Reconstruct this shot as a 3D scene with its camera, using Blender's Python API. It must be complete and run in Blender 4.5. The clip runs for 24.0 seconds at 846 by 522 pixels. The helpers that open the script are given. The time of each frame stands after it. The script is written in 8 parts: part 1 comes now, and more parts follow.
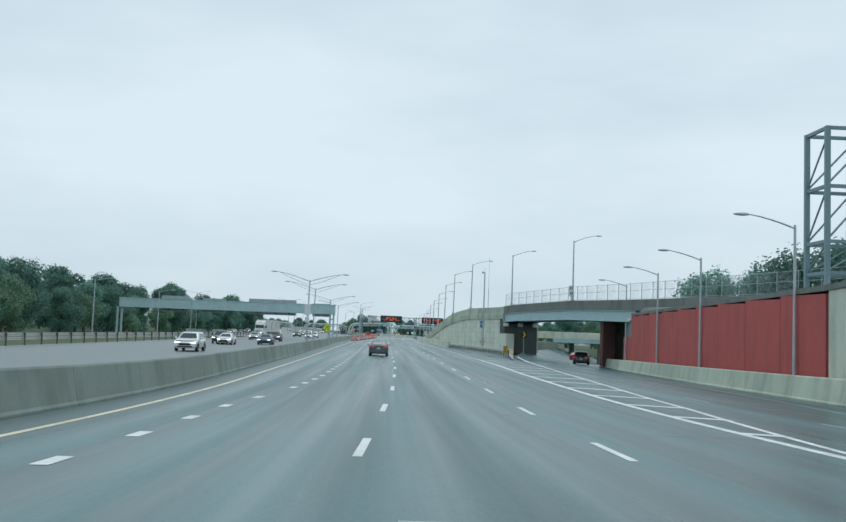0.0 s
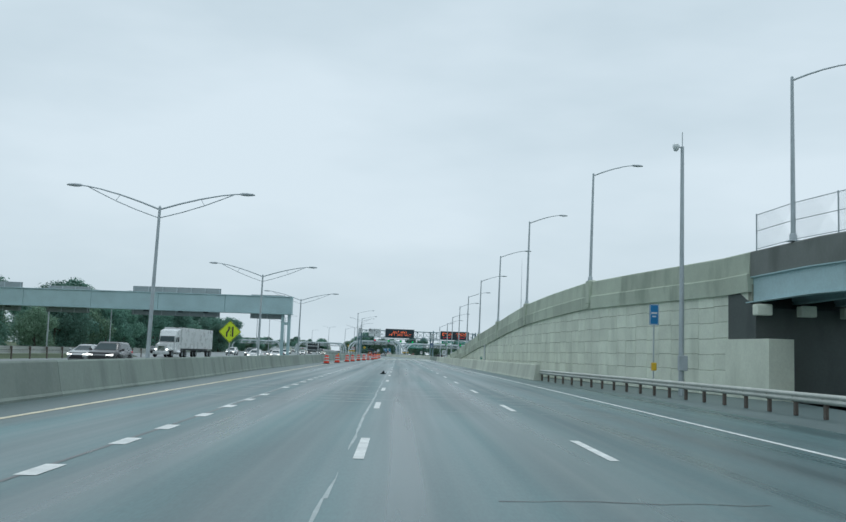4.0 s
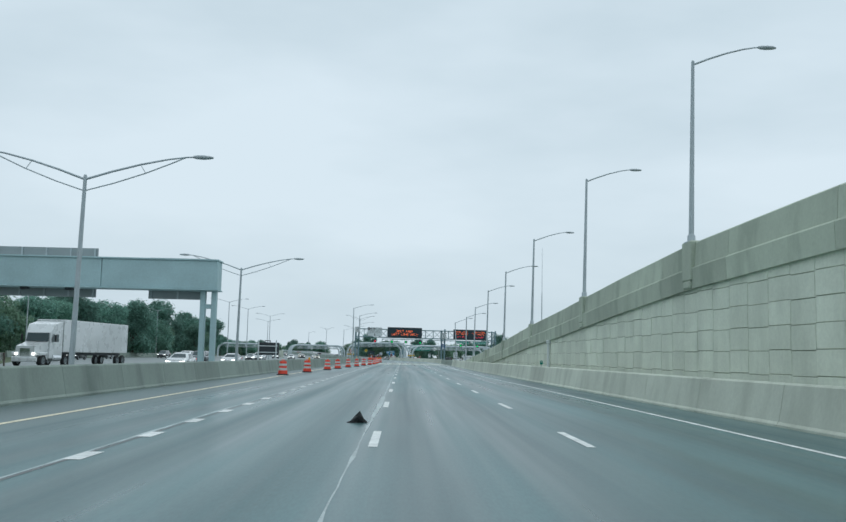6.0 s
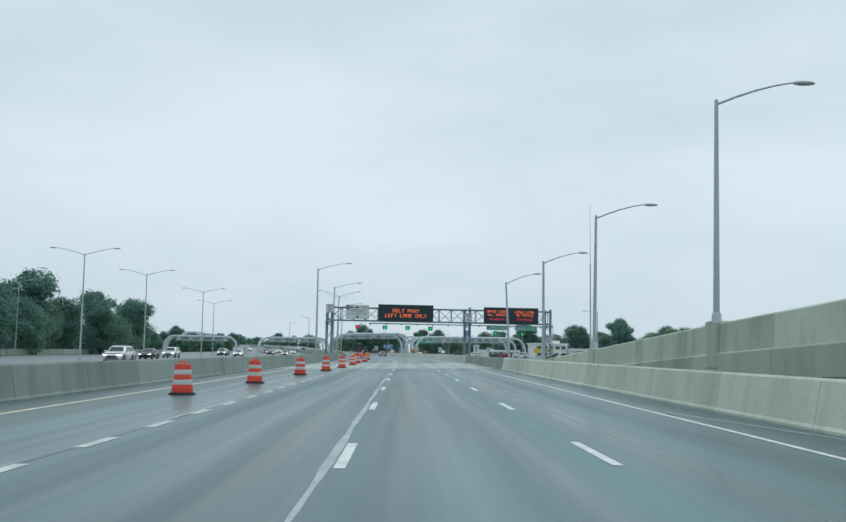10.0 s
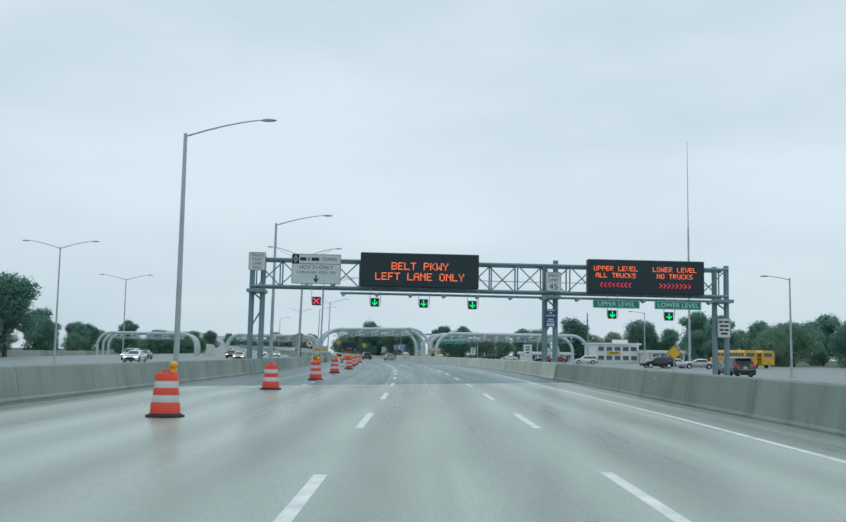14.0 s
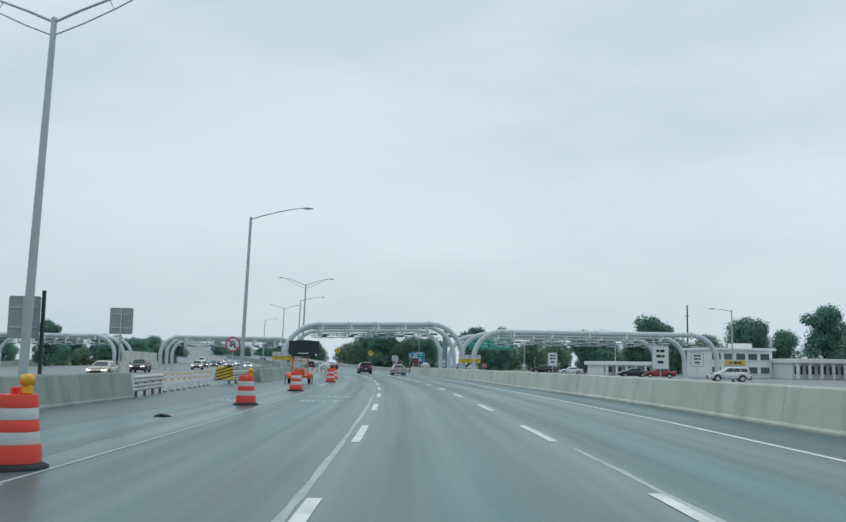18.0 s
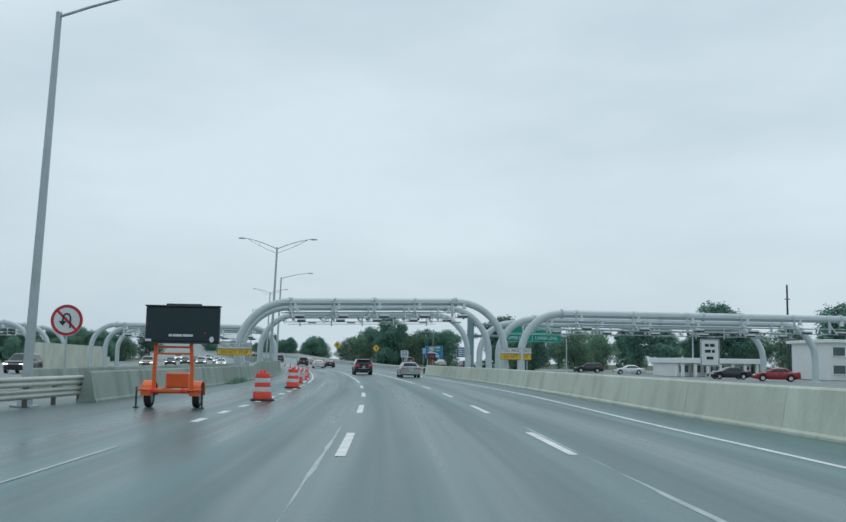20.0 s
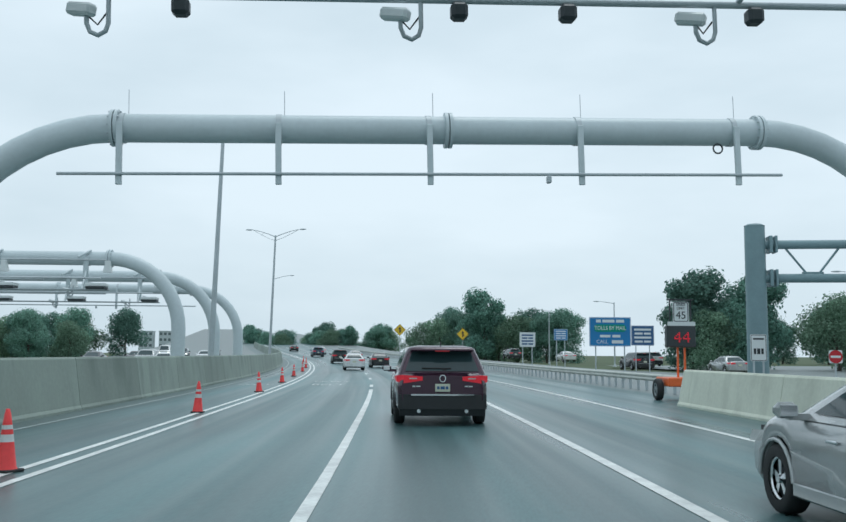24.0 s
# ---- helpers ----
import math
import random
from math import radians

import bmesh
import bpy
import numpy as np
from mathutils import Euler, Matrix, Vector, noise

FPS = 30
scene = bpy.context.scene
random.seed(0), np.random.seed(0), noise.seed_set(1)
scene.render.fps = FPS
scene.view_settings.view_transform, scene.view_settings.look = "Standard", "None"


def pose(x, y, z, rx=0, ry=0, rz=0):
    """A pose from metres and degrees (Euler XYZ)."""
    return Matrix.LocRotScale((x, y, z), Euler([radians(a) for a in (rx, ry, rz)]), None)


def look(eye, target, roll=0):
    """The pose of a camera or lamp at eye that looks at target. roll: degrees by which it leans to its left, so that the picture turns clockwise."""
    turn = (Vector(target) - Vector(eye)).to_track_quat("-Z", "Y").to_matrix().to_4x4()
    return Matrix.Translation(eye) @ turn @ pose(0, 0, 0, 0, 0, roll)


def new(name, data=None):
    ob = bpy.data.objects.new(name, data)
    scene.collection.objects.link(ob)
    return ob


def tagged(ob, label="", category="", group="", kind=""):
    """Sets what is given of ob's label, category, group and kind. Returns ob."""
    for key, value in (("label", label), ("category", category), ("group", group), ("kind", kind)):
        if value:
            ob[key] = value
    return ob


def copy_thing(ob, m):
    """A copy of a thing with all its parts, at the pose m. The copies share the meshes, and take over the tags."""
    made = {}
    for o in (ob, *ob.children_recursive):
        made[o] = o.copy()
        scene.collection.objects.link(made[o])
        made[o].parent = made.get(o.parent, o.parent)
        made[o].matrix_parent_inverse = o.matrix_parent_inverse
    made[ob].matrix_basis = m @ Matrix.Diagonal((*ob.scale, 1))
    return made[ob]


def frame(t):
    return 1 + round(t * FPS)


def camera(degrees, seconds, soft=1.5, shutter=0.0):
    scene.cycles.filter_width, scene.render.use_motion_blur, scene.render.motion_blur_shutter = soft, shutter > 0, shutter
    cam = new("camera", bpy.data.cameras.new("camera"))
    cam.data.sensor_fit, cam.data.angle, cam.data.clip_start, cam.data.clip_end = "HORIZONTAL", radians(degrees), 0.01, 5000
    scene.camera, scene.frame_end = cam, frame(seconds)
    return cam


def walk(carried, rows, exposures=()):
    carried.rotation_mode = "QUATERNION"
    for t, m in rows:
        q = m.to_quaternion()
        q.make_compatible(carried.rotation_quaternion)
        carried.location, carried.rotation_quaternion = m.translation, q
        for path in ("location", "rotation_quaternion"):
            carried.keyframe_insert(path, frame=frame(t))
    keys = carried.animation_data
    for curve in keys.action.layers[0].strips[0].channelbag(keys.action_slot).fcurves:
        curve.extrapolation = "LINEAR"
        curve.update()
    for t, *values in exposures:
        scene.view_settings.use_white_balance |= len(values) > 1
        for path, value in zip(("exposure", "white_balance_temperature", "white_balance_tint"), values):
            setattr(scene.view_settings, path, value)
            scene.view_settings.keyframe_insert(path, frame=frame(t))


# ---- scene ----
cam = camera(49.02, 24.0)
PATH = [
    (0, (-2.583, 7.528, 2.305), (-2.510, 9.521, 2.460), 2.10),
    (0.5, (-2.189, 19.375, 1.944), (-2.117, 21.367, 2.106), 1.97),
    (1, (-1.786, 31.213, 1.672), (-1.717, 33.205, 1.845), 1.92),
    (1.5, (-1.412, 43.002, 1.547), (-1.350, 44.993, 1.725), 1.86),
    (2, (-1.148, 54.755, 1.525), (-1.093, 56.746, 1.708), 1.74),
    (2.5, (-1.077, 66.670, 1.516), (-1.025, 68.660, 1.711), 1.69),
    (4.5, (-1.492, 113.855, 1.523), (-1.446, 115.844, 1.723), 1.97),
    (5, (-1.466, 125.513, 1.497), (-1.423, 127.502, 1.695), 2.05),
    (5.5, (-1.482, 137.124, 1.517), (-1.440, 139.113, 1.721), 1.78),
    (6, (-1.431, 148.665, 1.514), (-1.390, 150.654, 1.720), 1.29),
    (6.5, (-1.374, 160.158, 1.519), (-1.330, 162.147, 1.721), 0.89),
    (7, (-1.341, 171.495, 1.496), (-1.296, 173.484, 1.698), 0.62),
    (7.5, (-1.286, 182.760, 1.523), (-1.243, 184.749, 1.727), 0.46),
    (8, (-1.298, 193.971, 1.497), (-1.258, 195.961, 1.696), 0.59),
    (8.5, (-1.305, 205.046, 1.520), (-1.269, 207.036, 1.718), 0.91),
    (9, (-1.226, 216.046, 1.524), (-1.192, 218.036, 1.721), 1.05),
    (9.5, (-1.107, 226.931, 1.523), (-1.069, 228.921, 1.720), 1.00),
    (10, (-1.046, 237.658, 1.506), (-1.007, 239.648, 1.701), 0.84),
    (10.5, (-0.963, 247.944, 1.515), (-0.928, 249.934, 1.713), 0.66),
    (12.5, (-0.857, 287.268, 1.521), (-0.845, 289.259, 1.713), 0.47),
    (13, (-0.715, 296.897, 1.520), (-0.707, 298.887, 1.716), 0.41),
    (13.5, (-0.619, 306.418, 1.523), (-0.613, 308.409, 1.717), 0.66),
    (14, (-0.602, 315.822, 1.537), (-0.600, 317.812, 1.736), 0.92),
    (14.5, (-0.620, 325.065, 1.522), (-0.624, 327.055, 1.722), 0.95),
    (15, (-0.613, 334.159, 1.522), (-0.617, 336.149, 1.717), 0.84),
    (15.5, (-0.630, 343.157, 1.500), (-0.638, 345.147, 1.699), 0.82),
    (16, (-0.720, 352.126, 1.507), (-0.734, 354.115, 1.710), 0.96),
    (16.5, (-0.870, 361.469, 1.502), (-0.892, 363.458, 1.707), 1.27),
    (17, (-0.976, 370.974, 1.521), (-1.003, 372.962, 1.741), 1.34),
    (17.5, (-1.220, 380.658, 1.491), (-1.254, 382.645, 1.713), 1.16),
    (18, (-1.503, 390.395, 1.475), (-1.545, 392.382, 1.697), 0.81),
    (18.5, (-1.800, 400.259, 1.521), (-1.849, 402.246, 1.739), 0.80),
    (20.5, (-3.958, 439.860, 1.499), (-4.037, 441.846, 1.713), 1.01),
    (21, (-4.586, 449.915, 1.498), (-4.688, 451.901, 1.709), 1.18),
    (21.5, (-5.349, 460.064, 1.520), (-5.475, 462.049, 1.726), 1.24),
    (22, (-6.257, 470.293, 1.523), (-6.407, 472.277, 1.724), 1.18),
    (22.5, (-7.308, 480.416, 1.495), (-7.481, 482.399, 1.696), 1.03),
    (23, (-8.461, 490.257, 1.513), (-8.654, 492.238, 1.703), 0.76),
    (23.5, (-9.635, 500.064, 1.517), (-9.845, 502.043, 1.717), 0.50),
    (24, (-10.850, 509.764, 1.492), (-11.081, 511.741, 1.692), 0.37),
]
EXPOSURES = [(t, ev, 6000, 6) for t, ev in ((0.0, 0.04), (1.0, -0.2), (2.0, -0.13), (4.5, -0.02), (10.0, 0.0), (17.0, 0.0), (18.0, -0.04), (21.0, -0.07), (22.0, -0.08), (23.0, 0.1), (24.0, 0.14))]
walk(cam, [(t, look(eye, target, roll)) for t, eye, target, roll in PATH], EXPOSURES)

# ---- overcast daylight ----
world = bpy.data.worlds.new("overcast_sky")
scene.world = world
world.use_nodes = True
wt = world.node_tree
wt.nodes.clear()
w_out = wt.nodes.new("ShaderNodeOutputWorld")
w_bg = wt.nodes.new("ShaderNodeBackground")
w_sky = wt.nodes.new("ShaderNodeTexSky")
w_sky.sky_type = "NISHITA"
w_sky.sun_disc = False
w_sky.sun_elevation = radians(71)
w_sky.sun_rotation = radians(25)
w_sky.dust_density = 4.0
w_co = wt.nodes.new("ShaderNodeTexCoord")
w_map = wt.nodes.new("ShaderNodeMapping")
w_map.inputs["Scale"].default_value = (1.0, 1.0, 3.2)
w_noise = wt.nodes.new("ShaderNodeTexNoise")
w_noise.inputs["Scale"].default_value = 1.7
w_noise.inputs["Detail"].default_value = 5.0
w_noise.inputs["Roughness"].default_value = 0.5
w_ramp = wt.nodes.new("ShaderNodeValToRGB")
w_ramp.color_ramp.elements[0].position = 0.34
w_ramp.color_ramp.elements[0].color = (5.68, 6.5, 6.84, 1)
w_ramp.color_ramp.elements[1].position = 0.67
w_ramp.color_ramp.elements[1].color = (7.74, 8.35, 8.62, 1)
w_mix = wt.nodes.new("ShaderNodeMixRGB")
w_mix.inputs[0].default_value = 0.94
wt.links.new(w_co.outputs["Generated"], w_map.inputs["Vector"])
wt.links.new(w_map.outputs[0], w_noise.inputs["Vector"])
wt.links.new(w_noise.outputs[0], w_ramp.inputs[0])
wt.links.new(w_sky.outputs[0], w_mix.inputs[1])
wt.links.new(w_ramp.outputs[0], w_mix.inputs[2])
wt.links.new(w_mix.outputs[0], w_bg.inputs[0])
w_bg.inputs[1].default_value = 0.1
wt.links.new(w_bg.outputs[0], w_out.inputs[0])

sun_data = bpy.data.lights.new("sun", "SUN")
sun_data.energy = 0.6
sun_data.angle = radians(25)
sun_data.color = (1.0, 0.97, 0.93)
sun = new("sun", sun_data)
sun.matrix_world = look((14, 34, 110), (0, 0, 0))


# ---- materials ----
def tree_of(name):
    m = bpy.data.materials.new(name)
    m.use_nodes = True
    return m, m.node_tree, m.node_tree.nodes["Principled BSDF"]


def surface(name, color, rough=0.6, metal=0.0, vary=0.25, big=0.15, fine=6.0, bump=0.15, depth=0.02, spread=0.06, coat=0.0, object_vary=0.0, stretch=(1, 1, 1), tint=None, spec=0.5):
    """Colour with stains at two scales, grain, relief and a little change of gloss."""
    m, nt, b = tree_of(name)
    n, l = nt.nodes, nt.links
    co = n.new("ShaderNodeTexCoord")
    geo = n.new("ShaderNodeNewGeometry")
    mp = n.new("ShaderNodeMapping")
    mp.inputs["Scale"].default_value = stretch
    l.new(geo.outputs["Position"], mp.inputs["Vector"])
    n1 = n.new("ShaderNodeTexNoise")
    n1.inputs["Scale"].default_value = big
    n1.inputs["Detail"].default_value = 6.0
    n1.inputs["Roughness"].default_value = 0.62
    n2 = n.new("ShaderNodeTexNoise")
    n2.inputs["Scale"].default_value = fine
    n2.inputs["Detail"].default_value = 8.0
    l.new(mp.outputs[0], n1.inputs["Vector"])
    l.new(mp.outputs[0], n2.inputs["Vector"])
    add = n.new("ShaderNodeMath")
    add.operation = "MULTIPLY_ADD"
    add.inputs[1].default_value = 0.4
    l.new(n2.outputs[0], add.inputs[0])
    l.new(n1.outputs[0], add.inputs[2])
    ramp = n.new("ShaderNodeValToRGB")
    e = ramp.color_ramp.elements
    lo = tuple(c * (1 - vary) for c in color)
    hi = tuple(min(1, c * (1 + vary)) for c in (tint or color))
    e[0].position, e[0].color = 0.42, (*lo, 1)
    e[1].position, e[1].color = 0.98, (*hi, 1)
    l.new(add.outputs[0], ramp.inputs[0])
    last = ramp.outputs[0]
    if object_vary:
        info = n.new("ShaderNodeObjectInfo")
        hs = n.new("ShaderNodeHueSaturation")
        mr = n.new("ShaderNodeMapRange")
        mr.inputs[3].default_value, mr.inputs[4].default_value = 1 - object_vary, 1 + object_vary
        l.new(info.outputs["Random"], mr.inputs[0])
        l.new(mr.outputs[0], hs.inputs["Value"])
        l.new(last, hs.inputs["Color"])
        last = hs.outputs[0]
    l.new(last, b.inputs["Base Color"])
    rr = n.new("ShaderNodeMapRange")
    rr.inputs[3].default_value, rr.inputs[4].default_value = max(0.02, rough - spread * 2), min(1, rough + spread * 2)
    l.new(n1.outputs[0], rr.inputs[0])
    l.new(rr.outputs[0], b.inputs["Roughness"])
    b.inputs["Metallic"].default_value = metal
    b.inputs["Coat Weight"].default_value = coat
    b.inputs["Specular IOR Level"].default_value = spec
    if bump:
        bp = n.new("ShaderNodeBump")
        bp.inputs["Strength"].default_value = bump
        bp.inputs["Distance"].default_value = depth
        l.new(n2.outputs[0], bp.inputs["Height"])
        l.new(bp.outputs[0], b.inputs["Normal"])
    return m


def streaked(name, color, dark, rough=0.85, amount=0.5, object_vary=0.0):
    """Weathered concrete: blotches, and rain streaks that run down from the top."""
    m = surface(name, color, rough, vary=0.16, big=0.35, fine=9.0, bump=0.25, object_vary=object_vary)
    nt = m.node_tree
    n, l = nt.nodes, nt.links
    b = n["Principled BSDF"]
    geo = n.new("ShaderNodeNewGeometry")
    mp = n.new("ShaderNodeMapping")
    mp.inputs["Scale"].default_value = (0.5, 0.5, 0.16)
    l.new(geo.outputs["Position"], mp.inputs["Vector"])
    ns = n.new("ShaderNodeTexNoise")
    ns.inputs["Scale"].default_value = 1.6
    ns.inputs["Detail"].default_value = 7.0
    l.new(mp.outputs[0], ns.inputs["Vector"])
    rp = n.new("ShaderNodeMapRange")
    rp.inputs[1].default_value, rp.inputs[2].default_value = 0.5, 0.72
    rp.inputs[3].default_value, rp.inputs[4].default_value = 0.0, amount
    l.new(ns.outputs[0], rp.inputs[0])
    old = b.inputs["Base Color"].links[0].from_socket
    mix = n.new("ShaderNodeMixRGB")
    mix.inputs[2].default_value = (*dark, 1)
    l.new(rp.outputs[0], mix.inputs[0])
    l.new(old, mix.inputs[1])
    l.new(mix.outputs[0], b.inputs["Base Color"])
    return m


def glow(name, color, strength):
    m, nt, b = tree_of(name)
    b.inputs["Base Color"].default_value = (*color, 1)
    b.inputs["Emission Color"].default_value = (*color, 1)
    b.inputs["Emission Strength"].default_value = strength
    b.inputs["Roughness"].default_value = 0.4
    return m


def paint(name, color, rough=0.28, metal=0.15):
    return surface(name, color, rough, metal=metal, vary=0.08, big=0.9, fine=30, bump=0.0, spread=0.03, coat=0.6)


def leafy(name, color):
    m, nt, b = tree_of(name)
    n, l = nt.nodes, nt.links
    geo = n.new("ShaderNodeNewGeometry")
    ramp = n.new("ShaderNodeValToRGB")
    e = ramp.color_ramp.elements
    # the dark end is kept light, adding to the painted haze
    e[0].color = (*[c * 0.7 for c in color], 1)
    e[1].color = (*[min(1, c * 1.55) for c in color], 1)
    l.new(geo.outputs["Random Per Island"], ramp.inputs[0])
    info = n.new("ShaderNodeObjectInfo")
    hs = n.new("ShaderNodeHueSaturation")
    mr = n.new("ShaderNodeMapRange")
    mr.inputs[3].default_value, mr.inputs[4].default_value = 0.75, 1.25
    l.new(info.outputs["Random"], mr.inputs[0])
    l.new(mr.outputs[0], hs.inputs["Value"])
    l.new(ramp.outputs[0], hs.inputs["Color"])
    l.new(hs.outputs[0], b.inputs["Base Color"])
    b.inputs["Roughness"].default_value = 0.65
    thin = n.new("ShaderNodeBsdfTranslucent")
    l.new(hs.outputs[0], thin.inputs[0])
    mix = n.new("ShaderNodeMixShader")
    mix.inputs[0].default_value = 0.5
    l.new(b.outputs[0], mix.inputs[1])
    l.new(thin.outputs[0], mix.inputs[2])
    l.new(mix.outputs[0], n["Material Output"].inputs[0])
    return m


def asphalt_material(name, color, rough):
    """Wet asphalt: tyre tracks run along the lanes, with patches and fine stones."""
    m = surface(name, color, rough, vary=0.44, big=0.09, fine=14.0, bump=0.1, depth=0.01, spread=0.08, stretch=(2.2, 0.35, 1))
    nt = m.node_tree
    n, l = nt.nodes, nt.links
    b = n["Principled BSDF"]
    co = n.new("ShaderNodeTexCoord")
    sep = n.new("ShaderNodeSeparateXYZ")
    l.new(co.outputs["UV"], sep.inputs[0])
    wave = n.new("ShaderNodeMath")
    wave.operation = "COSINE"
    mul = n.new("ShaderNodeMath")
    mul.operation = "MULTIPLY_ADD"
    mul.inputs[1].default_value = 2 * math.pi / 1.92
    mul.inputs[2].default_value = 0.6
    l.new(sep.outputs[0], mul.inputs[0])
    l.new(mul.outputs[0], wave.inputs[0])
    mr = n.new("ShaderNodeMapRange")
    mr.inputs[1].default_value, mr.inputs[2].default_value = -1, 1
    mr.inputs[3].default_value, mr.inputs[4].default_value = 0.82, 1.14
    l.new(wave.outputs[0], mr.inputs[0])
    old = b.inputs["Base Color"].links[0].from_socket
    mix = n.new("ShaderNodeMixRGB")
    mix.blend_type = "MULTIPLY"
    mix.inputs[0].default_value = 1.0
    l.new(old, mix.inputs[1])
    l.new(mr.outputs[0], mix.inputs[2])
    pull = n.new("ShaderNodeMapping")
    pull.inputs["Scale"].default_value = (0.85, 0.012, 1.0)
    l.new(co.outputs["UV"], pull.inputs["Vector"])
    wear = n.new("ShaderNodeTexNoise")
    wear.inputs["Scale"].default_value = 1.0
    wear.inputs["Detail"].default_value = 3.0
    wear.inputs["Roughness"].default_value = 0.6
    l.new(pull.outputs[0], wear.inputs["Vector"])
    ws = n.new("ShaderNodeMapRange")
    ws.inputs[1].default_value, ws.inputs[2].default_value = 0.36, 0.66
    ws.inputs[3].default_value, ws.inputs[4].default_value = 0.8, 1.2
    l.new(wear.outputs[0], ws.inputs[0])
    streak = n.new("ShaderNodeMixRGB")
    streak.blend_type = "MULTIPLY"
    streak.inputs[0].default_value = 1.0
    l.new(mix.outputs[0], streak.inputs[1])
    l.new(ws.outputs[0], streak.inputs[2])
    l.new(streak.outputs[0], b.inputs["Base Color"])
    # the damp film is glossier in the worn tracks
    gloss = n.new("ShaderNodeMapRange")
    gloss.inputs[1].default_value, gloss.inputs[2].default_value = 0.36, 0.66
    gloss.inputs[3].default_value, gloss.inputs[4].default_value = rough - 0.1, rough + 0.1
    l.new(wear.outputs[0], gloss.inputs[0])
    l.new(gloss.outputs[0], b.inputs["Roughness"])
    return m


ASPHALT = asphalt_material("wet_asphalt", (0.066, 0.135, 0.14), 0.36)
SHOULDER = surface("worn_shoulder_asphalt", (0.112, 0.16, 0.16), 0.46, vary=0.28, big=0.12, fine=11, stretch=(1.5, 0.4, 1))
OLD_ROAD = surface("pale_worn_roadway", (0.19, 0.22, 0.22), 0.5, vary=0.2, big=0.1, fine=10, stretch=(1.5, 0.3, 1))
SLAB = asphalt_material("wet_concrete_slab", (0.3, 0.355, 0.3), 0.33)
GRASS_GROUND = surface("damp_grass_ground", (0.07, 0.1, 0.045), 0.95, vary=0.4, big=0.06, fine=3.0, bump=0.5)
PAINT_WHITE = surface("worn_white_road_paint", (0.72, 0.74, 0.72), 0.5, vary=0.3, big=1.6, fine=18, bump=0.05)
PAINT_FAINT = surface("faded_white_road_paint", (0.4, 0.46, 0.46), 0.5, vary=0.35, big=1.2, fine=15, bump=0.05)
PAINT_YELLOW = surface("worn_yellow_road_paint", (0.72, 0.65, 0.47), 0.5, vary=0.35, big=1.4, fine=18, bump=0.05)
PAINT_WORN = surface("thin_worn_road_lettering", (0.56, 0.6, 0.58), 0.5, vary=0.4, big=1.4, fine=15, bump=0.05)
TAR = surface("black_crack_sealer", (0.03, 0.035, 0.035), 0.3, vary=0.3, big=1.0, fine=10, bump=0.1)
BARRIER = streaked("weathered_barrier_concrete", (0.27, 0.32, 0.285), (0.13, 0.165, 0.145), amount=0.6, object_vary=0.14)
BARRIER_NEW = streaked("pale_barrier_concrete", (0.6, 0.63, 0.535), (0.36, 0.385, 0.32), amount=0.55, object_vary=0.1)
PANEL = streaked("retaining_panel_concrete", (0.74, 0.78, 0.66), (0.48, 0.52, 0.43), amount=0.45, object_vary=0.07)
PARAPET = streaked("mossy_parapet_concrete", (0.48, 0.53, 0.43), (0.25, 0.29, 0.23), amount=0.6, object_vary=0.15)
DARK_CONC = streaked("dark_bridge_concrete", (0.2, 0.215, 0.2), (0.1, 0.11, 0.1), amount=0.6)
JOINT = surface("dark_wall_joint", (0.26, 0.27, 0.22), 0.95)
RED_WALL = streaked("faded_red_painted_wall", (0.5, 0.105, 0.095), (0.34, 0.085, 0.08), amount=0.6)
RED_PIER = streaked("dull_red_painted_pier", (0.26, 0.12, 0.115), (0.16, 0.08, 0.075), amount=0.5)
GIRDER = surface("pale_green_steel_paint", (0.42, 0.57, 0.59), 0.55, vary=0.14, big=0.5, fine=8, bump=0.05)
GANTRY = surface("grey_green_gantry_paint", (0.2, 0.3, 0.325), 0.5, vary=0.14, big=0.8, fine=12, bump=0.04)
TUBE = surface("pale_grey_tube_paint", (0.56, 0.63, 0.65), 0.42, vary=0.1, big=0.5, fine=10, bump=0.03)
GALV = surface("galvanised_steel", (0.46, 0.51, 0.53), 0.45, metal=0.25, vary=0.15, big=1.2, fine=14, bump=0.04)
RAIL = surface("weathered_guardrail_steel", (0.5, 0.52, 0.48), 0.5, metal=0.4, vary=0.18, big=0.9, fine=12, bump=0.04)
RUST = surface("brown_weathered_steel_post", (0.12, 0.1, 0.085), 0.8, vary=0.3, big=1.0, fine=12)
DARK_STEEL = surface("dark_grey_steel", (0.05, 0.06, 0.065), 0.5, metal=0.3, vary=0.2, big=1.0, fine=12, bump=0.03)
BLACK_FACE = surface("black_sign_face", (0.012, 0.032, 0.042), 0.45, vary=0.2, big=0.8, fine=20, bump=0.02)
SIGN_WHITE = surface("white_sign_sheeting", (0.7, 0.74, 0.74), 0.4, vary=0.07, big=0.8, fine=20, bump=0)
SIGN_BACK = surface("dull_aluminium_sign_back", (0.33, 0.37, 0.38), 0.5, metal=0.4, vary=0.12, big=0.8, fine=15, bump=0)
SIGN_BLACK = surface("black_sign_print", (0.02, 0.025, 0.03), 0.5, vary=0.1, bump=0)
SIGN_GREEN = surface("green_sign_sheeting", (0.0, 0.27, 0.19), 0.4, vary=0.08, big=0.8, fine=20, bump=0)
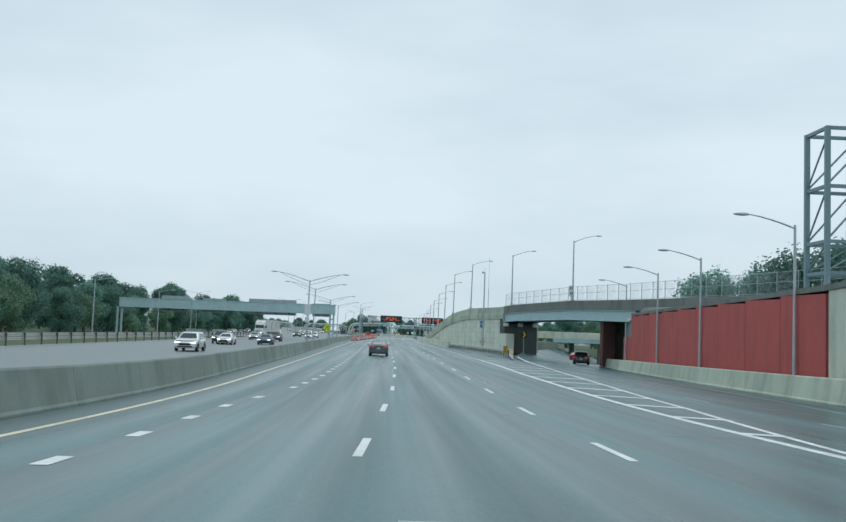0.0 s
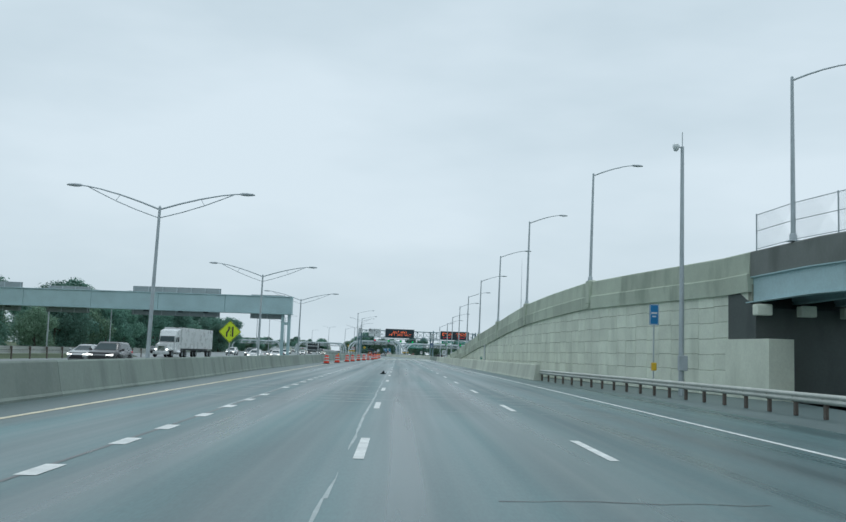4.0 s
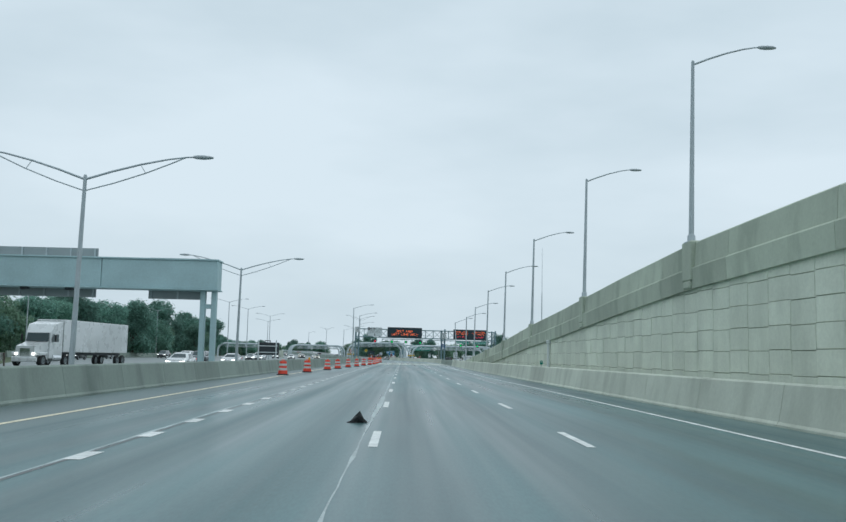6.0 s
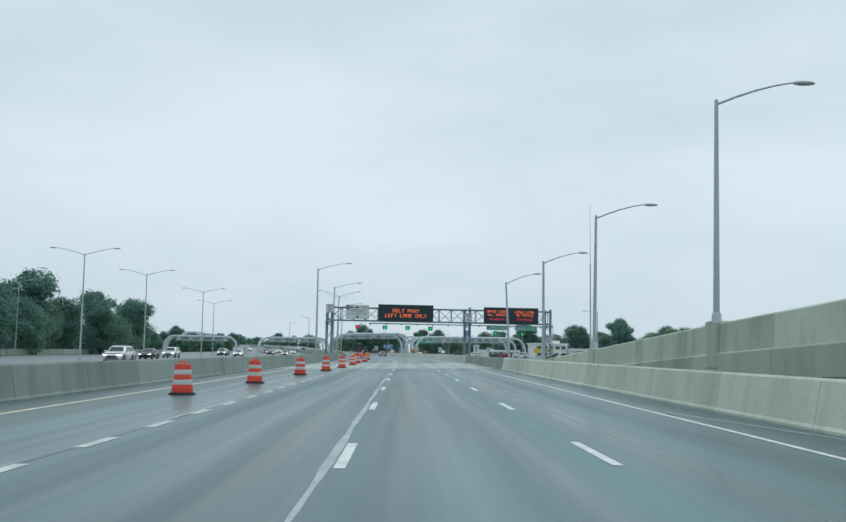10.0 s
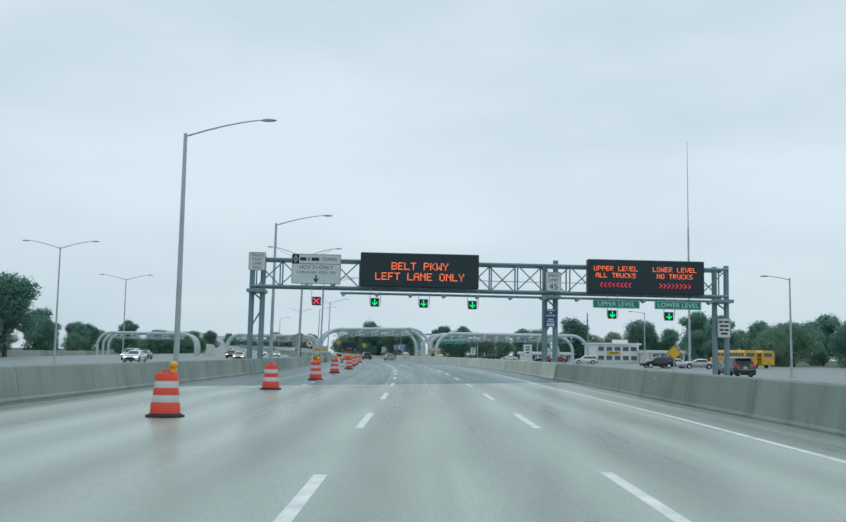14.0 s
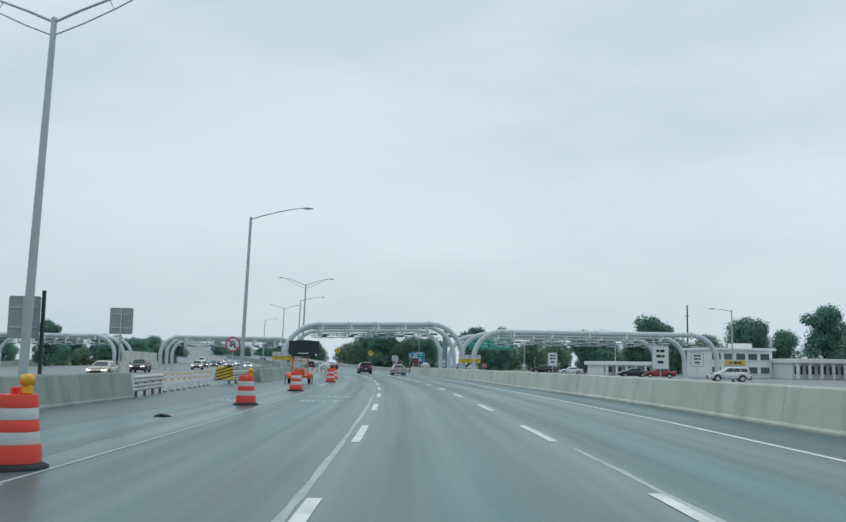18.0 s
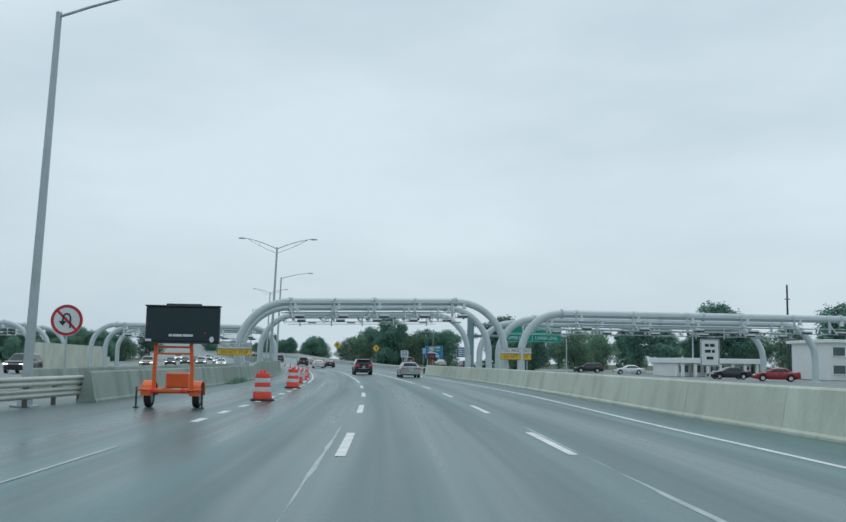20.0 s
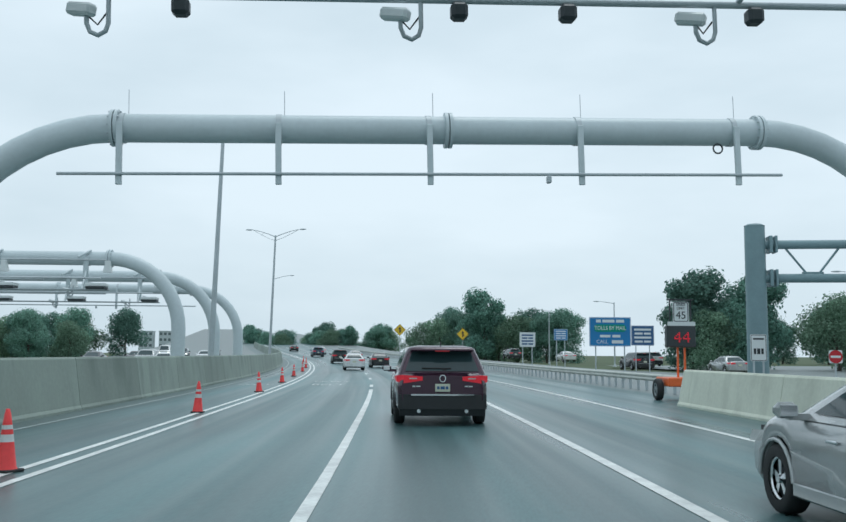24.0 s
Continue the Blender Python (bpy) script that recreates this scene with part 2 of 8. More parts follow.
SIGN_BLUE = surface("blue_sign_sheeting", (0.02, 0.2, 0.47), 0.4, vary=0.08, big=0.8, fine=20, bump=0)
SIGN_DBLUE = surface("dark_blue_sign_sheeting", (0.03, 0.1, 0.24), 0.4, vary=0.08, big=0.8, fine=20, bump=0)
SIGN_YELLOW = surface("yellow_sign_sheeting", (0.78, 0.5, 0.03), 0.4, vary=0.08, big=0.8, fine=20, bump=0)
SIGN_LIME = surface("fluorescent_yellow_sign_sheeting", (0.68, 0.82, 0.02), 0.4, vary=0.08, big=0.8, fine=20, bump=0)
SIGN_RED = surface("red_sign_sheeting", (0.5, 0.02, 0.03), 0.4, vary=0.08, bump=0)
ORANGE = surface("fluorescent_orange_plastic", (0.95, 0.085, 0.05), 0.45, vary=0.14, big=2.0, fine=20, bump=0.03, object_vary=0.08)
ORANGE_STEEL = surface("orange_painted_steel", (0.78, 0.14, 0.03), 0.4, vary=0.15, big=1.5, fine=18, bump=0.02)
REFLECT = surface("white_reflective_band", (0.66, 0.67, 0.66), 0.35, vary=0.14, big=2.0, fine=25, bump=0)
RUBBER = surface("black_rubber", (0.022, 0.024, 0.025), 0.75, vary=0.2, big=2.0, fine=20)
LED_ORANGE = glow("orange_led_letters", (1.0, 0.17, 0.05), 1.15)
LED_GREEN = glow("green_led_arrow", (0.0, 0.85, 0.13), 1.7)
LED_RED = glow("red_led_cross", (1.0, 0.03, 0.06), 1.5)
AMBER_LENS = surface("amber_beacon_lens", (0.8, 0.4, 0.03), 0.25, vary=0.1, bump=0)
TAIL_RED = glow("lit_red_tail_lens", (0.6, 0.015, 0.03), 0.22)
HEADLAMP = glow("lit_headlamp", (1.0, 0.98, 0.9), 2.2)
CHROME = surface("chrome_trim", (0.75, 0.77, 0.78), 0.15, metal=1.0, vary=0.05, bump=0)
CAR_GLASS = surface("dark_car_glass", (0.03, 0.055, 0.06), 0.06, vary=0.1, bump=0, spread=0.01)
CAR_TRIM = surface("black_car_plastic", (0.02, 0.023, 0.025), 0.5, vary=0.2, bump=0.03)
PLATE_FACE = surface("pale_yellow_plate", (0.6, 0.62, 0.5), 0.4, vary=0.1, bump=0)
BARK = surface("grey_brown_bark", (0.1, 0.085, 0.07), 0.9, vary=0.35, big=2, fine=12, bump=0.5)
# leaf colours are lightened beyond real leaves to stand in for haze
LEAF_A = leafy("hazed_mid_green_leaves", (0.165, 0.3, 0.235))
LEAF_B = leafy("hazed_deep_green_leaves", (0.15, 0.28, 0.225))
LEAF_C = leafy("hazed_olive_green_leaves", (0.19, 0.3, 0.21))
WHITE_BUILD = surface("white_building_paint", (0.82, 0.84, 0.82), 0.7, vary=0.08, big=0.3, fine=6)
GREY_BUILD = surface("grey_building_panel", (0.5, 0.56, 0.58), 0.7, vary=0.1, big=0.3, fine=6)
WINDOW_GLASS = surface("dark_window_glass", (0.1, 0.14, 0.15), 0.1, vary=0.15, bump=0)
BUS_YELLOW = paint("school_bus_yellow", (0.7, 0.4, 0.03))
TRUCK_WHITE = paint("white_truck_paint", (0.72, 0.74, 0.74))
LOUVER = surface("faded_grey_plastic_sheet", (0.5, 0.53, 0.52), 0.5, vary=0.15)
LED_DIM = glow("dim_red_led_digits", (0.7, 0.02, 0.04), 0.3)
CONE_RED = surface("red_orange_cone_plastic", (0.85, 0.06, 0.06), 0.45, vary=0.14, big=2.0, fine=20, bump=0.03, object_vary=0.08)
LAMP_HEAD = surface("pale_lamp_head_paint", (0.5, 0.54, 0.56), 0.45, vary=0.1, bump=0)
# abutment concrete with the shade under the bridge put into its base colour
SHADED_STONE = streaked("shade_darkened_abutment_concrete", (0.1, 0.115, 0.11), (0.05, 0.06, 0.06), amount=0.6)


# ---- geometry helpers ----
class Build:
    """Collects vertices and faces of one mesh."""

    def __init__(self):
        self.v, self.f, self.smooth, self.uv = [], [], [], None

    def add(self, verts, faces, smooth=False, m=None):
        n = len(self.v)
        self.v += [tuple(m @ Vector(p)) if m else tuple(p) for p in verts]
        self.f += [tuple(i + n for i in f) for f in faces]
        self.smooth += [smooth] * len(faces)
        return self

    def box(self, c, s, m=None, ch=0.0):
        """A box by centre and size; ch: the chamfer of its edges."""
        x, y, z = s[0] / 2, s[1] / 2, s[2] / 2
        ch = min(ch, x * 0.8, y * 0.8, z * 0.8)
        if ch <= 0:
            vs = [(c[0] + i * x, c[1] + j * y, c[2] + k * z) for k in (-1, 1) for j in (-1, 1) for i in (-1, 1)]
            return self.add(vs, [(0, 2, 3, 1), (4, 5, 7, 6), (0, 1, 5, 4), (2, 6, 7, 3), (0, 4, 6, 2), (1, 3, 7, 5)], m=m)
        vs, idx = [], {}
        for i in (-1, 1):
            for j in (-1, 1):
                for k in (-1, 1):
                    for a in range(3):
                        p = [i * (x - ch), j * (y - ch), k * (z - ch)]
                        p[a] = (i * x, j * y, k * z)[a]
                        idx[i, j, k, a] = len(vs)
                        vs.append((c[0] + p[0], c[1] + p[1], c[2] + p[2]))
        fs = []
        for a, (b, d) in enumerate(((1, 2), (2, 0), (0, 1))):
            for sgn in (-1, 1):
                q = []
                for u, w in ((-1, -1), (1, -1), (1, 1), (-1, 1)):
                    key = [0, 0, 0]
                    key[a], key[b], key[d] = sgn, u, w
                    q.append(idx[(*key, a)])
                fs.append(tuple(q if sgn > 0 else q[::-1]))
            for u in (-1, 1):
                for w in (-1, 1):
                    k0, k1 = [0, 0, 0], [0, 0, 0]
                    k0[a], k0[b], k0[d] = -1, u, w
                    k1[a], k1[b], k1[d] = 1, u, w
                    q = (idx[(*k0, b)], idx[(*k1, b)], idx[(*k1, d)], idx[(*k0, d)])
                    fs.append(q if u * w > 0 else q[::-1])
        for i in (-1, 1):
            for j in (-1, 1):
                for k in (-1, 1):
                    q = tuple(idx[i, j, k, a] for a in range(3))
                    fs.append(q if i * j * k > 0 else q[::-1])
        return self.add(vs, fs, m=m)

    def rod(self, p, q, r, r2=None, n=10, caps=True, smooth=True):
        """A round bar from p to q."""
        p, q = Vector(p), Vector(q)
        r2 = r if r2 is None else r2
        w = (q - p).normalized()
        u = w.orthogonal().normalized()
        t = w.cross(u)
        vs = []
        for c, rr in ((p, r), (q, r2)):
            for i in range(n):
                a = 2 * math.pi * i / n
                vs.append(c + (u * math.cos(a) + t * math.sin(a)) * rr)
        self.add(vs, [(i, (i + 1) % n, n + (i + 1) % n, n + i) for i in range(n)], smooth)
        if caps:
            self.add(vs[:n], [tuple(range(n))[::-1]])
            self.add(vs[n:], [tuple(range(n))])
        return self

    def tube(self, pts, r, n=12, caps=True):
        """A round pipe along points; r: one radius or one for each point."""
        pts = [Vector(p) for p in pts]
        rs = r if isinstance(r, (list, tuple)) else [r] * len(pts)
        vs, u = [], None
        for i, p in enumerate(pts):
            w = (pts[min(i + 1, len(pts) - 1)] - pts[max(i - 1, 0)]).normalized()
            u = w.orthogonal().normalized() if u is None else (u - w * u.dot(w)).normalized()
            t = w.cross(u)
            for k in range(n):
                a = 2 * math.pi * k / n
                vs.append(p + (u * math.cos(a) + t * math.sin(a)) * rs[i])
        fs = [(i * n + k, i * n + (k + 1) % n, (i + 1) * n + (k + 1) % n, (i + 1) * n + k) for i in range(len(pts) - 1) for k in range(n)]
        self.add(vs, fs, True)
        if caps:
            self.add(vs[:n], [tuple(range(n))[::-1]])
            self.add(vs[-n:], [tuple(range(n))])
        return self

    def sweep(self, rings, smooth=False, closed=True, caps=True):
        """Skin over rings of equal length."""
        n = len(rings[0])
        vs = [p for ring in rings for p in ring]
        m = n if closed else n - 1
        self.add(vs, [(i * n + k, i * n + (k + 1) % n, (i + 1) * n + (k + 1) % n, (i + 1) * n + k) for i in range(len(rings) - 1) for k in range(m)], smooth)
        if caps and closed:
            self.add(rings[0], [tuple(range(n))[::-1]])
            self.add(rings[-1], [tuple(range(n))])
        return self

    def lathe(self, prof, n=20, c=(0, 0, 0), smooth=True):
        """A turned shape from (radius, height) pairs."""
        rings = [[(c[0] + r * math.cos(2 * math.pi * k / n), c[1] + r * math.sin(2 * math.pi * k / n), c[2] + z) for k in range(n)] for r, z in prof]
        return self.sweep(rings, smooth)

    def plate(self, outline, y0, y1, m=None):
        """A flat shape in x and z, with a thickness along y."""
        n = len(outline)
        vs = [(x, y0, z) for x, z in outline] + [(x, y1, z) for x, z in outline]
        return self.add(vs, [tuple(range(n)), tuple(range(n, 2 * n))[::-1]] + [(i, n + i, n + (i + 1) % n, (i + 1) % n) for i in range(n)], m=m)

    def mesh(self, name, mat=None):
        me = bpy.data.meshes.new(name)
        me.from_pydata(self.v, [], self.f)
        me.polygons.foreach_set("use_smooth", self.smooth)
        if self.uv:
            lay = me.uv_layers.new(name="UV")
            for lp in me.loops:
                lay.data[lp.index].uv = self.uv[lp.vertex_index]
        if mat:
            me.materials.append(mat)
        me.validate()
        me.update()
        bm = bmesh.new()
        bm.from_mesh(me)
        bmesh.ops.recalc_face_normals(bm, faces=bm.faces)
        bm.to_mesh(me)
        bm.free()
        return me


def thing(name, label, category, group="", m=None, kind=""):
    ob = new(name)
    ob.empty_display_size = 0.3
    if m is not None:
        ob.matrix_world = m
    return tagged(ob, label, category, group, kind)


def part(name, b, mat, parent, label="", m=None, kind=""):
    """Links a mesh under a thing or a part."""
    me = b.mesh(name, mat) if isinstance(b, Build) else b
    ob = new(name, me)
    ob.parent = parent
    if m is not None:
        ob.matrix_basis = m
    return tagged(ob, label, kind=kind)


def solid(name, b, mat, label, category, group="", m=None, kind=""):
    """A thing of one mesh."""
    ob = new(name, b.mesh(name, mat) if isinstance(b, Build) else b)
    if m is not None:
        ob.matrix_world = m
    return tagged(ob, label, category, group, kind)


LETTERS = {}


def letters(text, size, mat, depth=0.004, narrow=1.0):
    """Lettering as a mesh, centred, upright in x and z, that faces -y."""
    key = (text, size, mat.name, depth, narrow)
    if key not in LETTERS:
        cu = bpy.data.curves.new("lettering", "FONT")
        cu.body, cu.size, cu.align_x, cu.align_y, cu.extrude = text, size, "CENTER", "CENTER", depth
        ob = bpy.data.objects.new("lettering", cu)
        scene.collection.objects.link(ob)
        bpy.context.view_layer.update()
        me = bpy.data.meshes.new_from_object(ob.evaluated_get(bpy.context.evaluated_depsgraph_get()))
        bpy.data.objects.remove(ob)
        me.transform(Matrix.Rotation(radians(90), 4, "X") @ Matrix.Diagonal((narrow, 1, 1, 1)))
        me.materials.clear()
        me.materials.append(mat)
        LETTERS[key] = me
    return LETTERS[key]


def words(text, size, mat, parent, x, y, z, narrow=1.0, label=""):
    ob = new("lettering", letters(text, size, mat, narrow=narrow))
    ob.parent = parent
    ob.matrix_basis = pose(x, y, z)
    return tagged(ob, label)


def bars(parent, mat, x, y, z, widths, height, pitch, name="printed_text"):
    """Unreadable print, as a row of plain bars."""
    b = Build()
    total = sum(widths) + pitch * (len(widths) - 1)
    at = x - total / 2
    for w in widths:
        b.box((at + w / 2, y, z), (w, 0.006, height))
        at += w + pitch
    return part(name, b, mat, parent)


# ---- the line of the road ----
def road_x(y):
    d = max(0.0, y - 345.0)
    e = min(d, 330.0)
    x = -0.00027 * e * e - 5e-7 * e**3
    return x - (d - e) * (0.00054 * 330 + 1.5e-6 * 330**2) if d > e else x


def road_z(y):
    if y < 50:
        return 0.00045 * (50 - max(y, -40.0)) ** 2
    d = y - 560
    return 0.0 if d < 0 else (0.00008 * d * d if d < 240 else 0.00008 * 240 * (2 * d - 240))


def slope(y):
    return (road_x(y + 0.5) - road_x(y - 0.5))


def along(y, off, z=0.0):
    """The place at y along the road, off metres to its right, z above it."""
    s = slope(y)
    k = 1 / math.hypot(s, 1)
    return (road_x(y) + off * k, y - off * s * k, road_z(y) + z)


def stand(y, off, z=0.0, turn=0.0):
    """A pose there, whose own y runs along the road."""
    return pose(*along(y, off, z), 0, 0, math.degrees(math.atan2(-slope(y), 1)) + turn)


def steps(y0, y1, step=6.0):
    n = max(1, int(math.ceil((y1 - y0) / step)))
    return [y0 + (y1 - y0) * i / n for i in range(n + 1)]


def ribbon(y0, y1, offs, z=0.0, step=6.0, b=None):
    """A strip along the road between offsets, which may be functions of y."""
    b = b or Build()
    val = [(lambda y, o=o: o(y) if callable(o) else o) for o in offs]
    ys = steps(y0, y1, step)
    n0 = len(b.v)
    k = len(offs)
    vs = [along(y, o(y), z) for y in ys for o in val]
    if b.uv is None:
        b.uv = []
    b.uv += [(o(y), y) for y in ys for o in val]
    b.add(vs, [(i * k + j, i * k + j + 1, (i + 1) * k + j + 1, (i + 1) * k + j) for i in range(len(ys) - 1) for j in range(k - 1)])
    return b


def table(rows):
    xs, ys = [r[0] for r in rows], [r[1] for r in rows]
    return lambda v: float(np.interp(v, xs, ys))


left_foot = table([(-60, -10.9), (40, -10.2), (76, -10.3), (92, -10.5), (148, -11.1), (173, -11.75), (229, -11.7), (262, -11.5), (341, -12.0), (375, -11.7), (395, -11.4), (420, -11.6), (440, -11.0), (472, -10.3), (495, -9.7), (510, -9.1), (530, -9.4), (560, -9.6), (900, -9.6)])
right_foot = table([(168, 7.85), (180, 7.67), (205, 7.55), (238, 7.45), (266, 7.4), (300, 7.6), (335, 8.0), (350, 8.0), (371, 8.5), (411, 8.8), (431, 8.7), (458, 7.6), (479, 7.6), (499, 7.45), (510, 7.2), (545, 7.1)])
# exit ramp, which leaves beside the gore, falls away and passes under the bridge
RAMP_WALL = [(-70, 10.4), (0, 12.3), (39, 15.35), (66, 18.0), (103, 21.9), (128, 26.2), (150, 31), (190, 40), (205, 44), (230, 51)]
ramp_wall_x = table(RAMP_WALL)
ramp_in = table([(-70, 9.0), (112.9, 9.0), (113, 12.0), (150, 18.5), (190, 29), (205, 34), (230, 42)])
ramp_fall = table([(44, 0), (72, 0.4), (101, 0.75), (131, 1.25), (165, 2.0), (205, 3.0), (236, 3.2), (262, 0)])


def ramp_dip(x, y):
    """How far the exit ramp lies below the main road."""
    a, c = max(ramp_in(y), 9.0 + road_x(y)), ramp_wall_x(y)
    return ramp_fall(y) * min(max((x - a) / (0.85 * (c - a)), 0.0), 1.0)


def ramp_ground(x, y):
    return (x, y, road_z(y) - ramp_dip(x, y))


# ---- ground and roadways ----
def ground_sheet():
    b = Build()
    xs = [-2600, -900, -400, -200, -90, -45, -20, 0] + [8 + 2.0 * i for i in range(29)] + [90, 200, 400, 900, 2600]
    ys = [-600, -200, -80] + [-40 + 5 * i for i in range(20)] + [60 + 4 * i for i in range(52)] + [320, 400, 480, 540, 600, 700, 800, 1000, 1400, 3000]
    k = len(xs)
    vs = []
    for y in ys:
        for x in xs:
            near = road_z(y) if y < 60 else 0.0
            out = min(max((x - ramp_wall_x(y) - 3.0) / 5.0, 0.0), 1.0)
            dip = (ramp_dip(x, y) + 0.3 * min(ramp_fall(y), 1.0)) * (1 - out) if x > 9.5 and 44 < y < 264 else 0.0
            vs.append((x, y, near - 0.06 - dip))
    b.add(vs, [(j * k + i, j * k + i + 1, (j + 1) * k + i + 1, (j + 1) * k + i) for j in range(len(ys) - 1) for i in range(k - 1)])
    return b


solid("ground", ground_sheet(), GRASS_GROUND, "flat damp green ground reaching the horizon", "ground", kind="structure")
road = ribbon(-70, 60, [-8.6, 9.0], 0, 1.0)
ribbon(60, 540, [-8.6, 9.0], 0, 4.0, road)
ribbon(540, 1150, [-8.6, 9.0], 0, 4.0, road)
solid("road", road, ASPHALT, "wet dark grey asphalt of the carriageway", "road", kind="structure")
sh = ribbon(-70, 60, [-12.2, -8.6], 0, 1.0)
ribbon(60, 1150, [-12.2, -8.6], 0, 4.0, sh)
solid("road_shoulder", sh, SHOULDER, "worn grey shoulder asphalt beside the median barrier", "road", kind="structure")
opp_edge = table([(-70, -33.5), (225, -35), (300, -60), (580, -64), (660, -36), (1200, -30)])
op = ribbon(-70, 60, [opp_edge, -12.2], 0, 1.0)
ribbon(60, 1150, [opp_edge, -12.2], 0, 4.0, op)
solid("road_opposite", op, OLD_ROAD, "pale worn roadway of the opposite direction", "road", kind="structure")
rr = ribbon(300, 560, [9.0, 30.0], 0, 4.0)
ribbon(560, 1000, [9.0, table([(560, 30.0), (600, 22.0)])], 0, 4.0, rr)
solid("road_parallel", rr, OLD_ROAD, "pale parallel roadway behind the right barrier", "road", kind="structure")
solid("parking_ground", ribbon(330, 620, [30.0, 95.0], -0.02, 10.0), OLD_ROAD, "pale paved yard around low buildings", "road", kind="structure")

exit_b = Build()
exit_b.uv = []
rys = steps(-70, 40, 2.0) + steps(40, 236, 3.0)[1:]
for y in rys:
    for u in (0, 0.15, 0.3, 0.45, 0.6, 0.8, 1.0):
        x0 = 9.0 + road_x(y) if y < 112 else ramp_in(y)
        x = x0 + (ramp_wall_x(y) + 0.3 - x0) * u
        exit_b.v.append(ramp_ground(x, y))
        exit_b.uv.append((x, y))
exit_v, exit_b.v = exit_b.v, []
exit_b.add(exit_v, [(j * 7 + i, j * 7 + i + 1, j * 7 + i + 8, j * 7 + i + 7) for j in range(len(rys) - 1) for i in range(6)])
solid("exit_ramp", exit_b, ASPHALT, "wet dark asphalt of the exit ramp under the bridge", "road", kind="structure")

def apron_edge(y):
    return max(9.05, float(np.interp(y, [100, 121, 148, 156, 165, 175, 185, 310], [10.6, 13.0, 16.1, 13.8, 11.6, 10.5, 9.95, 9.7])) + 0.05)


solid("wall_apron", ribbon(113, 306, [9.0, apron_edge], 0.0, 3.0), SHOULDER, "damp paved strip before the retaining wall", "pavement", kind="structure")

# concrete slabs that cross the road askew
slab = Build()
slab.uv = []
slab_near, slab_far = table([(-11.4, 312.2), (9, 329.6)]), table([(-11.4, 354.9), (9, 370.5)])
cells = [(-11.4 + 20.4 * i / 8, j / 6) for i in range(9) for j in range(7)]
spots_ = [(o, slab_near(o) + (slab_far(o) - slab_near(o)) * u) for o, u in cells]
slab.add([along(y, o, 0.004) for o, y in spots_], [(i * 7 + j, i * 7 + 7 + j, i * 7 + 8 + j, i * 7 + 1 + j) for i in range(8) for j in range(6)])
slab.uv += spots_
solid("bridge_slab", slab, SLAB, "pale wet concrete bridge slab across the carriageway", "pavement", kind="structure")
jt = Build()
jt.add([along(353.2, -8.6, 0.008), along(366.8, 9, 0.008), along(366.94, 9, 0.008), along(353.34, -8.6, 0.008)], [(0, 1, 2, 3)])
solid("expansion_joint", jt, TAR, "dark expansion joint across wet concrete", "joint", kind="structure")


# ---- road paint ----
def line(name, y0, y1, off, width, mat, label, z=0.006, step=4.0):
    fn = off if callable(off) else (lambda y: off)
    b = Build()
    for a, c in ((y0, min(y1, 60)), (max(y0, 60), y1)):
        if c > a:
            ribbon(a, c, [lambda y: fn(y) - width / 2, lambda y: fn(y) + width / 2], z, 1.0 if c <= 60 else step, b)
    return solid(name, b, mat, label, "road marking", kind="structure")


def dashes(name, starts, off, width, length, mat, label):
    b = Build()
    for y in starts:
        ribbon(y, y + length, [lambda v: off(v) - width / 2, lambda v: off(v) + width / 2], 0.006, 1.6, b)
    return solid(name, b, mat, label, "road marking", kind="structure")


def every(y0, y1, period):
    return [y0 + period * k for k in range(int((y1 - y0) / period) + 1)]


L1 = table([(-60, -4.6), (0, -3.7), (21, -3.0), (44, -2.27), (66, -1.93), (80, -1.9), (140, -1.95), (160, -1.88), (320, -1.82), (360, -1.88), (390, -2.0), (410, -1.9), (470, -1.9), (495, -2.03), (515, -2.22), (530, -2.22), (567, -2.0), (900, -2.0)])
R1 = table([(-60, 0.9), (0, 1.2), (22, 1.56), (45, 1.77), (70, 1.92), (165, 1.95), (320, 1.88), (360, 1.95), (400, 1.98), (455, 1.93), (475, 1.88), (495, 1.69), (510, 1.58), (530, 1.55), (900, 1.55)])
L2 = table([(-60, -9.0), (0, -7.3), (20, -7.06), (34, -6.9), (44, -6.1), (54, -5.7), (77, -5.57), (110, -5.6), (140, -5.9), (163, -5.95), (219, -6.1), (255, -5.87), (310, -5.87), (390, -6.0), (404, -5.75), (457, -5.7), (474, -5.42), (500, -5.4)])
RE = table([(96, 6.15), (150, 6.02), (175, 5.93), (199, 5.75), (225, 5.35), (256, 5.6), (315, 5.67), (340, 6.0), (362, 5.75), (396, 6.15), (416, 6.3), (454, 5.6), (473, 5.8), (494, 5.4), (504, 5.2), (527, 4.95), (900, 4.95)])


LANE = "white dashed lane line on wet asphalt"
for off, first, then in ((L1, 0.2, 79.1), (R1, 0.8, 79.8)):
    dashes("lane_dashes", every(first - 33, first + 68, 11.0), off, 0.16, 3.2, PAINT_WHITE, LANE)
    dashes("lane_dashes", every(then, 305, 12.19), off, 0.16, 3.3, PAINT_WHITE, LANE)
    dashes("lane_dashes", every(then + 12.19 * 19, 484, 12.19), off, 0.17, 4.8, PAINT_WHITE, LANE)
line("lane_line", 493, 549, L1, 0.15, PAINT_WHITE, "solid white lane line through the toll arches")
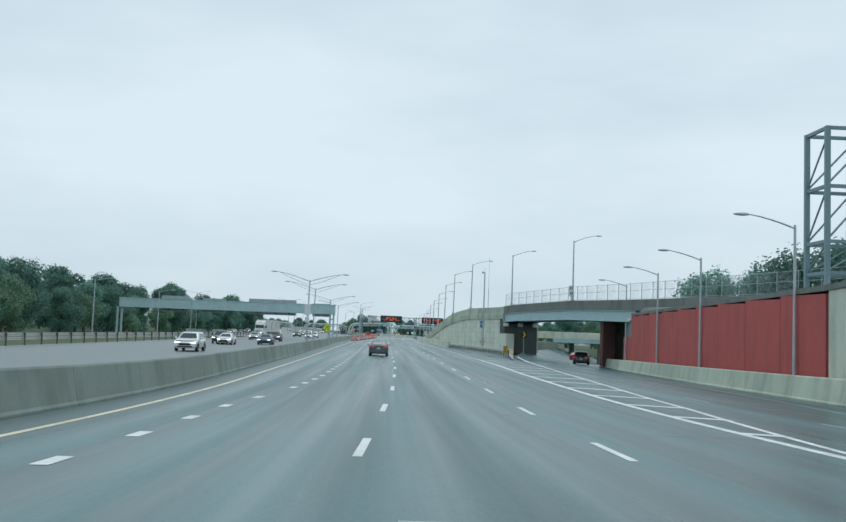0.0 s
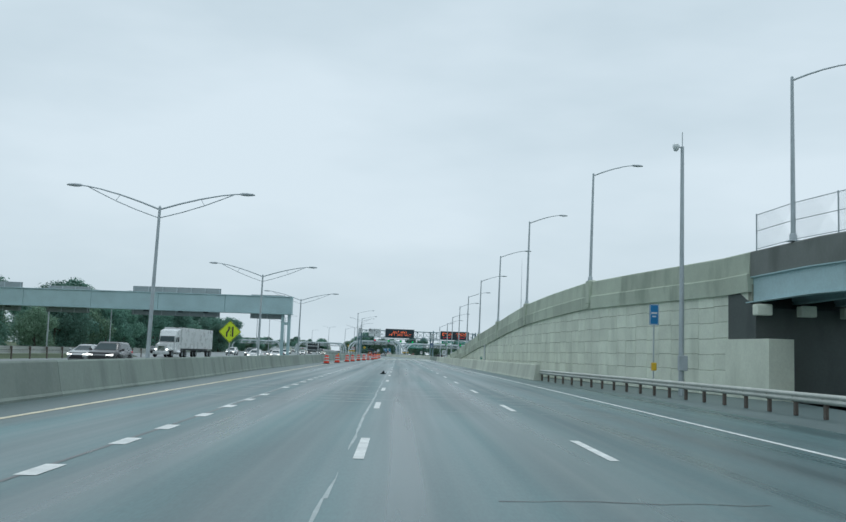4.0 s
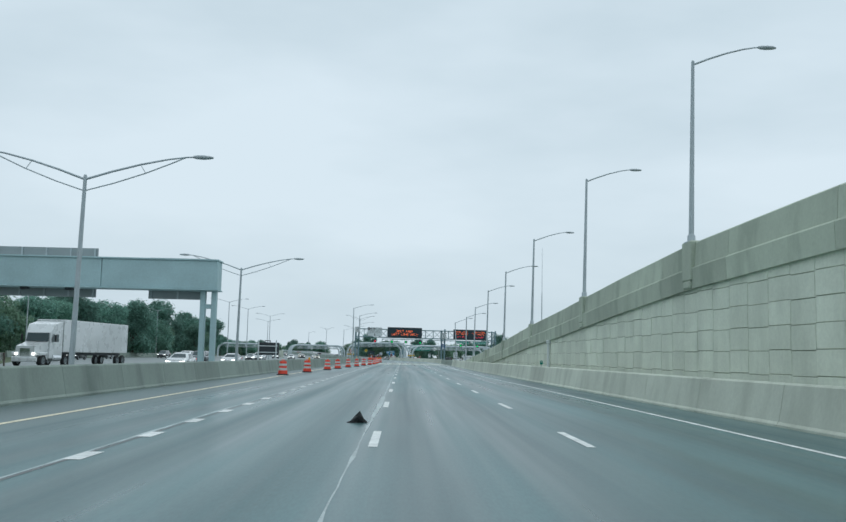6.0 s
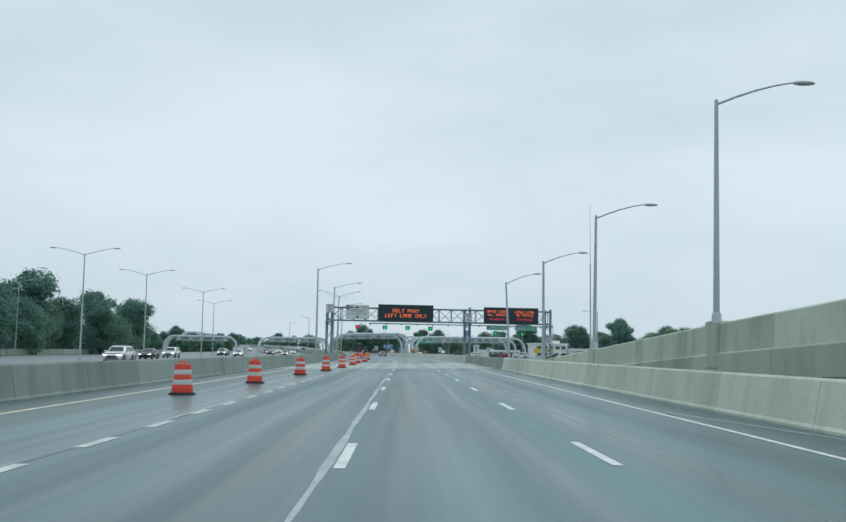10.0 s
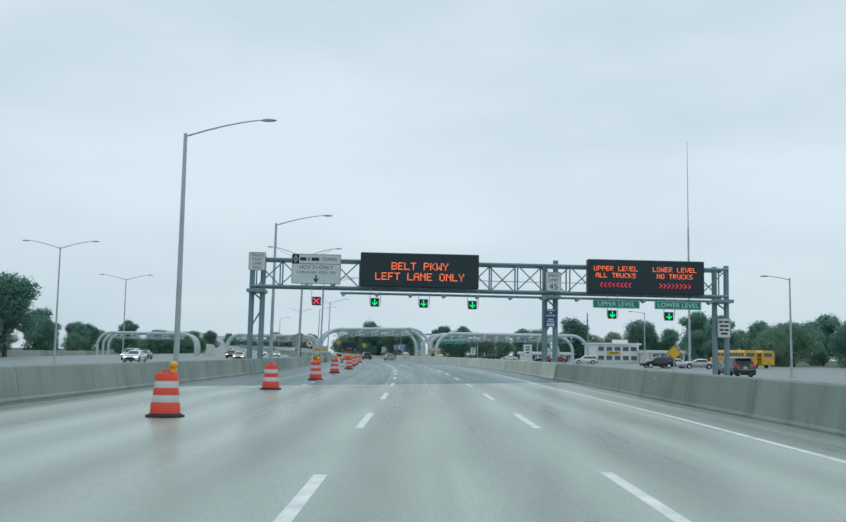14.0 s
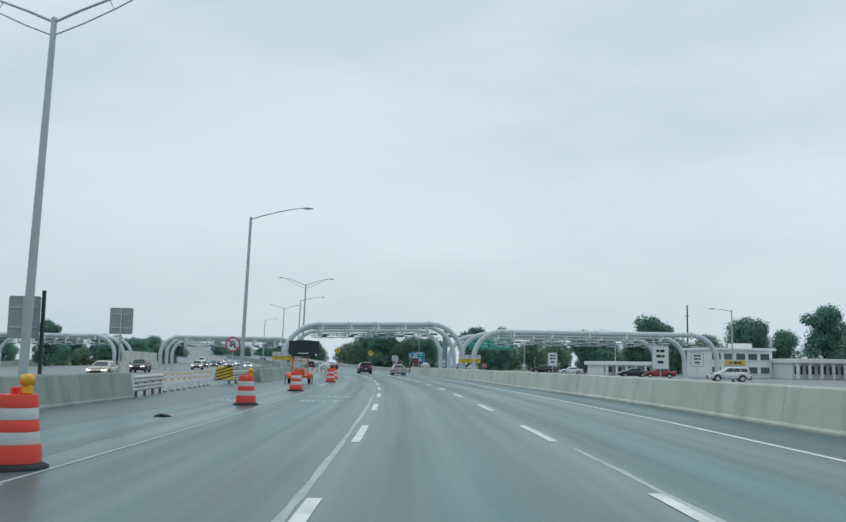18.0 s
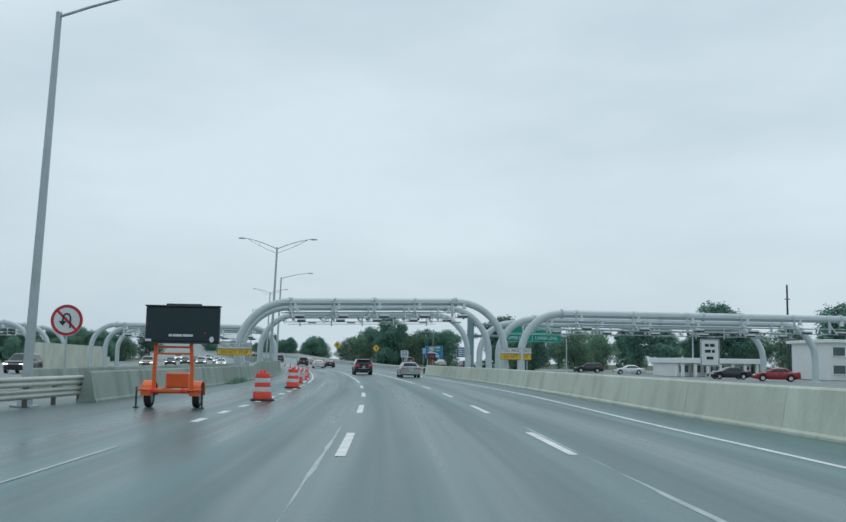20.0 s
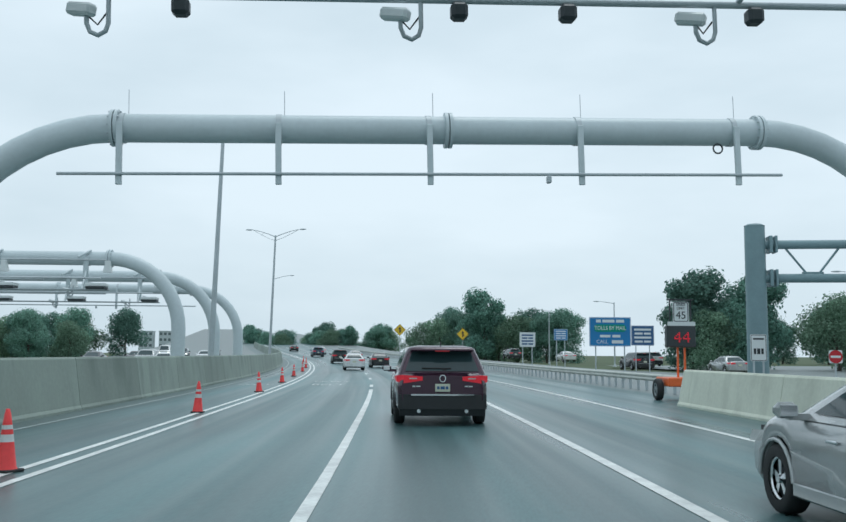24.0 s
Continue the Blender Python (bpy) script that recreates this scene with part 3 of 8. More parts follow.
dashes("lane_dashes", every(552, 890, 12.19), L1, 0.16, 3.05, PAINT_WHITE, "white dashed lane line beyond the toll arches")
line("lane_line", 493, 572, R1, 0.17, PAINT_WHITE, "solid white lane line through the toll arches")
dashes("lane_dots", every(-57.4, 38, 4.3) + every(43.6, 56, 3.45) + every(58.6, 117, 3.63) + every(119.5, 136, 3.45) + every(139.8, 181, 3.66), L2, 0.26, 1.05, PAINT_WHITE, "short white dotted line of a lane drop")
dashes("lane_dots", every(184.4, 313, 3.75) + every(355.0, 403, 3.75), L2, 0.2, 1.7, PAINT_WORN, "worn short white dotted lane line")
dashes("lane_dots", every(452.3, 487, 3.6), L2, 0.22, 1.4, PAINT_WHITE, "short white dotted line before the toll arches")
line("seam_line", 58, 312, lambda y: L2(y) - 0.06, 0.07, TAR, "dark sealed seam along the lane edge", z=0.0035)
line("lane_line", 368, 446, L2, 0.07, PAINT_FAINT, "thin worn white line along the lane drop")
wob = random.Random(11)


def worn_seam(y0, y1, off, least, most, label):
    """A ragged pale strip along the road, whose width wanders."""
    ys_ = steps(y0, y1, 0.8)
    lo_, hi_, mid_, wid_ = [], [], 0.0, (least + most) / 2
    for y in ys_:
        mid_ = max(-0.06, min(0.06, mid_ + wob.uniform(-0.014, 0.014)))
        wid_ = max(least, min(most, wid_ + wob.uniform(-0.045, 0.045)))
        lo_.append(along(y, off(y) + mid_ - wid_ / 2, 0.0025))
        hi_.append(along(y, off(y) + mid_ + wid_ / 2, 0.0025))
    b = Build().add(lo_ + hi_, [(i, len(ys_) + i, len(ys_) + i + 1, i + 1) for i in range(len(ys_) - 1)])
    solid("worn_seam", b, PAINT_FAINT, label, "road marking", kind="structure")


PALE = "pale ragged worn seam beside the lane dashes"
worn_seam(60, 112, lambda y: L1(y) - 0.16, 0.0, 0.05, "thin broken pale seam beside the lane dashes")
worn_seam(112, 150, lambda y: L1(y) - 0.2, 0.0, 0.06, "thin broken pale seam beside the lane dashes")
worn_seam(150, 316, lambda y: L1(y) - 0.24, 0.02, 0.15, PALE)
worn_seam(362, 452, lambda y: L1(y) - 0.24, 0.0, 0.13, PALE)
worn_seam(372, 452, lambda y: R1(y) + 0.16, 0.0, 0.1, "broken pale worn seam along a lane edge")
worn_seam(126, 312, lambda y: L2(y) - 0.14, 0.0, 0.1, "broken pale worn seam along a lane edge")
dbl = table([(491, -5.55), (503, -5.65), (515, -5.9), (533, -6.1), (560, -6.15), (600, -6.3), (900, -6.3)])
line("double_line", 491.5, 900, lambda y: dbl(y) - 0.18, 0.13, PAINT_WHITE, "outer solid white line of a double line")
line("double_line", 491.5, 900, lambda y: dbl(y) + 0.18, 0.13, PAINT_WHITE, "inner solid white line of a double line")
line("edge_line", -60, 311, table([(-60, -9.4), (48, -8.9), (80, -8.87), (144, -9.3), (170, -9.4), (225, -9.9), (311, -10.0)]), 0.17, PAINT_YELLOW, "faded yellow edge line beside the median barrier")
line("edge_line", 492, 900, lambda y: left_foot(y) + 0.7, 0.08, PAINT_FAINT, "thin faded edge line beside the median barrier")
line("edge_line", 96, 900, RE, 0.15, PAINT_WHITE, "solid white edge line on the carriageway's outer side")
line("gore_line", -60, 100, table([(-60, 5.9), (45, 5.95), (65, 5.95), (80, 6.25), (100, 6.15)]), 0.28, PAINT_WHITE, "solid white line along the painted gore")
line("gore_line", -60, 113, table([(-60, 6.0), (10, 6.05), (25, 6.4), (39, 7.8), (54, 8.6), (76, 9.6), (96, 10.8), (113, 12.4)]), 0.2, PAINT_WHITE, "solid white outer line of the painted gore")
gore_out = table([(-60, 6.0), (10, 6.05), (25, 6.4), (39, 7.8), (54, 8.6), (76, 9.6), (96, 10.8), (113, 12.4)])
chev = Build()
for i in range(14):
    y = 24 + 5.4 * i
    a, c = 5.9, gore_out(y + 0.8)
    if c - a < 0.5:
        continue
    t = 0.6
    z = 0.007
    y2 = y - (c - a) * 0.55
    chev.add([along(y, a, z), along(y2, c, z), along(y2 + t, c, z), along(y + t, a, z)], [(0, 1, 2, 3)])
solid("gore_stripes", chev, PAINT_WHITE, "white diagonal stripes of the painted gore", "road marking", kind="structure")
rl = Build()
rls = steps(-60, 130, 2.5)
rl.add([Vector(ramp_ground(ramp_wall_x(y) - d, y)) + Vector((0, 0, 0.008)) for y in rls for d in (2.17, 2.03)], [(2 * i, 2 * i + 1, 2 * i + 3, 2 * i + 2) for i in range(len(rls) - 1)])
solid("ramp_line", rl, PAINT_FAINT, "faded white edge line of the exit ramp", "road marking", kind="structure")
rd = Build()
for k in range(6):
    for j in range(2):
        ya, yb = 31 + 12.19 * k + 1.52 * j, 31 + 12.19 * k + 1.52 * (j + 1)
        rd.add([Vector(ramp_ground(road_x(y) + 10.0 + d, y)) + Vector((0, 0, 0.008)) for y in (ya, yb) for d in (-0.07, 0.07)], [(0, 1, 3, 2)])
solid("ramp_dashes", rd, PAINT_FAINT, "faded white dashes on the exit ramp", "road marking", kind="structure")
# ruled scratches where an old joint was ground away, and a diagonal tick by the wall
tick = Build()
scr = random.Random(5)
for y0 in (127.5, 131.0, 131.5, 132.6, 134.6, 136.8, 137.3, 138.2, 140.3, 144.1, 152.0):
    o = scr.uniform(-8.4, -7.0)
    while o < 5.6:
        run = scr.uniform(0.5, 3.2)
        w = scr.uniform(0.03, 0.15)
        if scr.random() < 0.72:
            ribbon(y0 + scr.uniform(-0.04, 0.04), y0 + w, [o, min(o + run, 5.8)], 0.005, 1, tick)
        o += run + scr.uniform(0.05, 0.8)
ribbon(16.5, 16.58, [-2.4, -0.7], 0.005, 1, tick)
ribbon(67, 67.1, [0.85, 1.5], 0.005, 1, tick)
solid("joint_scratches", tick, PAINT_FAINT, "pale ruled scratches across the wet lanes", "road marking", kind="structure")
for y0, y1 in ((146, 156), (187, 198), (250, 262), (300, 310)):
    b = Build()
    b.add([along(y0, 7.9, 0.006), along(y1, 5.95, 0.006), along(y1 + 0.8, 5.95, 0.006), along(y0 + 0.35, 7.9, 0.006)], [(0, 1, 2, 3)])
    solid("shoulder_tick", b, PAINT_FAINT, "faded white diagonal stripe on the shoulder", "road marking", group="shoulder stripes", kind="structure")
# lettering on the lane towards the parkway
for text, y0, off, size in [(w, y + dy, o + do, sz) for dy, do in ((-67.6, -0.35), (0, 0), (60.0, -0.4)) for w, y, o, sz in (("BELT", 494.6, -3.75, 1.15), ("PKWY", 499.6, -3.7, 1.05), ("ONLY", 494.4, -7.2, 0.9))]:
    me = letters(text, size, PAINT_WORN, depth=0.0).copy()
    me.transform(Matrix.Diagonal((0.66, 1, 2.4, 1)))
    me.transform(Matrix.Rotation(radians(-90), 4, "X"))
    me.transform(stand(y0, off, 0.009))
    solid("pavement_lettering", me, None, f"faded white painted word {text} on the lane", "road marking", kind="structure")


# ---- concrete barriers ----
def jersey(length, h=1.02, foot=0.62, top=0.17):
    """A length of concrete barrier with sloped faces and chamfered top."""
    f, t = foot / 2, top / 2
    prof = [(-f, 0), (-f, 0.06), (-f + 0.05, 0.13), (-t - 0.01, h - 0.05), (-t + 0.03, h), (t - 0.03, h), (t + 0.01, h - 0.05), (f - 0.05, 0.13), (f, 0.06), (f, 0)]
    g = 0.012
    rings = [[(x, y, z) for x, z in prof] for y in (g, length - g)]
    return Build().sweep(rings)


SEG = 6.1
seg_old = jersey(SEG).mesh("barrier_segment", BARRIER)
seg_tall = jersey(SEG, 1.08, 0.66, 0.2).mesh("barrier_segment", BARRIER_NEW)
seg_high = jersey(SEG, 1.36, 0.66, 0.2).mesh("barrier_segment", BARRIER)
seg_step = Build().sweep([[(x, y, z * (k if z > 0.5 else 1)) for x, z in ((-0.31, 0), (-0.31, 0.06), (-0.26, 0.13), (-0.1, 0.97), (-0.06, 1.02), (0.06, 1.02), (0.1, 0.97), (0.26, 0.13), (0.31, 0.06), (0.31, 0))] for y, k in ((0.012, 1.0), (2.0, 1.0), (4.6, 1.31), (SEG - 0.012, 1.333))]).mesh("barrier_segment", BARRIER)
seg_moss = jersey(SEG, 1.08, 0.66, 0.2).mesh("barrier_segment", PARAPET)
seg_grey = jersey(SEG, 1.05, 0.66, 0.2).mesh("barrier_segment", BARRIER)


def barrier(name, label, runs, group="", fall=None):
    """A run of barrier segments laid end to end."""
    root = thing(name, label, "barrier", group, kind="structure")
    for y0, y1, off, pick in runs:
        fn = off if callable(off) else (lambda y, o=off: o)
        y = y0
        while y < y1 - 0.5:
            a, c = Vector(along(y, fn(y))), Vector(along(min(y + SEG, y1), fn(min(y + SEG, y1))))
            if fall:
                a.z, c.z = a.z - fall(a.y), c.z - fall(c.y)
            d = c - a
            sc = d.length / SEG
            ob = part("barrier_segment", pick(y), None, root)
            yaw = math.atan2(-d.x, d.y)
            ob.matrix_basis = Matrix.Translation(a) @ Matrix.Rotation(yaw, 4, "Z") @ Matrix.Rotation(math.atan2(d.z, math.hypot(d.x, d.y)), 4, "X") @ Matrix.Diagonal((1, sc, 1, 1))
            y += SEG
    return root


barrier("median_barrier", "long weathered concrete median barrier in segments", [(-60, 427.5, lambda y: left_foot(y) - 0.31, lambda y: seg_old), (461, 760, lambda y: left_foot(y) - 0.31, lambda y: seg_old if y < 495 else (seg_step if y < 502 else seg_high))])
barrier("wall_barrier", "weathered concrete barrier along the roadway's outer edge", [(165.4, 322, lambda y: right_foot(y) + 0.33, lambda y: seg_tall), (322, 378, lambda y: right_foot(y) + 0.33, lambda y: seg_grey), (378, 537.4, lambda y: right_foot(y) + 0.33, lambda y: seg_tall)])
barrier("ramp_barrier", "mossy concrete barrier along the exit ramp", [(-60, 126, lambda y: ramp_wall_x(y), lambda y: seg_moss)], fall=ramp_fall)
barrier("outer_barrier", "grey concrete barrier beyond the opposite lanes", [(300, 600, -65, lambda y: seg_old)])
barrier("rear_barrier", "low concrete barrier behind the toll arch legs", [(466, 600, -14.6, lambda y: seg_old)])


plate_me = Build().box((0, 0, 0), (0.02, 0.1, 0.16), ch=0.004).mesh("reflector", REFLECT)
hosts = [o for o in scene.collection.objects if o.name.startswith("wall_barrier")]
for k in range(44):
    y = 178.5 + 8.2 * k
    part("reflector", plate_me, None, hosts[0], m=stand(y, right_foot(y) + 0.2, 0.72))

# tar-filled cracks that wander along and across the lanes
crk = random.Random(23)
for k in range(26):
    y, o = crk.uniform(20, 500), crk.uniform(-8, 6)
    if 308 < y < 372:
        continue
    lo_, hi_ = [], []
    across = crk.random() < 0.45
    n = crk.randint(8, 16)
    for i in range(n):
        w = 0.012 + 0.02 * crk.random()
        if across:
            o += crk.uniform(0.15, 0.45)
            y += crk.uniform(-0.12, 0.12)
            a, c = along(y - w, o, 0.003), along(y + w, o, 0.003)
        else:
            y += crk.uniform(0.4, 0.9)
            o += crk.uniform(-0.07, 0.07)
            a, c = along(y, o - w, 0.003), along(y, o + w, 0.003)
        lo_.append(a)
        hi_.append(c)
    solid("sealed_crack", Build().add(lo_ + hi_, [(i, n + i, n + i + 1, i + 1) for i in range(n - 1)]), TAR, "thin dark tar-sealed crack in the asphalt", "road crack", "sealed cracks", kind="structure")


# ---- guardrails ----
def guardrail(name, label, pts, spacing=1.9, h=0.72, post_mat=RUST, double=False):
    """A corrugated rail on posts along ground points."""
    root = thing(name, label, "guardrail", kind="structure")
    pts = [Vector(p) for p in pts]
    w = [(-0.04, -0.155), (0.02, -0.12), (0.045, -0.075), (0.02, -0.03), (-0.02, 0.0), (0.02, 0.03), (0.045, 0.075), (0.02, 0.12), (-0.04, 0.155)]
    for lift in ((0, 0.34) if double else (0,)):
        rings = []
        for i, p in enumerate(pts):
            d = (pts[min(i + 1, len(pts) - 1)] - pts[max(i - 1, 0)]).normalized()
            nrm = Vector((-d.y, d.x, 0))
            rings.append([p + nrm * (a + 0.12) + Vector((0, 0, h - lift - 0.13 + b)) for a, b in w] + [p + nrm * (a + 0.114) + Vector((0, 0, h - lift - 0.13 + b)) for a, b in w[::-1]])
        part("rail", Build().sweep(rings, True), RAIL, root, "dented corrugated steel rail")
    post = Build().box((0, 0, (h - 0.02) / 2), (0.1, 0.15, h - 0.02), ch=0.008)
    block = Build().box((-0.07, 0, h - 0.14), (0.08, 0.12, 0.3), ch=0.01)
    pm, bm_ = post.mesh("post", post_mat), block.mesh("spacer_block", RUST)
    carry = 0.0
    for p, q in zip(pts, pts[1:]):
        d = q - p
        yaw = math.atan2(-d.x, d.y)
        while carry < d.length:
            c = p + d * (carry / d.length)
            po = part("post", pm, None, root, m=pose(c.x, c.y, c.z, 0, 0, math.degrees(yaw)))
            part("spacer_block", bm_, None, po)
            carry += spacing
        carry -= d.length
    return root


guardrail("ramp_guardrail", "dented grey steel guardrail before the retaining wall", [along(y, o) for y, o in ((114, 11.5), (125, 11.3), (136, 10.9), (146, 10.2), (154, 9.4), (160, 8.8), (165.8, 8.4))])
guardrail("median_guardrail", "grey steel guardrail between curving roadways", [along(y, 9.7) for y in range(543, 740, 6)], spacing=1.25, post_mat=GALV)
guardrail("opening_guardrail", "short stacked steel guardrail at a median opening", [along(y, o) for y, o in ((434.5, -12.1), (431, -11.85), (427.6, -11.6))], double=True, h=0.86)
guardrail("opening_guardrail", "short stacked steel guardrail at a median opening", [along(y, o) for y, o in ((461.3, -11.2), (452.5, -12.0))], double=True, h=0.86)
guardrail("outer_guardrail", "grey rail fence beyond the opposite roadway", [along(y, -34.0) for y in range(-30, 232, 8)], spacing=4.0, double=True, h=1.1)

# ---- retaining wall of the elevated ramp ----
wall_x = table([(0, 33), (60, 28), (103, 22.9), (120, 19.75), (141, 15.25), (150, 13.75), (157, 12.65), (165, 11.62), (175, 10.65), (185.5, 10.08), (205, 9.68), (227, 9.5), (247, 9.35), (269, 9.5), (310, 9.3)])
wall_top = table([(0, 5.2), (60, 5.85), (104, 6.6), (120, 6.93), (141, 6.84), (146, 6.64), (152, 6.68), (166, 6.82), (185.6, 6.27), (196, 5.82), (205, 5.35), (213, 4.97), (227, 4.42), (247, 3.4), (257, 3.0), (268.8, 2.6), (288.5, 1.78), (306, 1.1)])


def wall_at(y, dx=0.0, z=0.0):
    s = (wall_x(y + 1) - wall_x(y - 1)) / 2
    k = 1 / math.hypot(1, s)
    return (wall_x(y) + dx * k, y - dx * s * k, z)


wall = thing("retaining_wall", "tall concrete panel retaining wall of an elevated ramp", "retaining wall", kind="structure")
back = Build()
rings = []
for y in steps(144.2, 306, 3):
    t = max(0.2, wall_top(y) - 1.5)
    rings.append([wall_at(y, 0.028, -0.05), wall_at(y, 0.028, t), wall_at(y, 0.5, t), wall_at(y, 0.5, -0.05)])
back.sweep(rings)
part("backing", back, JOINT, wall)
PW, PH = 1.55, 0.775
panel_count = 0
y = 144.5
row = 0
while y < 298:
    top = wall_top(y + PW / 2) - 1.6
    z0 = 0.41 - PH + (0.035 if row % 2 else 0.0)
    while z0 < top:
        lo, hi = max(0.02, z0 + 0.008), min(z0 + PH - 0.008, top)
        if hi - lo > 0.15:
            b = Build()
            ya, yb = y + 0.008, y + PW - 0.008
            d = 0.012 * ((panel_count * 7) % 5 - 2) / 2
            c = 0.012
            o = [wall_at(ya, 0.028, lo), wall_at(yb, 0.028, lo), wall_at(yb, 0.028, hi), wall_at(ya, 0.028, hi)]
            i = [wall_at(ya + c, -0.0 + d, lo + c), wall_at(yb - c, -0.0 + d, lo + c), wall_at(yb - c, -0.0 + d, hi - c), wall_at(ya + c, -0.0 + d, hi - c)]
            b.add(o + i, [(4, 5, 6, 7), (0, 1, 5, 4), (1, 2, 6, 5), (2, 3, 7, 6), (3, 0, 4, 7)])
            part("panel", b, PANEL, wall)
            panel_count += 1
        z0 += PH
    y += PW
    row += 1


def parapet(name, label, ys, lower=0.62, flare=0.16):
    root = thing(name, label, "parapet", kind="structure")
    for i in range(0, len(ys) - 1, 3):
        up, low = [], []
        chunk = ys[i:i + 4]
        for j, y in enumerate(chunk):
            y += 0.012 if j == 0 else (-0.012 if j == len(chunk) - 1 else 0.0)
            t = wall_top(y)
            m = max(t - 1.0, 0.25)
            bt = max(m - lower, 0.05)
            up.append([wall_at(y, -0.1, m), wall_at(y, -0.05, t - 0.05), wall_at(y, 0.0, t), wall_at(y, 0.28, t), wall_at(y, 0.32, m)])
            low.append([wall_at(y, -flare, bt), wall_at(y, -flare - 0.04, m - 0.06), wall_at(y, -flare, m - 0.003), wall_at(y, 0.4, m - 0.003), wall_at(y, 0.4, bt)])
        part("parapet_block", Build().sweep(up), PARAPET, root)
        part("fascia_block", Build().sweep(low), PARAPET, root)
    return root


ramp_lamps = [119.7, 141.1, 165.1, 185.4, 205.3, 227.0, 247.0, 268.8, 288.5]
wall_para = parapet("ramp_parapet", "weathered concrete parapet with a projecting lower band", steps(144.2, 306, 2.5), lower=0.85)
pil = Build().box((0, 0, -0.2), (0.55, 1.1, 1.6), ch=0.05).box((-0.03, 0, -1.15), (0.5, 0.9, 0.3), ch=0.05)
pil_me = pil.mesh("pilaster", PARAPET)
for y in ramp_lamps[2:]:
    if y < 290:
        x0, y0, _ = wall_at(y, 0.05)
        part("pilaster", pil_me, None, wall_para, m=pose(x0, y0, wall_top(y) - 0.52))
deck = Build()
rings = []
for y in steps(0, 306, 6):
    t = max(wall_top(y) - 0.95, 0.06)
    rings.append([wall_at(y, 0.33, t), wall_at(y, 5.0, t + 0.1), wall_at(y, 5.0, t - 0.3), wall_at(y, 0.33, t - 0.3)])
solid("ramp_deck", deck.sweep(rings), OLD_ROAD, "roadway slab of the elevated ramp", "road", kind="structure")
far_par = Build()
far_par.sweep([[wall_at(y, 5.0, -0.05), wall_at(y, 5.0, wall_top(y) + 0.0), wall_at(y, 5.3, wall_top(y) + 0.0), wall_at(y, 5.3, -0.05)] for y in steps(144.2, 306, 6)])
solid("ramp_far_wall", far_par, PARAPET, "outer concrete wall of the elevated ramp", "wall", kind="structure")

# ---- bridge over the exit ramp ----
bridge = thing("ramp_bridge", "steel girder bridge with a concrete parapet over the exit ramp", "bridge", kind="structure")
up, low = [], []
for y in steps(2, 144.2, 5):
    t = wall_top(y)
    up.append([wall_at(y, -0.05, t - 1.15), wall_at(y, -0.05, t - 0.05), wall_at(y, 0.0, t), wall_at(y, 0.3, t), wall_at(y, 0.32, t - 1.15)])
part("parapet", Build().sweep(up), DARK_CONC, bridge, "dark weathered concrete parapet")
for k in range(3):
    o = 0.12 + k * 2.2
    g = Build()
    rings = []
    for y in steps(102.5, 144.6, 5):
        t = wall_top(y) - 1.153
        w = 0.17
        rings.append([wall_at(y, o - w, t), wall_at(y, o - w, t - 0.05), wall_at(y, o - 0.02, t - 0.06), wall_at(y, o - 0.02, t - 1.12), wall_at(y, o - w, t - 1.14), wall_at(y, o - w, t - 1.19),
                      wall_at(y, o + w, t - 1.19), wall_at(y, o + w, t - 1.14), wall_at(y, o + 0.02, t - 1.12), wall_at(y, o + 0.02, t - 0.06), wall_at(y, o + w, t - 0.05), wall_at(y, o + w, t)])
    part("girder", g.sweep(rings), GIRDER, bridge, "pale green steel girder")
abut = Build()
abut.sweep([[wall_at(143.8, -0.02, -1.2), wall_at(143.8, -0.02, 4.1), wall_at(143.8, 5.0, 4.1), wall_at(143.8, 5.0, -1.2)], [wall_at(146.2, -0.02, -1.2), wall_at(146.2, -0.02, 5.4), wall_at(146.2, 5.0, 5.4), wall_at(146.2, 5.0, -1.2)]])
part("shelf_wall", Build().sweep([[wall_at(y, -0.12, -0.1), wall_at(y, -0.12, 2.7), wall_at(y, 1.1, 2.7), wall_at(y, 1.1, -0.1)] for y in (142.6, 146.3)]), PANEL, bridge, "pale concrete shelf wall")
part("abutment", abut, SHADED_STONE, bridge, "stained concrete abutment, darkened in colour for shade under the bridge")
seat = Build()
for k in range(3):
    x0, y0, _ = wall_at(143.7, 0.12 + k * 2.2)
    seat.box((x0, y0 - 0.3, 4.0), (0.7, 0.6, 0.5), ch=0.04)
part("bearing_shelf", seat, PANEL, bridge)
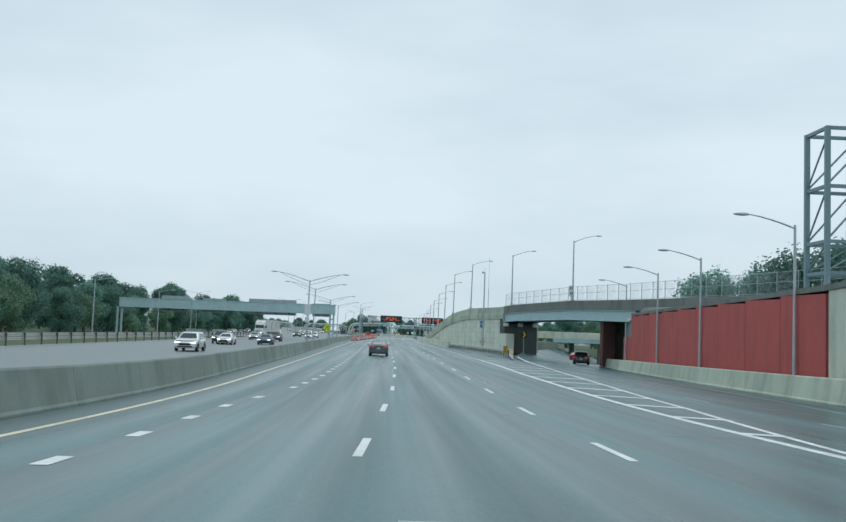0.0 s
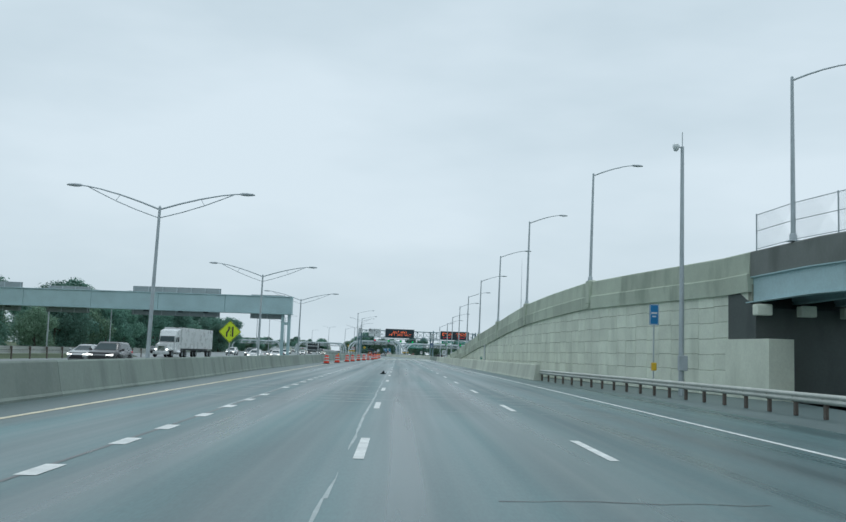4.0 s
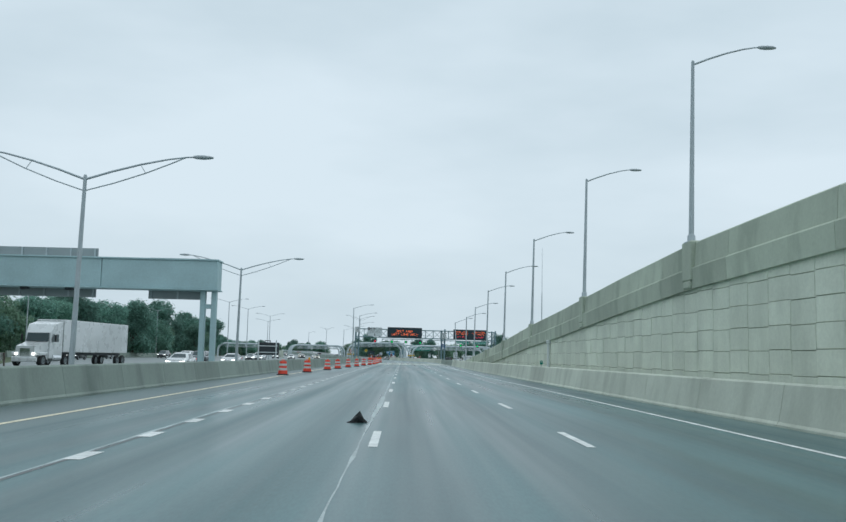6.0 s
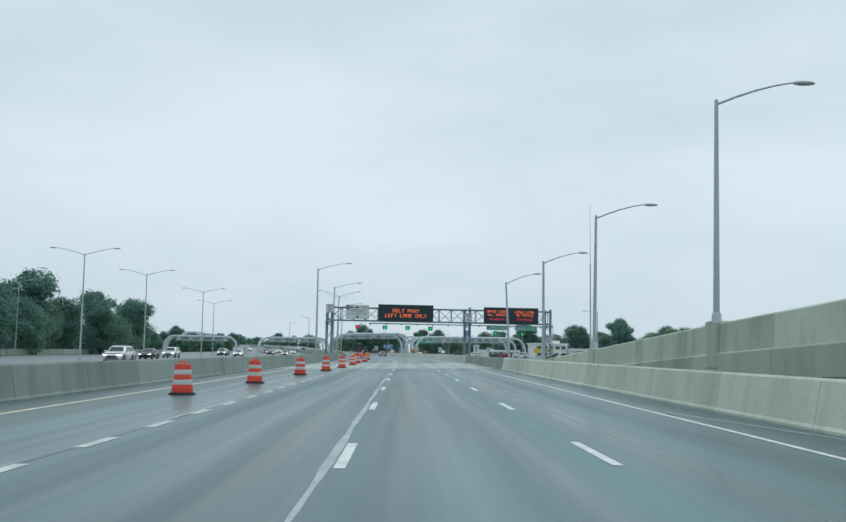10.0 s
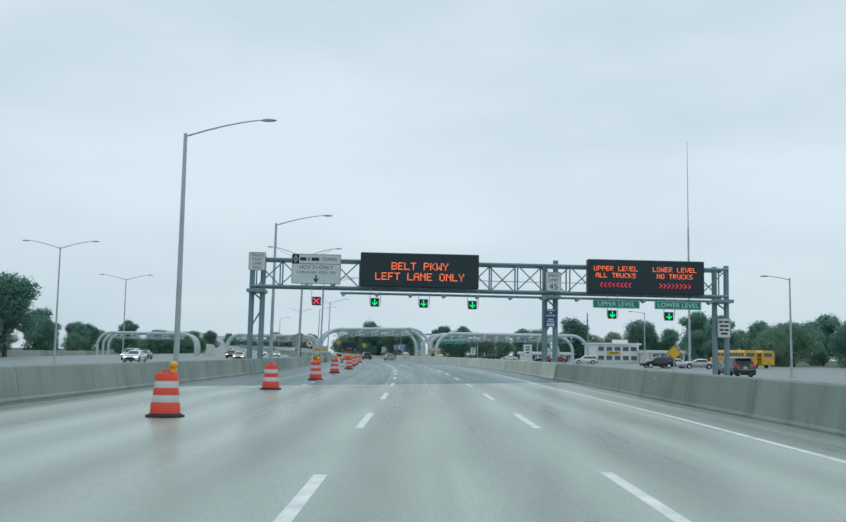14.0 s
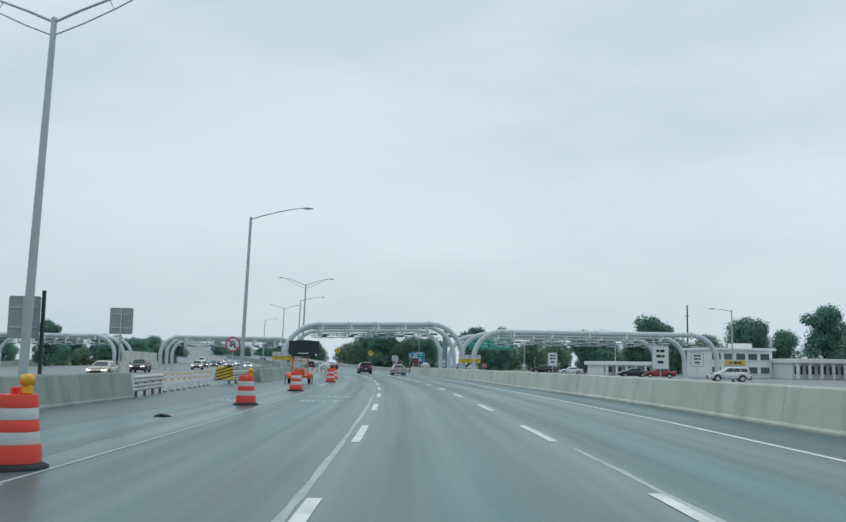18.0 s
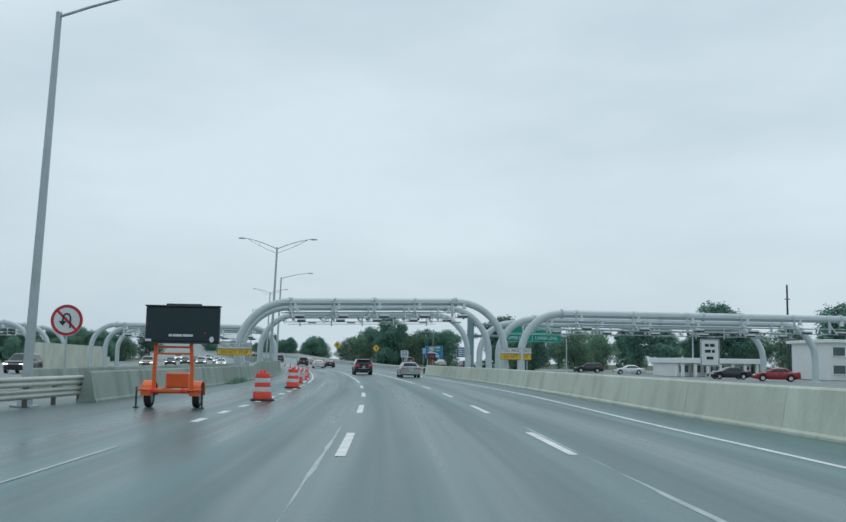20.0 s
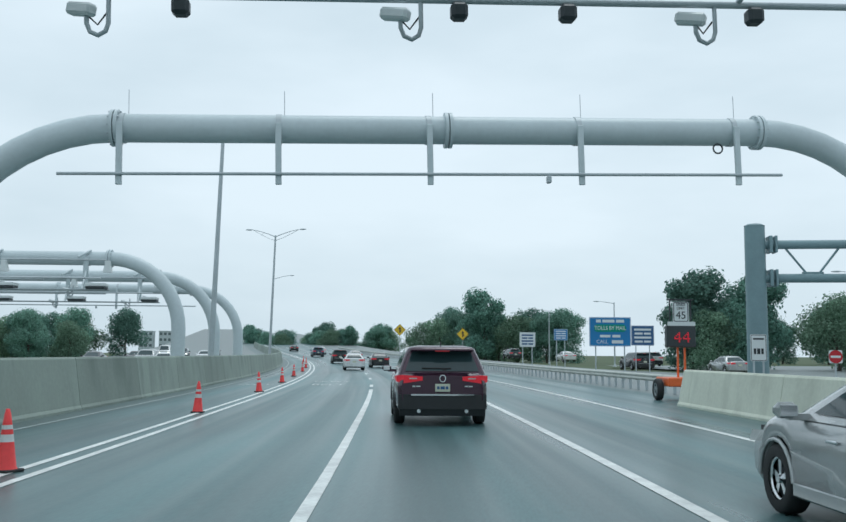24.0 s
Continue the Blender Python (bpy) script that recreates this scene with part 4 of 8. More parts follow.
# fence on the bridge parapet
fence = thing("bridge_fence", "tall chain-link fence on the bridge parapet", "fence", kind="structure")
post_me = Build().rod((0, 0, 0), (0, 0, 1.75), 0.035, n=8).mesh("post", GALV)
rail_b = Build()
mesh_b = Build()
fys = steps(4, 144, 2.9)
for i, y in enumerate(fys):
    p = wall_at(y, 0.15, wall_top(y) - 0.02)
    part("post", post_me, None, fence, m=pose(*p))
    if i:
        q = wall_at(fys[i - 1], 0.15, wall_top(fys[i - 1]) - 0.02)
        for h in (0.12, 1.7, 0.95):
            rail_b.rod((q[0], q[1], q[2] + h), (p[0], p[1], p[2] + h), 0.018, n=6)
        if y > 75:
            for j in range(24):
                for sg in (0, 1):
                    a, c = j / 24, j / 24 + 0.5
                    lo = [q[k] + (p[k] - q[k]) * a for k in range(3)]
                    hi = [q[k] + (p[k] - q[k]) * min(c, 1) for k in range(3)]
                    z0, z1 = (0.12, 0.12 + 1.58 * (min(c, 1) - a) / 0.5)
                    A = (lo[0], lo[1], lo[2] + (z0 if sg else 1.7))
                    B_ = (hi[0], hi[1], hi[2] + (z1 if sg else 1.82 - z1))
                    mesh_b.add([A, B_, (B_[0], B_[1], B_[2] + 0.012), (A[0], A[1], A[2] + 0.012)], [(0, 1, 2, 3)])
part("rails", rail_b, GALV, fence)
part("wire_mesh", mesh_b, GALV, fence, "thin diagonal wire mesh", kind="stuff")

# red wall along the exit ramp
red = thing("red_wall", "tall faded red painted wall beside the exit ramp", "wall", kind="structure")


def red_pt(y, dx, z):
    return (ramp_wall_x(y) + 0.62 + dx, y, z + road_z(y))


ry = 48.0
while ry < 101:
    y1 = min(ry + 6.2, 101.5)
    b = Build()
    b.sweep([[red_pt(ry + 0.03, 0, -0.9), red_pt(ry + 0.03, 0, 4.7), red_pt(ry + 0.03, 0.4, 4.7), red_pt(ry + 0.03, 0.4, -0.9)], [red_pt(y1 - 0.03, 0, -0.9), red_pt(y1 - 0.03, 0, 4.85), red_pt(y1 - 0.03, 0.4, 4.85), red_pt(y1 - 0.03, 0.4, -0.9)]])
    part("panel", b, RED_WALL, red)
    ry += 6.2
b = Build()
b.sweep([[red_pt(y, 0, -1.2), red_pt(y, 0, 2.7), red_pt(y, 0.5, 2.7), red_pt(y, 0.5, -1.2)] for y in (101.53, 109.4)])
part("panel", b, RED_WALL, red, "low faded red wall panel")
b = Build()
b.sweep([[red_pt(y, 0.12, 2.7), red_pt(y, 0.12, 4.35), red_pt(y, 1.0, 4.35), red_pt(y, 1.0, 2.7)] for y in (101.53, 108.0)])
part("bridge_seat", b, BARRIER, red, "mossy bare concrete below the girder end")
b = Build()
b.sweep([[red_pt(y, -0.1, 4.36), red_pt(y, -0.1, 4.62), red_pt(y, 1.0, 4.62), red_pt(y, 1.0, 4.36)] for y in (101.53, 106.5)])
part("bearing_shelf", b, PANEL, red)
band = Build()
band.sweep([[red_pt(y, -0.04, 4.84), red_pt(y, -0.04, 5.1), red_pt(y, 1.6, 5.1), red_pt(y, 1.6, 4.84)] for y in (-40, 0, 48, 101.5)])
part("coping", band, DARK_CONC, red, "dark concrete coping")
low = Build()
low.sweep([[red_pt(y, 0.05, 0), red_pt(y, 0.05, 4.84), red_pt(y, 0.5, 4.84), red_pt(y, 0.5, 0)] for y in (-40, 0, 20, 47.8)])
part("plain_wall", low, BARRIER_NEW, red, "unpainted pale concrete wall")
pier = Build()
pier.box((26.45, 128.5, 1.6), (1.7, 1.7, 6.2), ch=0.08)
part("pier", pier, RED_PIER, red, "dull red painted end pier")
rec = Build()
for (xa, ya), (xc, yc) in (((24.5, 109.2), (26.4, 109.8)), ((26.4, 109.8), (31.6, 130.6)), ((31.6, 130.6), (27.1, 129.6))):
    dx, dy = (yc - ya), -(xc - xa)
    k = 0.25 / math.hypot(dx, dy)
    rec.sweep([[(x - dx * k, y - dy * k, -1.7), (x - dx * k, y - dy * k, 4.7), (x + dx * k, y + dy * k, 4.7), (x + dx * k, y + dy * k, -1.7)] for x, y in ((xa, ya), (xc, yc))])
part("recess_wall", rec, BARRIER, red, "grey concrete wall of a recess under the bridge")
# added slab, hidden from the road, that blocks skylight above the recess
part("recess_roof", Build().sweep([[(x0, y, 4.72), (x0, y, 4.95), (x1, y, 4.95), (x1, y, 4.72)] for x0, x1, y in ((22.6, 29.5, 108.2), (25.6, 35.0, 132.5))]), DARK_CONC, red, "unseen slab added to keep skylight out of the recess")
bank = Build()
bank.sweep([[red_pt(y, 0.5, 4.8), (wall_x(y) + 0.2, y, wall_top(y) - 0.8), (wall_x(y) + 0.6, y, wall_top(y) - 0.8), red_pt(y, 0.6, 4.3)] for y in (-40, 0, 20, 40, 60, 80, 101)])
part("bank", bank, DARK_CONC, red, "dark sloping concrete bank")

# what shows under the bridge
under = thing("far_overpass", "second low overpass with a pale green girder behind the bridge", "bridge", kind="structure")
part("girder", Build().box((39.2, 205, 1.75), (12.4, 0.7, 0.8), ch=0.03), GIRDER, under, "pale green steel girder")
part("parapet", Build().box((41.5, 205, 2.9), (27, 0.8, 1.5), ch=0.03), BARRIER_NEW, under)
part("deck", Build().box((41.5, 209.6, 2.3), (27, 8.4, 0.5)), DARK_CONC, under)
part("abutment", Build().box((31.2, 207, -0.9), (5.6, 4.5, 4.4), ch=0.05), BARRIER, under)
for x0, w in ((44.6, 1.2), (38.2, 1.0)):
    part("column", Build().box((x0, 211, -0.9), (w, 1.0, 5.6), ch=0.05), BARRIER, under)
wys = [131.5, 137, 143, 149, 155, 161, 167, 173, 179, 185, 191, 197, 204.5]
for a, c in zip(wys, wys[1:]):
    part("wing_wall", Build().sweep([[(ramp_wall_x(y) + 0.55 + e, y, z - (ramp_fall(y) + 0.1 if z < 0 else 0)) for e, z in ((0, -0.1), (0, 2.95 + (y - 150) * 0.015), (0.45, 2.95 + (y - 150) * 0.015), (0.45, -0.1))] for y in (a + 0.02, c - 0.02)]), BARRIER_NEW, under, "pale concrete side wall")


# ---- lamp posts ----
def cobra_head(b, p, d):
    """A flat street-lamp head at p that points along the level direction d."""
    p, d = Vector(p), Vector(d).normalized()
    s = Vector((-d.y, d.x, 0))
    rings = []
    for t, w, h in ((0, 0.05, 0.05), (0.12, 0.12, 0.075), (0.35, 0.17, 0.085), (0.62, 0.14, 0.06), (0.74, 0.06, 0.03)):
        c = p + d * t
        rings.append([c + s * w * math.cos(a) + Vector((0, 0, h * math.sin(a))) for a in [2 * math.pi * k / 10 for k in range(10)]])
    return b.sweep(rings, True)


def lamp_post(name, label, group, at, top, arms, truss=False, r=0.11, mat=None, base=True, lean=0.0):
    """A tapered post with bent arms; arms: (direction in degrees, reach, rise)."""
    mat = mat or GALV
    x, y, z = at
    h = top - z
    root = thing(name, label, "street lamp", group, pose(x - h * math.tan(radians(lean)), y, z, 0, lean))
    pole = part("pole", Build().tube([(0, 0, 0), (0, 0, h * 0.5), (0, 0, h)], [r, r * 0.82, r * 0.6], n=12), mat, root)
    part("pole_cap", Build().lathe([(0.001, 0.08), (r * 0.4, 0.06), (r * 0.65, 0.0)][::-1], 10, (0, 0, h)), mat, pole)
    if base:
        part("base_plate", Build().box((0, 0, 0.03), (r * 4.2, r * 4.2, 0.06), ch=0.01).lathe([(r * 1.5, 0.06), (r * 1.45, 0.3), (r * 1.05, 0.36)], 12), mat, root)
    for deg, reach, rise in arms:
        d = Vector((math.cos(radians(deg)), math.sin(radians(deg)), 0))
        pts = [Vector((0, 0, h - 0.12)) + d * reach * t + Vector((0, 0, rise * (1 - (1 - t) ** 1.45))) for t in (0, 0.25, 0.5, 0.75, 0.92, 1.0)]
        arm = part("arm", Build().tube(pts, [0.045, 0.042, 0.038, 0.034, 0.03, 0.03], n=8), mat, root)
        if truss:
            lo = [Vector((0, 0, h - 0.55)) + (pts[4] - Vector((0, 0, h - 0.55))) * t + Vector((0, 0, -0.1 * math.sin(math.pi * t))) for t in (0, 0.3, 0.6, 0.85, 1.0)]
            part("brace", Build().tube(lo, 0.024, n=6).rod(pts[2], lo[2], 0.014, n=6), mat, arm)
        part("lamp_head", cobra_head(Build(), pts[-1] - d * 0.06, d), LAMP_HEAD, arm, "flat grey lamp head")
    return root


RAMP_LAMP = "tall galvanised lamp post on the ramp parapet, arm over the ramp"
for i, y in enumerate(ramp_lamps):
    x0, y0, _ = wall_at(y, 0.12)
    z0 = wall_top(y) + (0.02 if y > 160 else -0.01)
    lamp_post("street_lamp", RAMP_LAMP, "ramp parapet lamps", (x0, y0, z0), z0 + (7.29, 7.2, 7.48, 7.5, 7.36, 7.25, 7.32, 7.66, 7.35)[i], [(0, 2.75, 0.86)], lean=0 if i < 2 else 0.9)
for y, x, tp, tilt in ((308.1, 9.55, 8.5, 0), (325.7, 8.62, 8.2, -2.8)):
    lamp_post("street_lamp", "galvanised lamp post behind the road barrier", "ramp parapet lamps", (x, y, -0.02), tp, [(0, 2.75, 0.86)], r=0.13, lean=tilt)
for y in (51.6, 70.7, 86.5, 105.0):
    x0 = ramp_wall_x(y) + 0.62
    lamp_post("street_lamp", "slim galvanised lamp post before the red wall", "exit ramp lamps", (x0 - 0.16, y, road_z(y) - ramp_dip(x0, y)), 8.15, [(180, 2.35, 0.6)], r=0.1)
MEDIAN = "twin-arm galvanised lamp post behind the median barrier"
for y, x, top in ((118.9, -11.95, 8.1), (148.3, -13.5, 8.4), (182.8, -13.3, 7.9), (218.5, -13.65, 7.85)):
    lamp_post("street_lamp", MEDIAN, "median lamps", (x, y, 0), top, [(0, 4.0, 1.0), (180, 4.0, 1.0)], truss=True, lean=1.2 if 140 < y < 150 else 0.8)
for x, y, top, arms in ((-12.66, 361.9, 12.4, [(0, 3.9, 0.9)]), (-12.6, 391.2, 11.95, [(0, 3.9, 0.9)]), (-13.7, 418.1, 12.05, [(-8, 3.6, 1.1), (172, 3.6, 1.1)]), (-15.5, 457, 11.95, [(-5, 3.9, 0.9)]), (-20.7, 520.3, 12.45, [(-8, 3.4, 1.0), (172, 3.4, 1.0)]), (-26.85, 556, 12.65, [(-10, 3.9, 0.8)]), (-38.6, 608, 14.3, [(-12, 3.0, 0.8), (168, 3.0, 0.8)]), (-52, 655, 13.5, [(-14, 3, 0.6)])):
    lamp_post("street_lamp", MEDIAN if len(arms) > 1 else "single-arm galvanised lamp post behind the median barrier", "median lamps", (x, y, road_z(y)), top, arms, truss=len(arms) > 1, r=0.15, lean=1.6 if y > 400 else (0.0 if y < 370 else 0.6))
for x, y in ((-38.0, 345), (-38.8, 374), (-39.1, 414), (-46.0, 458), (-62, 300), (-66, 395)):
    lamp_post("street_lamp", "distant twin-arm lamp post beyond the opposite lanes", "outer lamps", (x, y, 0), 12.2, [(0, 3.4, 0.8), (180, 3.4, 0.8)])
for x, y in ((-46, 96), (-48, 60), (-47, 150), (-47, 190), (-49, 230)):
    lamp_post("street_lamp", "slim lamp post along the far roadside", "roadside lamps", (x, y, 0), 8.6, [(0, 2.4, 0.4)])
for x, y, top in ((16, 588, 8.2), (8, 612, 8.2), (0, 634, 8.4), (-8, 660, 8.6), (-20, 700, 9.5), (30, 560, 8.0), (32.5, 500, 8.3), (36, 468, 8.8), (32.9, 400, 8.9)):
    lamp_post("street_lamp", "slim lamp post beside the parallel roadway", "parallel road lamps", (x, y, 0), top, [(180, 2.0, 0.3)])
mast = thing("radio_mast", "very tall slender steel radio mast", "mast", m=pose(50, 491, 0))
part("lower_mast", Build().tube([(0, 0, 0), (0, 0, 26)], [0.24, 0.16], n=10), GALV, mast)
part("upper_whip", Build().tube([(0, 0, 26), (0, 0, 43)], [0.1, 0.04], n=8), GALV, mast)

# pole with a dome camera before the bridge
cctv = thing("camera_pole", "slim steel pole with a dome camera on top", "camera pole", m=pose(11.74, 145, 0))
part("pole", Build().tube([(0, 0, 0), (0, 0, 11.7)], [0.13, 0.08], n=12), GALV, cctv)
part("bracket", Build().rod((0, 0, 11.6), (-0.3, 0, 11.8), 0.03).rod((0, 0, 11.7), (0, 0, 12.4), 0.02), GALV, cctv)
part("dome_camera", Build().lathe([(0.02, -0.24), (0.1, -0.2), (0.15, -0.08), (0.16, 0.06), (0.1, 0.12), (0.02, 0.13)], 14, (-0.3, 0, 11.7)), SIGN_WHITE, cctv, "white dome camera")
part("control_box", Build().box((0, -0.2, 1.5), (0.4, 0.28, 0.7), ch=0.02), GALV, cctv)

# truss tower behind the red wall
tower = thing("sign_tower", "pale green lattice steel tower behind the red wall", "tower")
tx, ty, tz = (22.4, 25.0), (59.4, 62.0), 15.1
for x in tx:
    for y in ty:
        part("leg", Build().box((x, y, (4.6 + tz) / 2), (0.28, 0.28, tz - 4.6), ch=0.02), GANTRY, tower)
for z in (6.6, 8.4, 11.6, tz - 0.1):
    ring = Build()
    for x in tx:
        ring.box((x, sum(ty) / 2, z), (0.16, ty[1] - ty[0] - 0.3, 0.2))
    for y in ty:
        ring.box((sum(tx) / 2, y, z), (tx[1] - tx[0] - 0.3, 0.16, 0.2))
    part("ring_beam", ring, GANTRY, tower)
for z0, z1 in ((6.7, 8.3), (8.5, 11.5), (11.7, 14.5)):
    br = Build()
    for y in ty:
        br.rod((tx[0], y, z0), (tx[1], y, z1), 0.06, n=6)
    for x in tx:
        br.rod((x, ty[0], z1), (x, ty[1], z0), 0.06, n=6)
    part("brace", br, GANTRY, tower)
part("top_beam", Build().box((28.2, 60.7, tz - 1.9), (6.0, 0.35, 0.35), ch=0.02).box((28.2, 60.7, tz - 0.2), (6.0, 0.35, 0.3), ch=0.02), GANTRY, tower)


# ---- signs ----
def rounded(w, h, r=0.06, n=4):
    pts = []
    for cx, cz, a0 in ((w / 2 - r, h / 2 - r, 0), (-w / 2 + r, h / 2 - r, 90), (-w / 2 + r, -h / 2 + r, 180), (w / 2 - r, -h / 2 + r, 270)):
        for k in range(n + 1):
            a = radians(a0 + 90 * k / n)
            pts.append((cx + r * math.cos(a), cz + r * math.sin(a)))
    return pts


def panel_on(root, x, z, w, h, face, border=None, y=0.0, r=0.06, name="sign_panel", label="", turn=0.0):
    """A sheet with rounded corners, its back, and a border line; faces -y."""
    m = Matrix.Translation((x, y, z)) @ Matrix.Rotation(radians(turn), 4, "Y")
    body = part(name, Build().plate(rounded(w, h, r), -0.012, 0.012), face, root, label, m=m)
    part("back_sheet", Build().plate(rounded(w * 0.995, h * 0.995, r), 0.0125, 0.02), SIGN_BACK, body)
    if border:
        o, i = rounded(w - 0.04, h - 0.04, r), rounded(w - 0.04 - 0.05, h - 0.04 - 0.05, r * 0.7)
        n = len(o)
        b = Build()
        b.add([(a, -0.016, c) for a, c in o] + [(a, -0.016, c) for a, c in i], [(k, (k + 1) % n, n + (k + 1) % n, n + k) for k in range(n)])
        part("border", b, border, body)
    return body


def arrow_down(b, x, y, z, s):
    return b.plate([(x - 0.1 * s, z + 0.5 * s), (x + 0.1 * s, z + 0.5 * s), (x + 0.1 * s, z), (x + 0.42 * s, z + 0.12 * s), (x, z - 0.5 * s), (x - 0.42 * s, z + 0.12 * s), (x - 0.1 * s, z)], y - 0.004, y)


def sign_post(root, z1, x=0.0, y=0.06, w=0.07, mat=None):
    return part("post", Build().box((x, y, z1 / 2), (w, w, z1), ch=0.008), mat or GALV, root)


def small_sign(name, label, at, w, h, z, face, border=None, group="", turn=0.0, sheet_turn=0.0, posts=(0.0,), r=0.06):
    """A sign on its post; z: the height of the sheet's centre."""
    root = thing(name, label, "traffic sign", group, pose(at[0], at[1], at[2] if len(at) > 2 else 0, 0, 0, turn))
    for px in posts:
        sign_post(root, z + h * 0.4, px)
    return root, panel_on(root, 0, z, w, h, face, border, turn=sheet_turn, r=r)


# lane-narrows diamond on the median
dia, face = small_sign("warning_sign", "fluorescent yellow diamond road-narrows sign behind the median", (-12.55, 164.2), 1.06, 1.06, 2.6, SIGN_LIME, SIGN_BLACK, sheet_turn=45)
sym = Build()
sym.plate([(0.17, -0.42), (0.29, -0.42), (0.29, 0.42), (0.17, 0.42)], -0.022, -0.013)
sym.plate([(-0.31, -0.42), (-0.19, -0.42), (-0.19, -0.12), (-0.02, 0.16), (-0.02, 0.42), (-0.14, 0.42), (-0.14, 0.2), (-0.31, -0.08)], -0.022, -0.013)
for z in (-0.36, -0.08, 0.2):
    sym.plate([(0.05, z), (0.1, z), (0.1, z + 0.14), (0.05, z + 0.14)], -0.022, -0.013)
part("symbol", sym, SIGN_BLACK, dia, "black narrowing-lane symbol", m=pose(0, 0, 2.6) @ Matrix.Diagonal((0.8, 1, 0.8, 1)))

# regulatory and info signs by the carriageway
for x, y, z, w, h in ((8.2, 472, 2.1, 0.85, 1.2), (17.1, 470, 2.37, 1.45, 2.0), (20.2, 470, 2.22, 1.15, 1.2)):
    root, f = small_sign("regulatory_sign", "white regulatory sign with dark print on a post", (x, y), w, h, z, SIGN_WHITE, SIGN_BLACK, "white roadside signs")
    for k, (dz, ws) in enumerate(((0.27, (0.2, 0.25)), (0.05, (0.3, 0.15)), (-0.2, (0.35,)))):
        bars(f, SIGN_BLACK, 0, -0.016, dz * h, [v * w for v in ws], 0.11 * h, 0.05)
rnd = thing("no_turn_sign", "round no-U-turn sign on a slim post", "traffic sign", m=pose(-18.5, 466, 0, 0, 0, 8))
sign_post(rnd, 3.1)
disc = [(0.62 * math.cos(2 * math.pi * k / 28), 0.62 * math.sin(2 * math.pi * k / 28)) for k in range(28)]
dp = part("sign_panel", Build().plate(disc, -0.012, 0.012), SIGN_WHITE, rnd, m=pose(0, 0, 2.9))
rg = Build()
rg.add([(a * 0.98, -0.016, c * 0.98) for a, c in disc] + [(a * 0.8, -0.016, c * 0.8) for a, c in disc], [(k, (k + 1) % 28, 28 + (k + 1) % 28, 28 + k) for k in range(28)])
rg.add([(-0.4, -0.017, 0.33), (-0.33, -0.017, 0.4), (0.4, -0.017, -0.33), (0.33, -0.017, -0.4)], [(0, 1, 2, 3)])
part("red_ring", rg, SIGN_RED, dp)
us = Build().tube([(0.14, -0.03, -0.3), (0.14, -0.03, 0.12), (0.08, -0.03, 0.24), (-0.04, -0.03, 0.26), (-0.13, -0.03, 0.18), (-0.15, -0.03, -0.05)], 0.035, n=6).plate([(-0.3, -0.03), (0.0, -0.03), (-0.15, -0.22)], -0.03, -0.014)
part("turn_arrow", us, SIGN_BLACK, dp)
for x, y, w, h, z in ((-15.6, 431, 1.0, 1.15, 3.2), (-14.3, 418.6, 0.95, 1.3, 2.75)):
    root = thing("rear_facing_sign", "grey back of a road sign on a post", "traffic sign", "sign backs", pose(x, y, 0, 0, 0, 6))
    sign_post(root, z + h / 2, y=-0.05)
    part("sign_panel", Build().plate(rounded(w, h), -0.01, 0.01), SIGN_BACK, root, m=pose(0, 0, z))
    for e in (0.3, -0.3):
        part("stiffener", Build().box((0, -0.025, z + e), (w * 0.9, 0.03, 0.06)), GALV, root)
dark = thing("marker_post", "tall dark steel post beside the barrier end", "post", m=pose(-13.85, 418.9, 0))
part("post", Build().box((0, 0, 1.8), (0.1, 0.1, 3.6), ch=0.01), DARK_STEEL, dark)

# chevron and hazard markers
chv, f = small_sign("chevron_sign", "black chevron sign with yellow arrow near the abutment", (16.2, 133.9), 0.75, 0.9, 2.6, SIGN_BLACK, None)
part("chevron", Build().plate([(-0.22, 0.36), (0.02, 0.36), (0.27, 0), (0.02, -0.36), (-0.22, -0.36), (0.03, 0)], -0.02, -0.013), SIGN_YELLOW, f)


def striped(name, label, at, w, h, z, stripes=5, flip=1):
    root, f = small_sign(name, label, at, w, h, z, SIGN_YELLOW, r=0.02)
    n = stripes
    b = Build()
    for k in range(n):
        c = -h / 2 + h * (k + 0.5) / n
        t = h / n * 0.25
        s = w * 0.3 * flip
        b.plate([(-w / 2, c - t - s / 2), (w / 2, c - t + s / 2), (w / 2, c + t + s / 2 - 0.01), (-w / 2, c + t - s / 2 - 0.01)], -0.018, -0.013)
    part("stripes", b, SIGN_BLACK, f)
    return root


striped("hazard_marker", "yellow and black striped hazard marker at a barrier end", (-15.65, 451.2), 1.1, 0.8, 0.75, 4)
striped("hazard_marker", "yellow and black striped hazard marker at the gore rail", (11.05, 113.4), 0.45, 0.9, 0.75, 5)
blue, f = small_sign("info_sign", "small blue information sign on the wall side", (12.12, 151), 0.5, 1.1, 4.01, SIGN_BLUE, SIGN_WHITE)
bars(f, SIGN_WHITE, 0, -0.016, 0.08, [0.3], 0.09, 0.02)
bars(f, SIGN_WHITE, 0, -0.016, -0.1, [0.2], 0.07, 0.02)
part("yellow_box", Build().box((0, 0, 1.27), (0.26, 0.2, 0.42), ch=0.03), SIGN_YELLOW, blue, "yellow roadside box")
noturn, f = small_sign("no_turn_sign", "small white no-turn sign on the bridge lamp", (wall_at(119.7, -0.12)[0], wall_at(119.7, 0)[1] - 0.25, wall_top(119.7) + 0.2), 0.55, 1.3, 0.95, SIGN_WHITE, SIGN_BLACK)
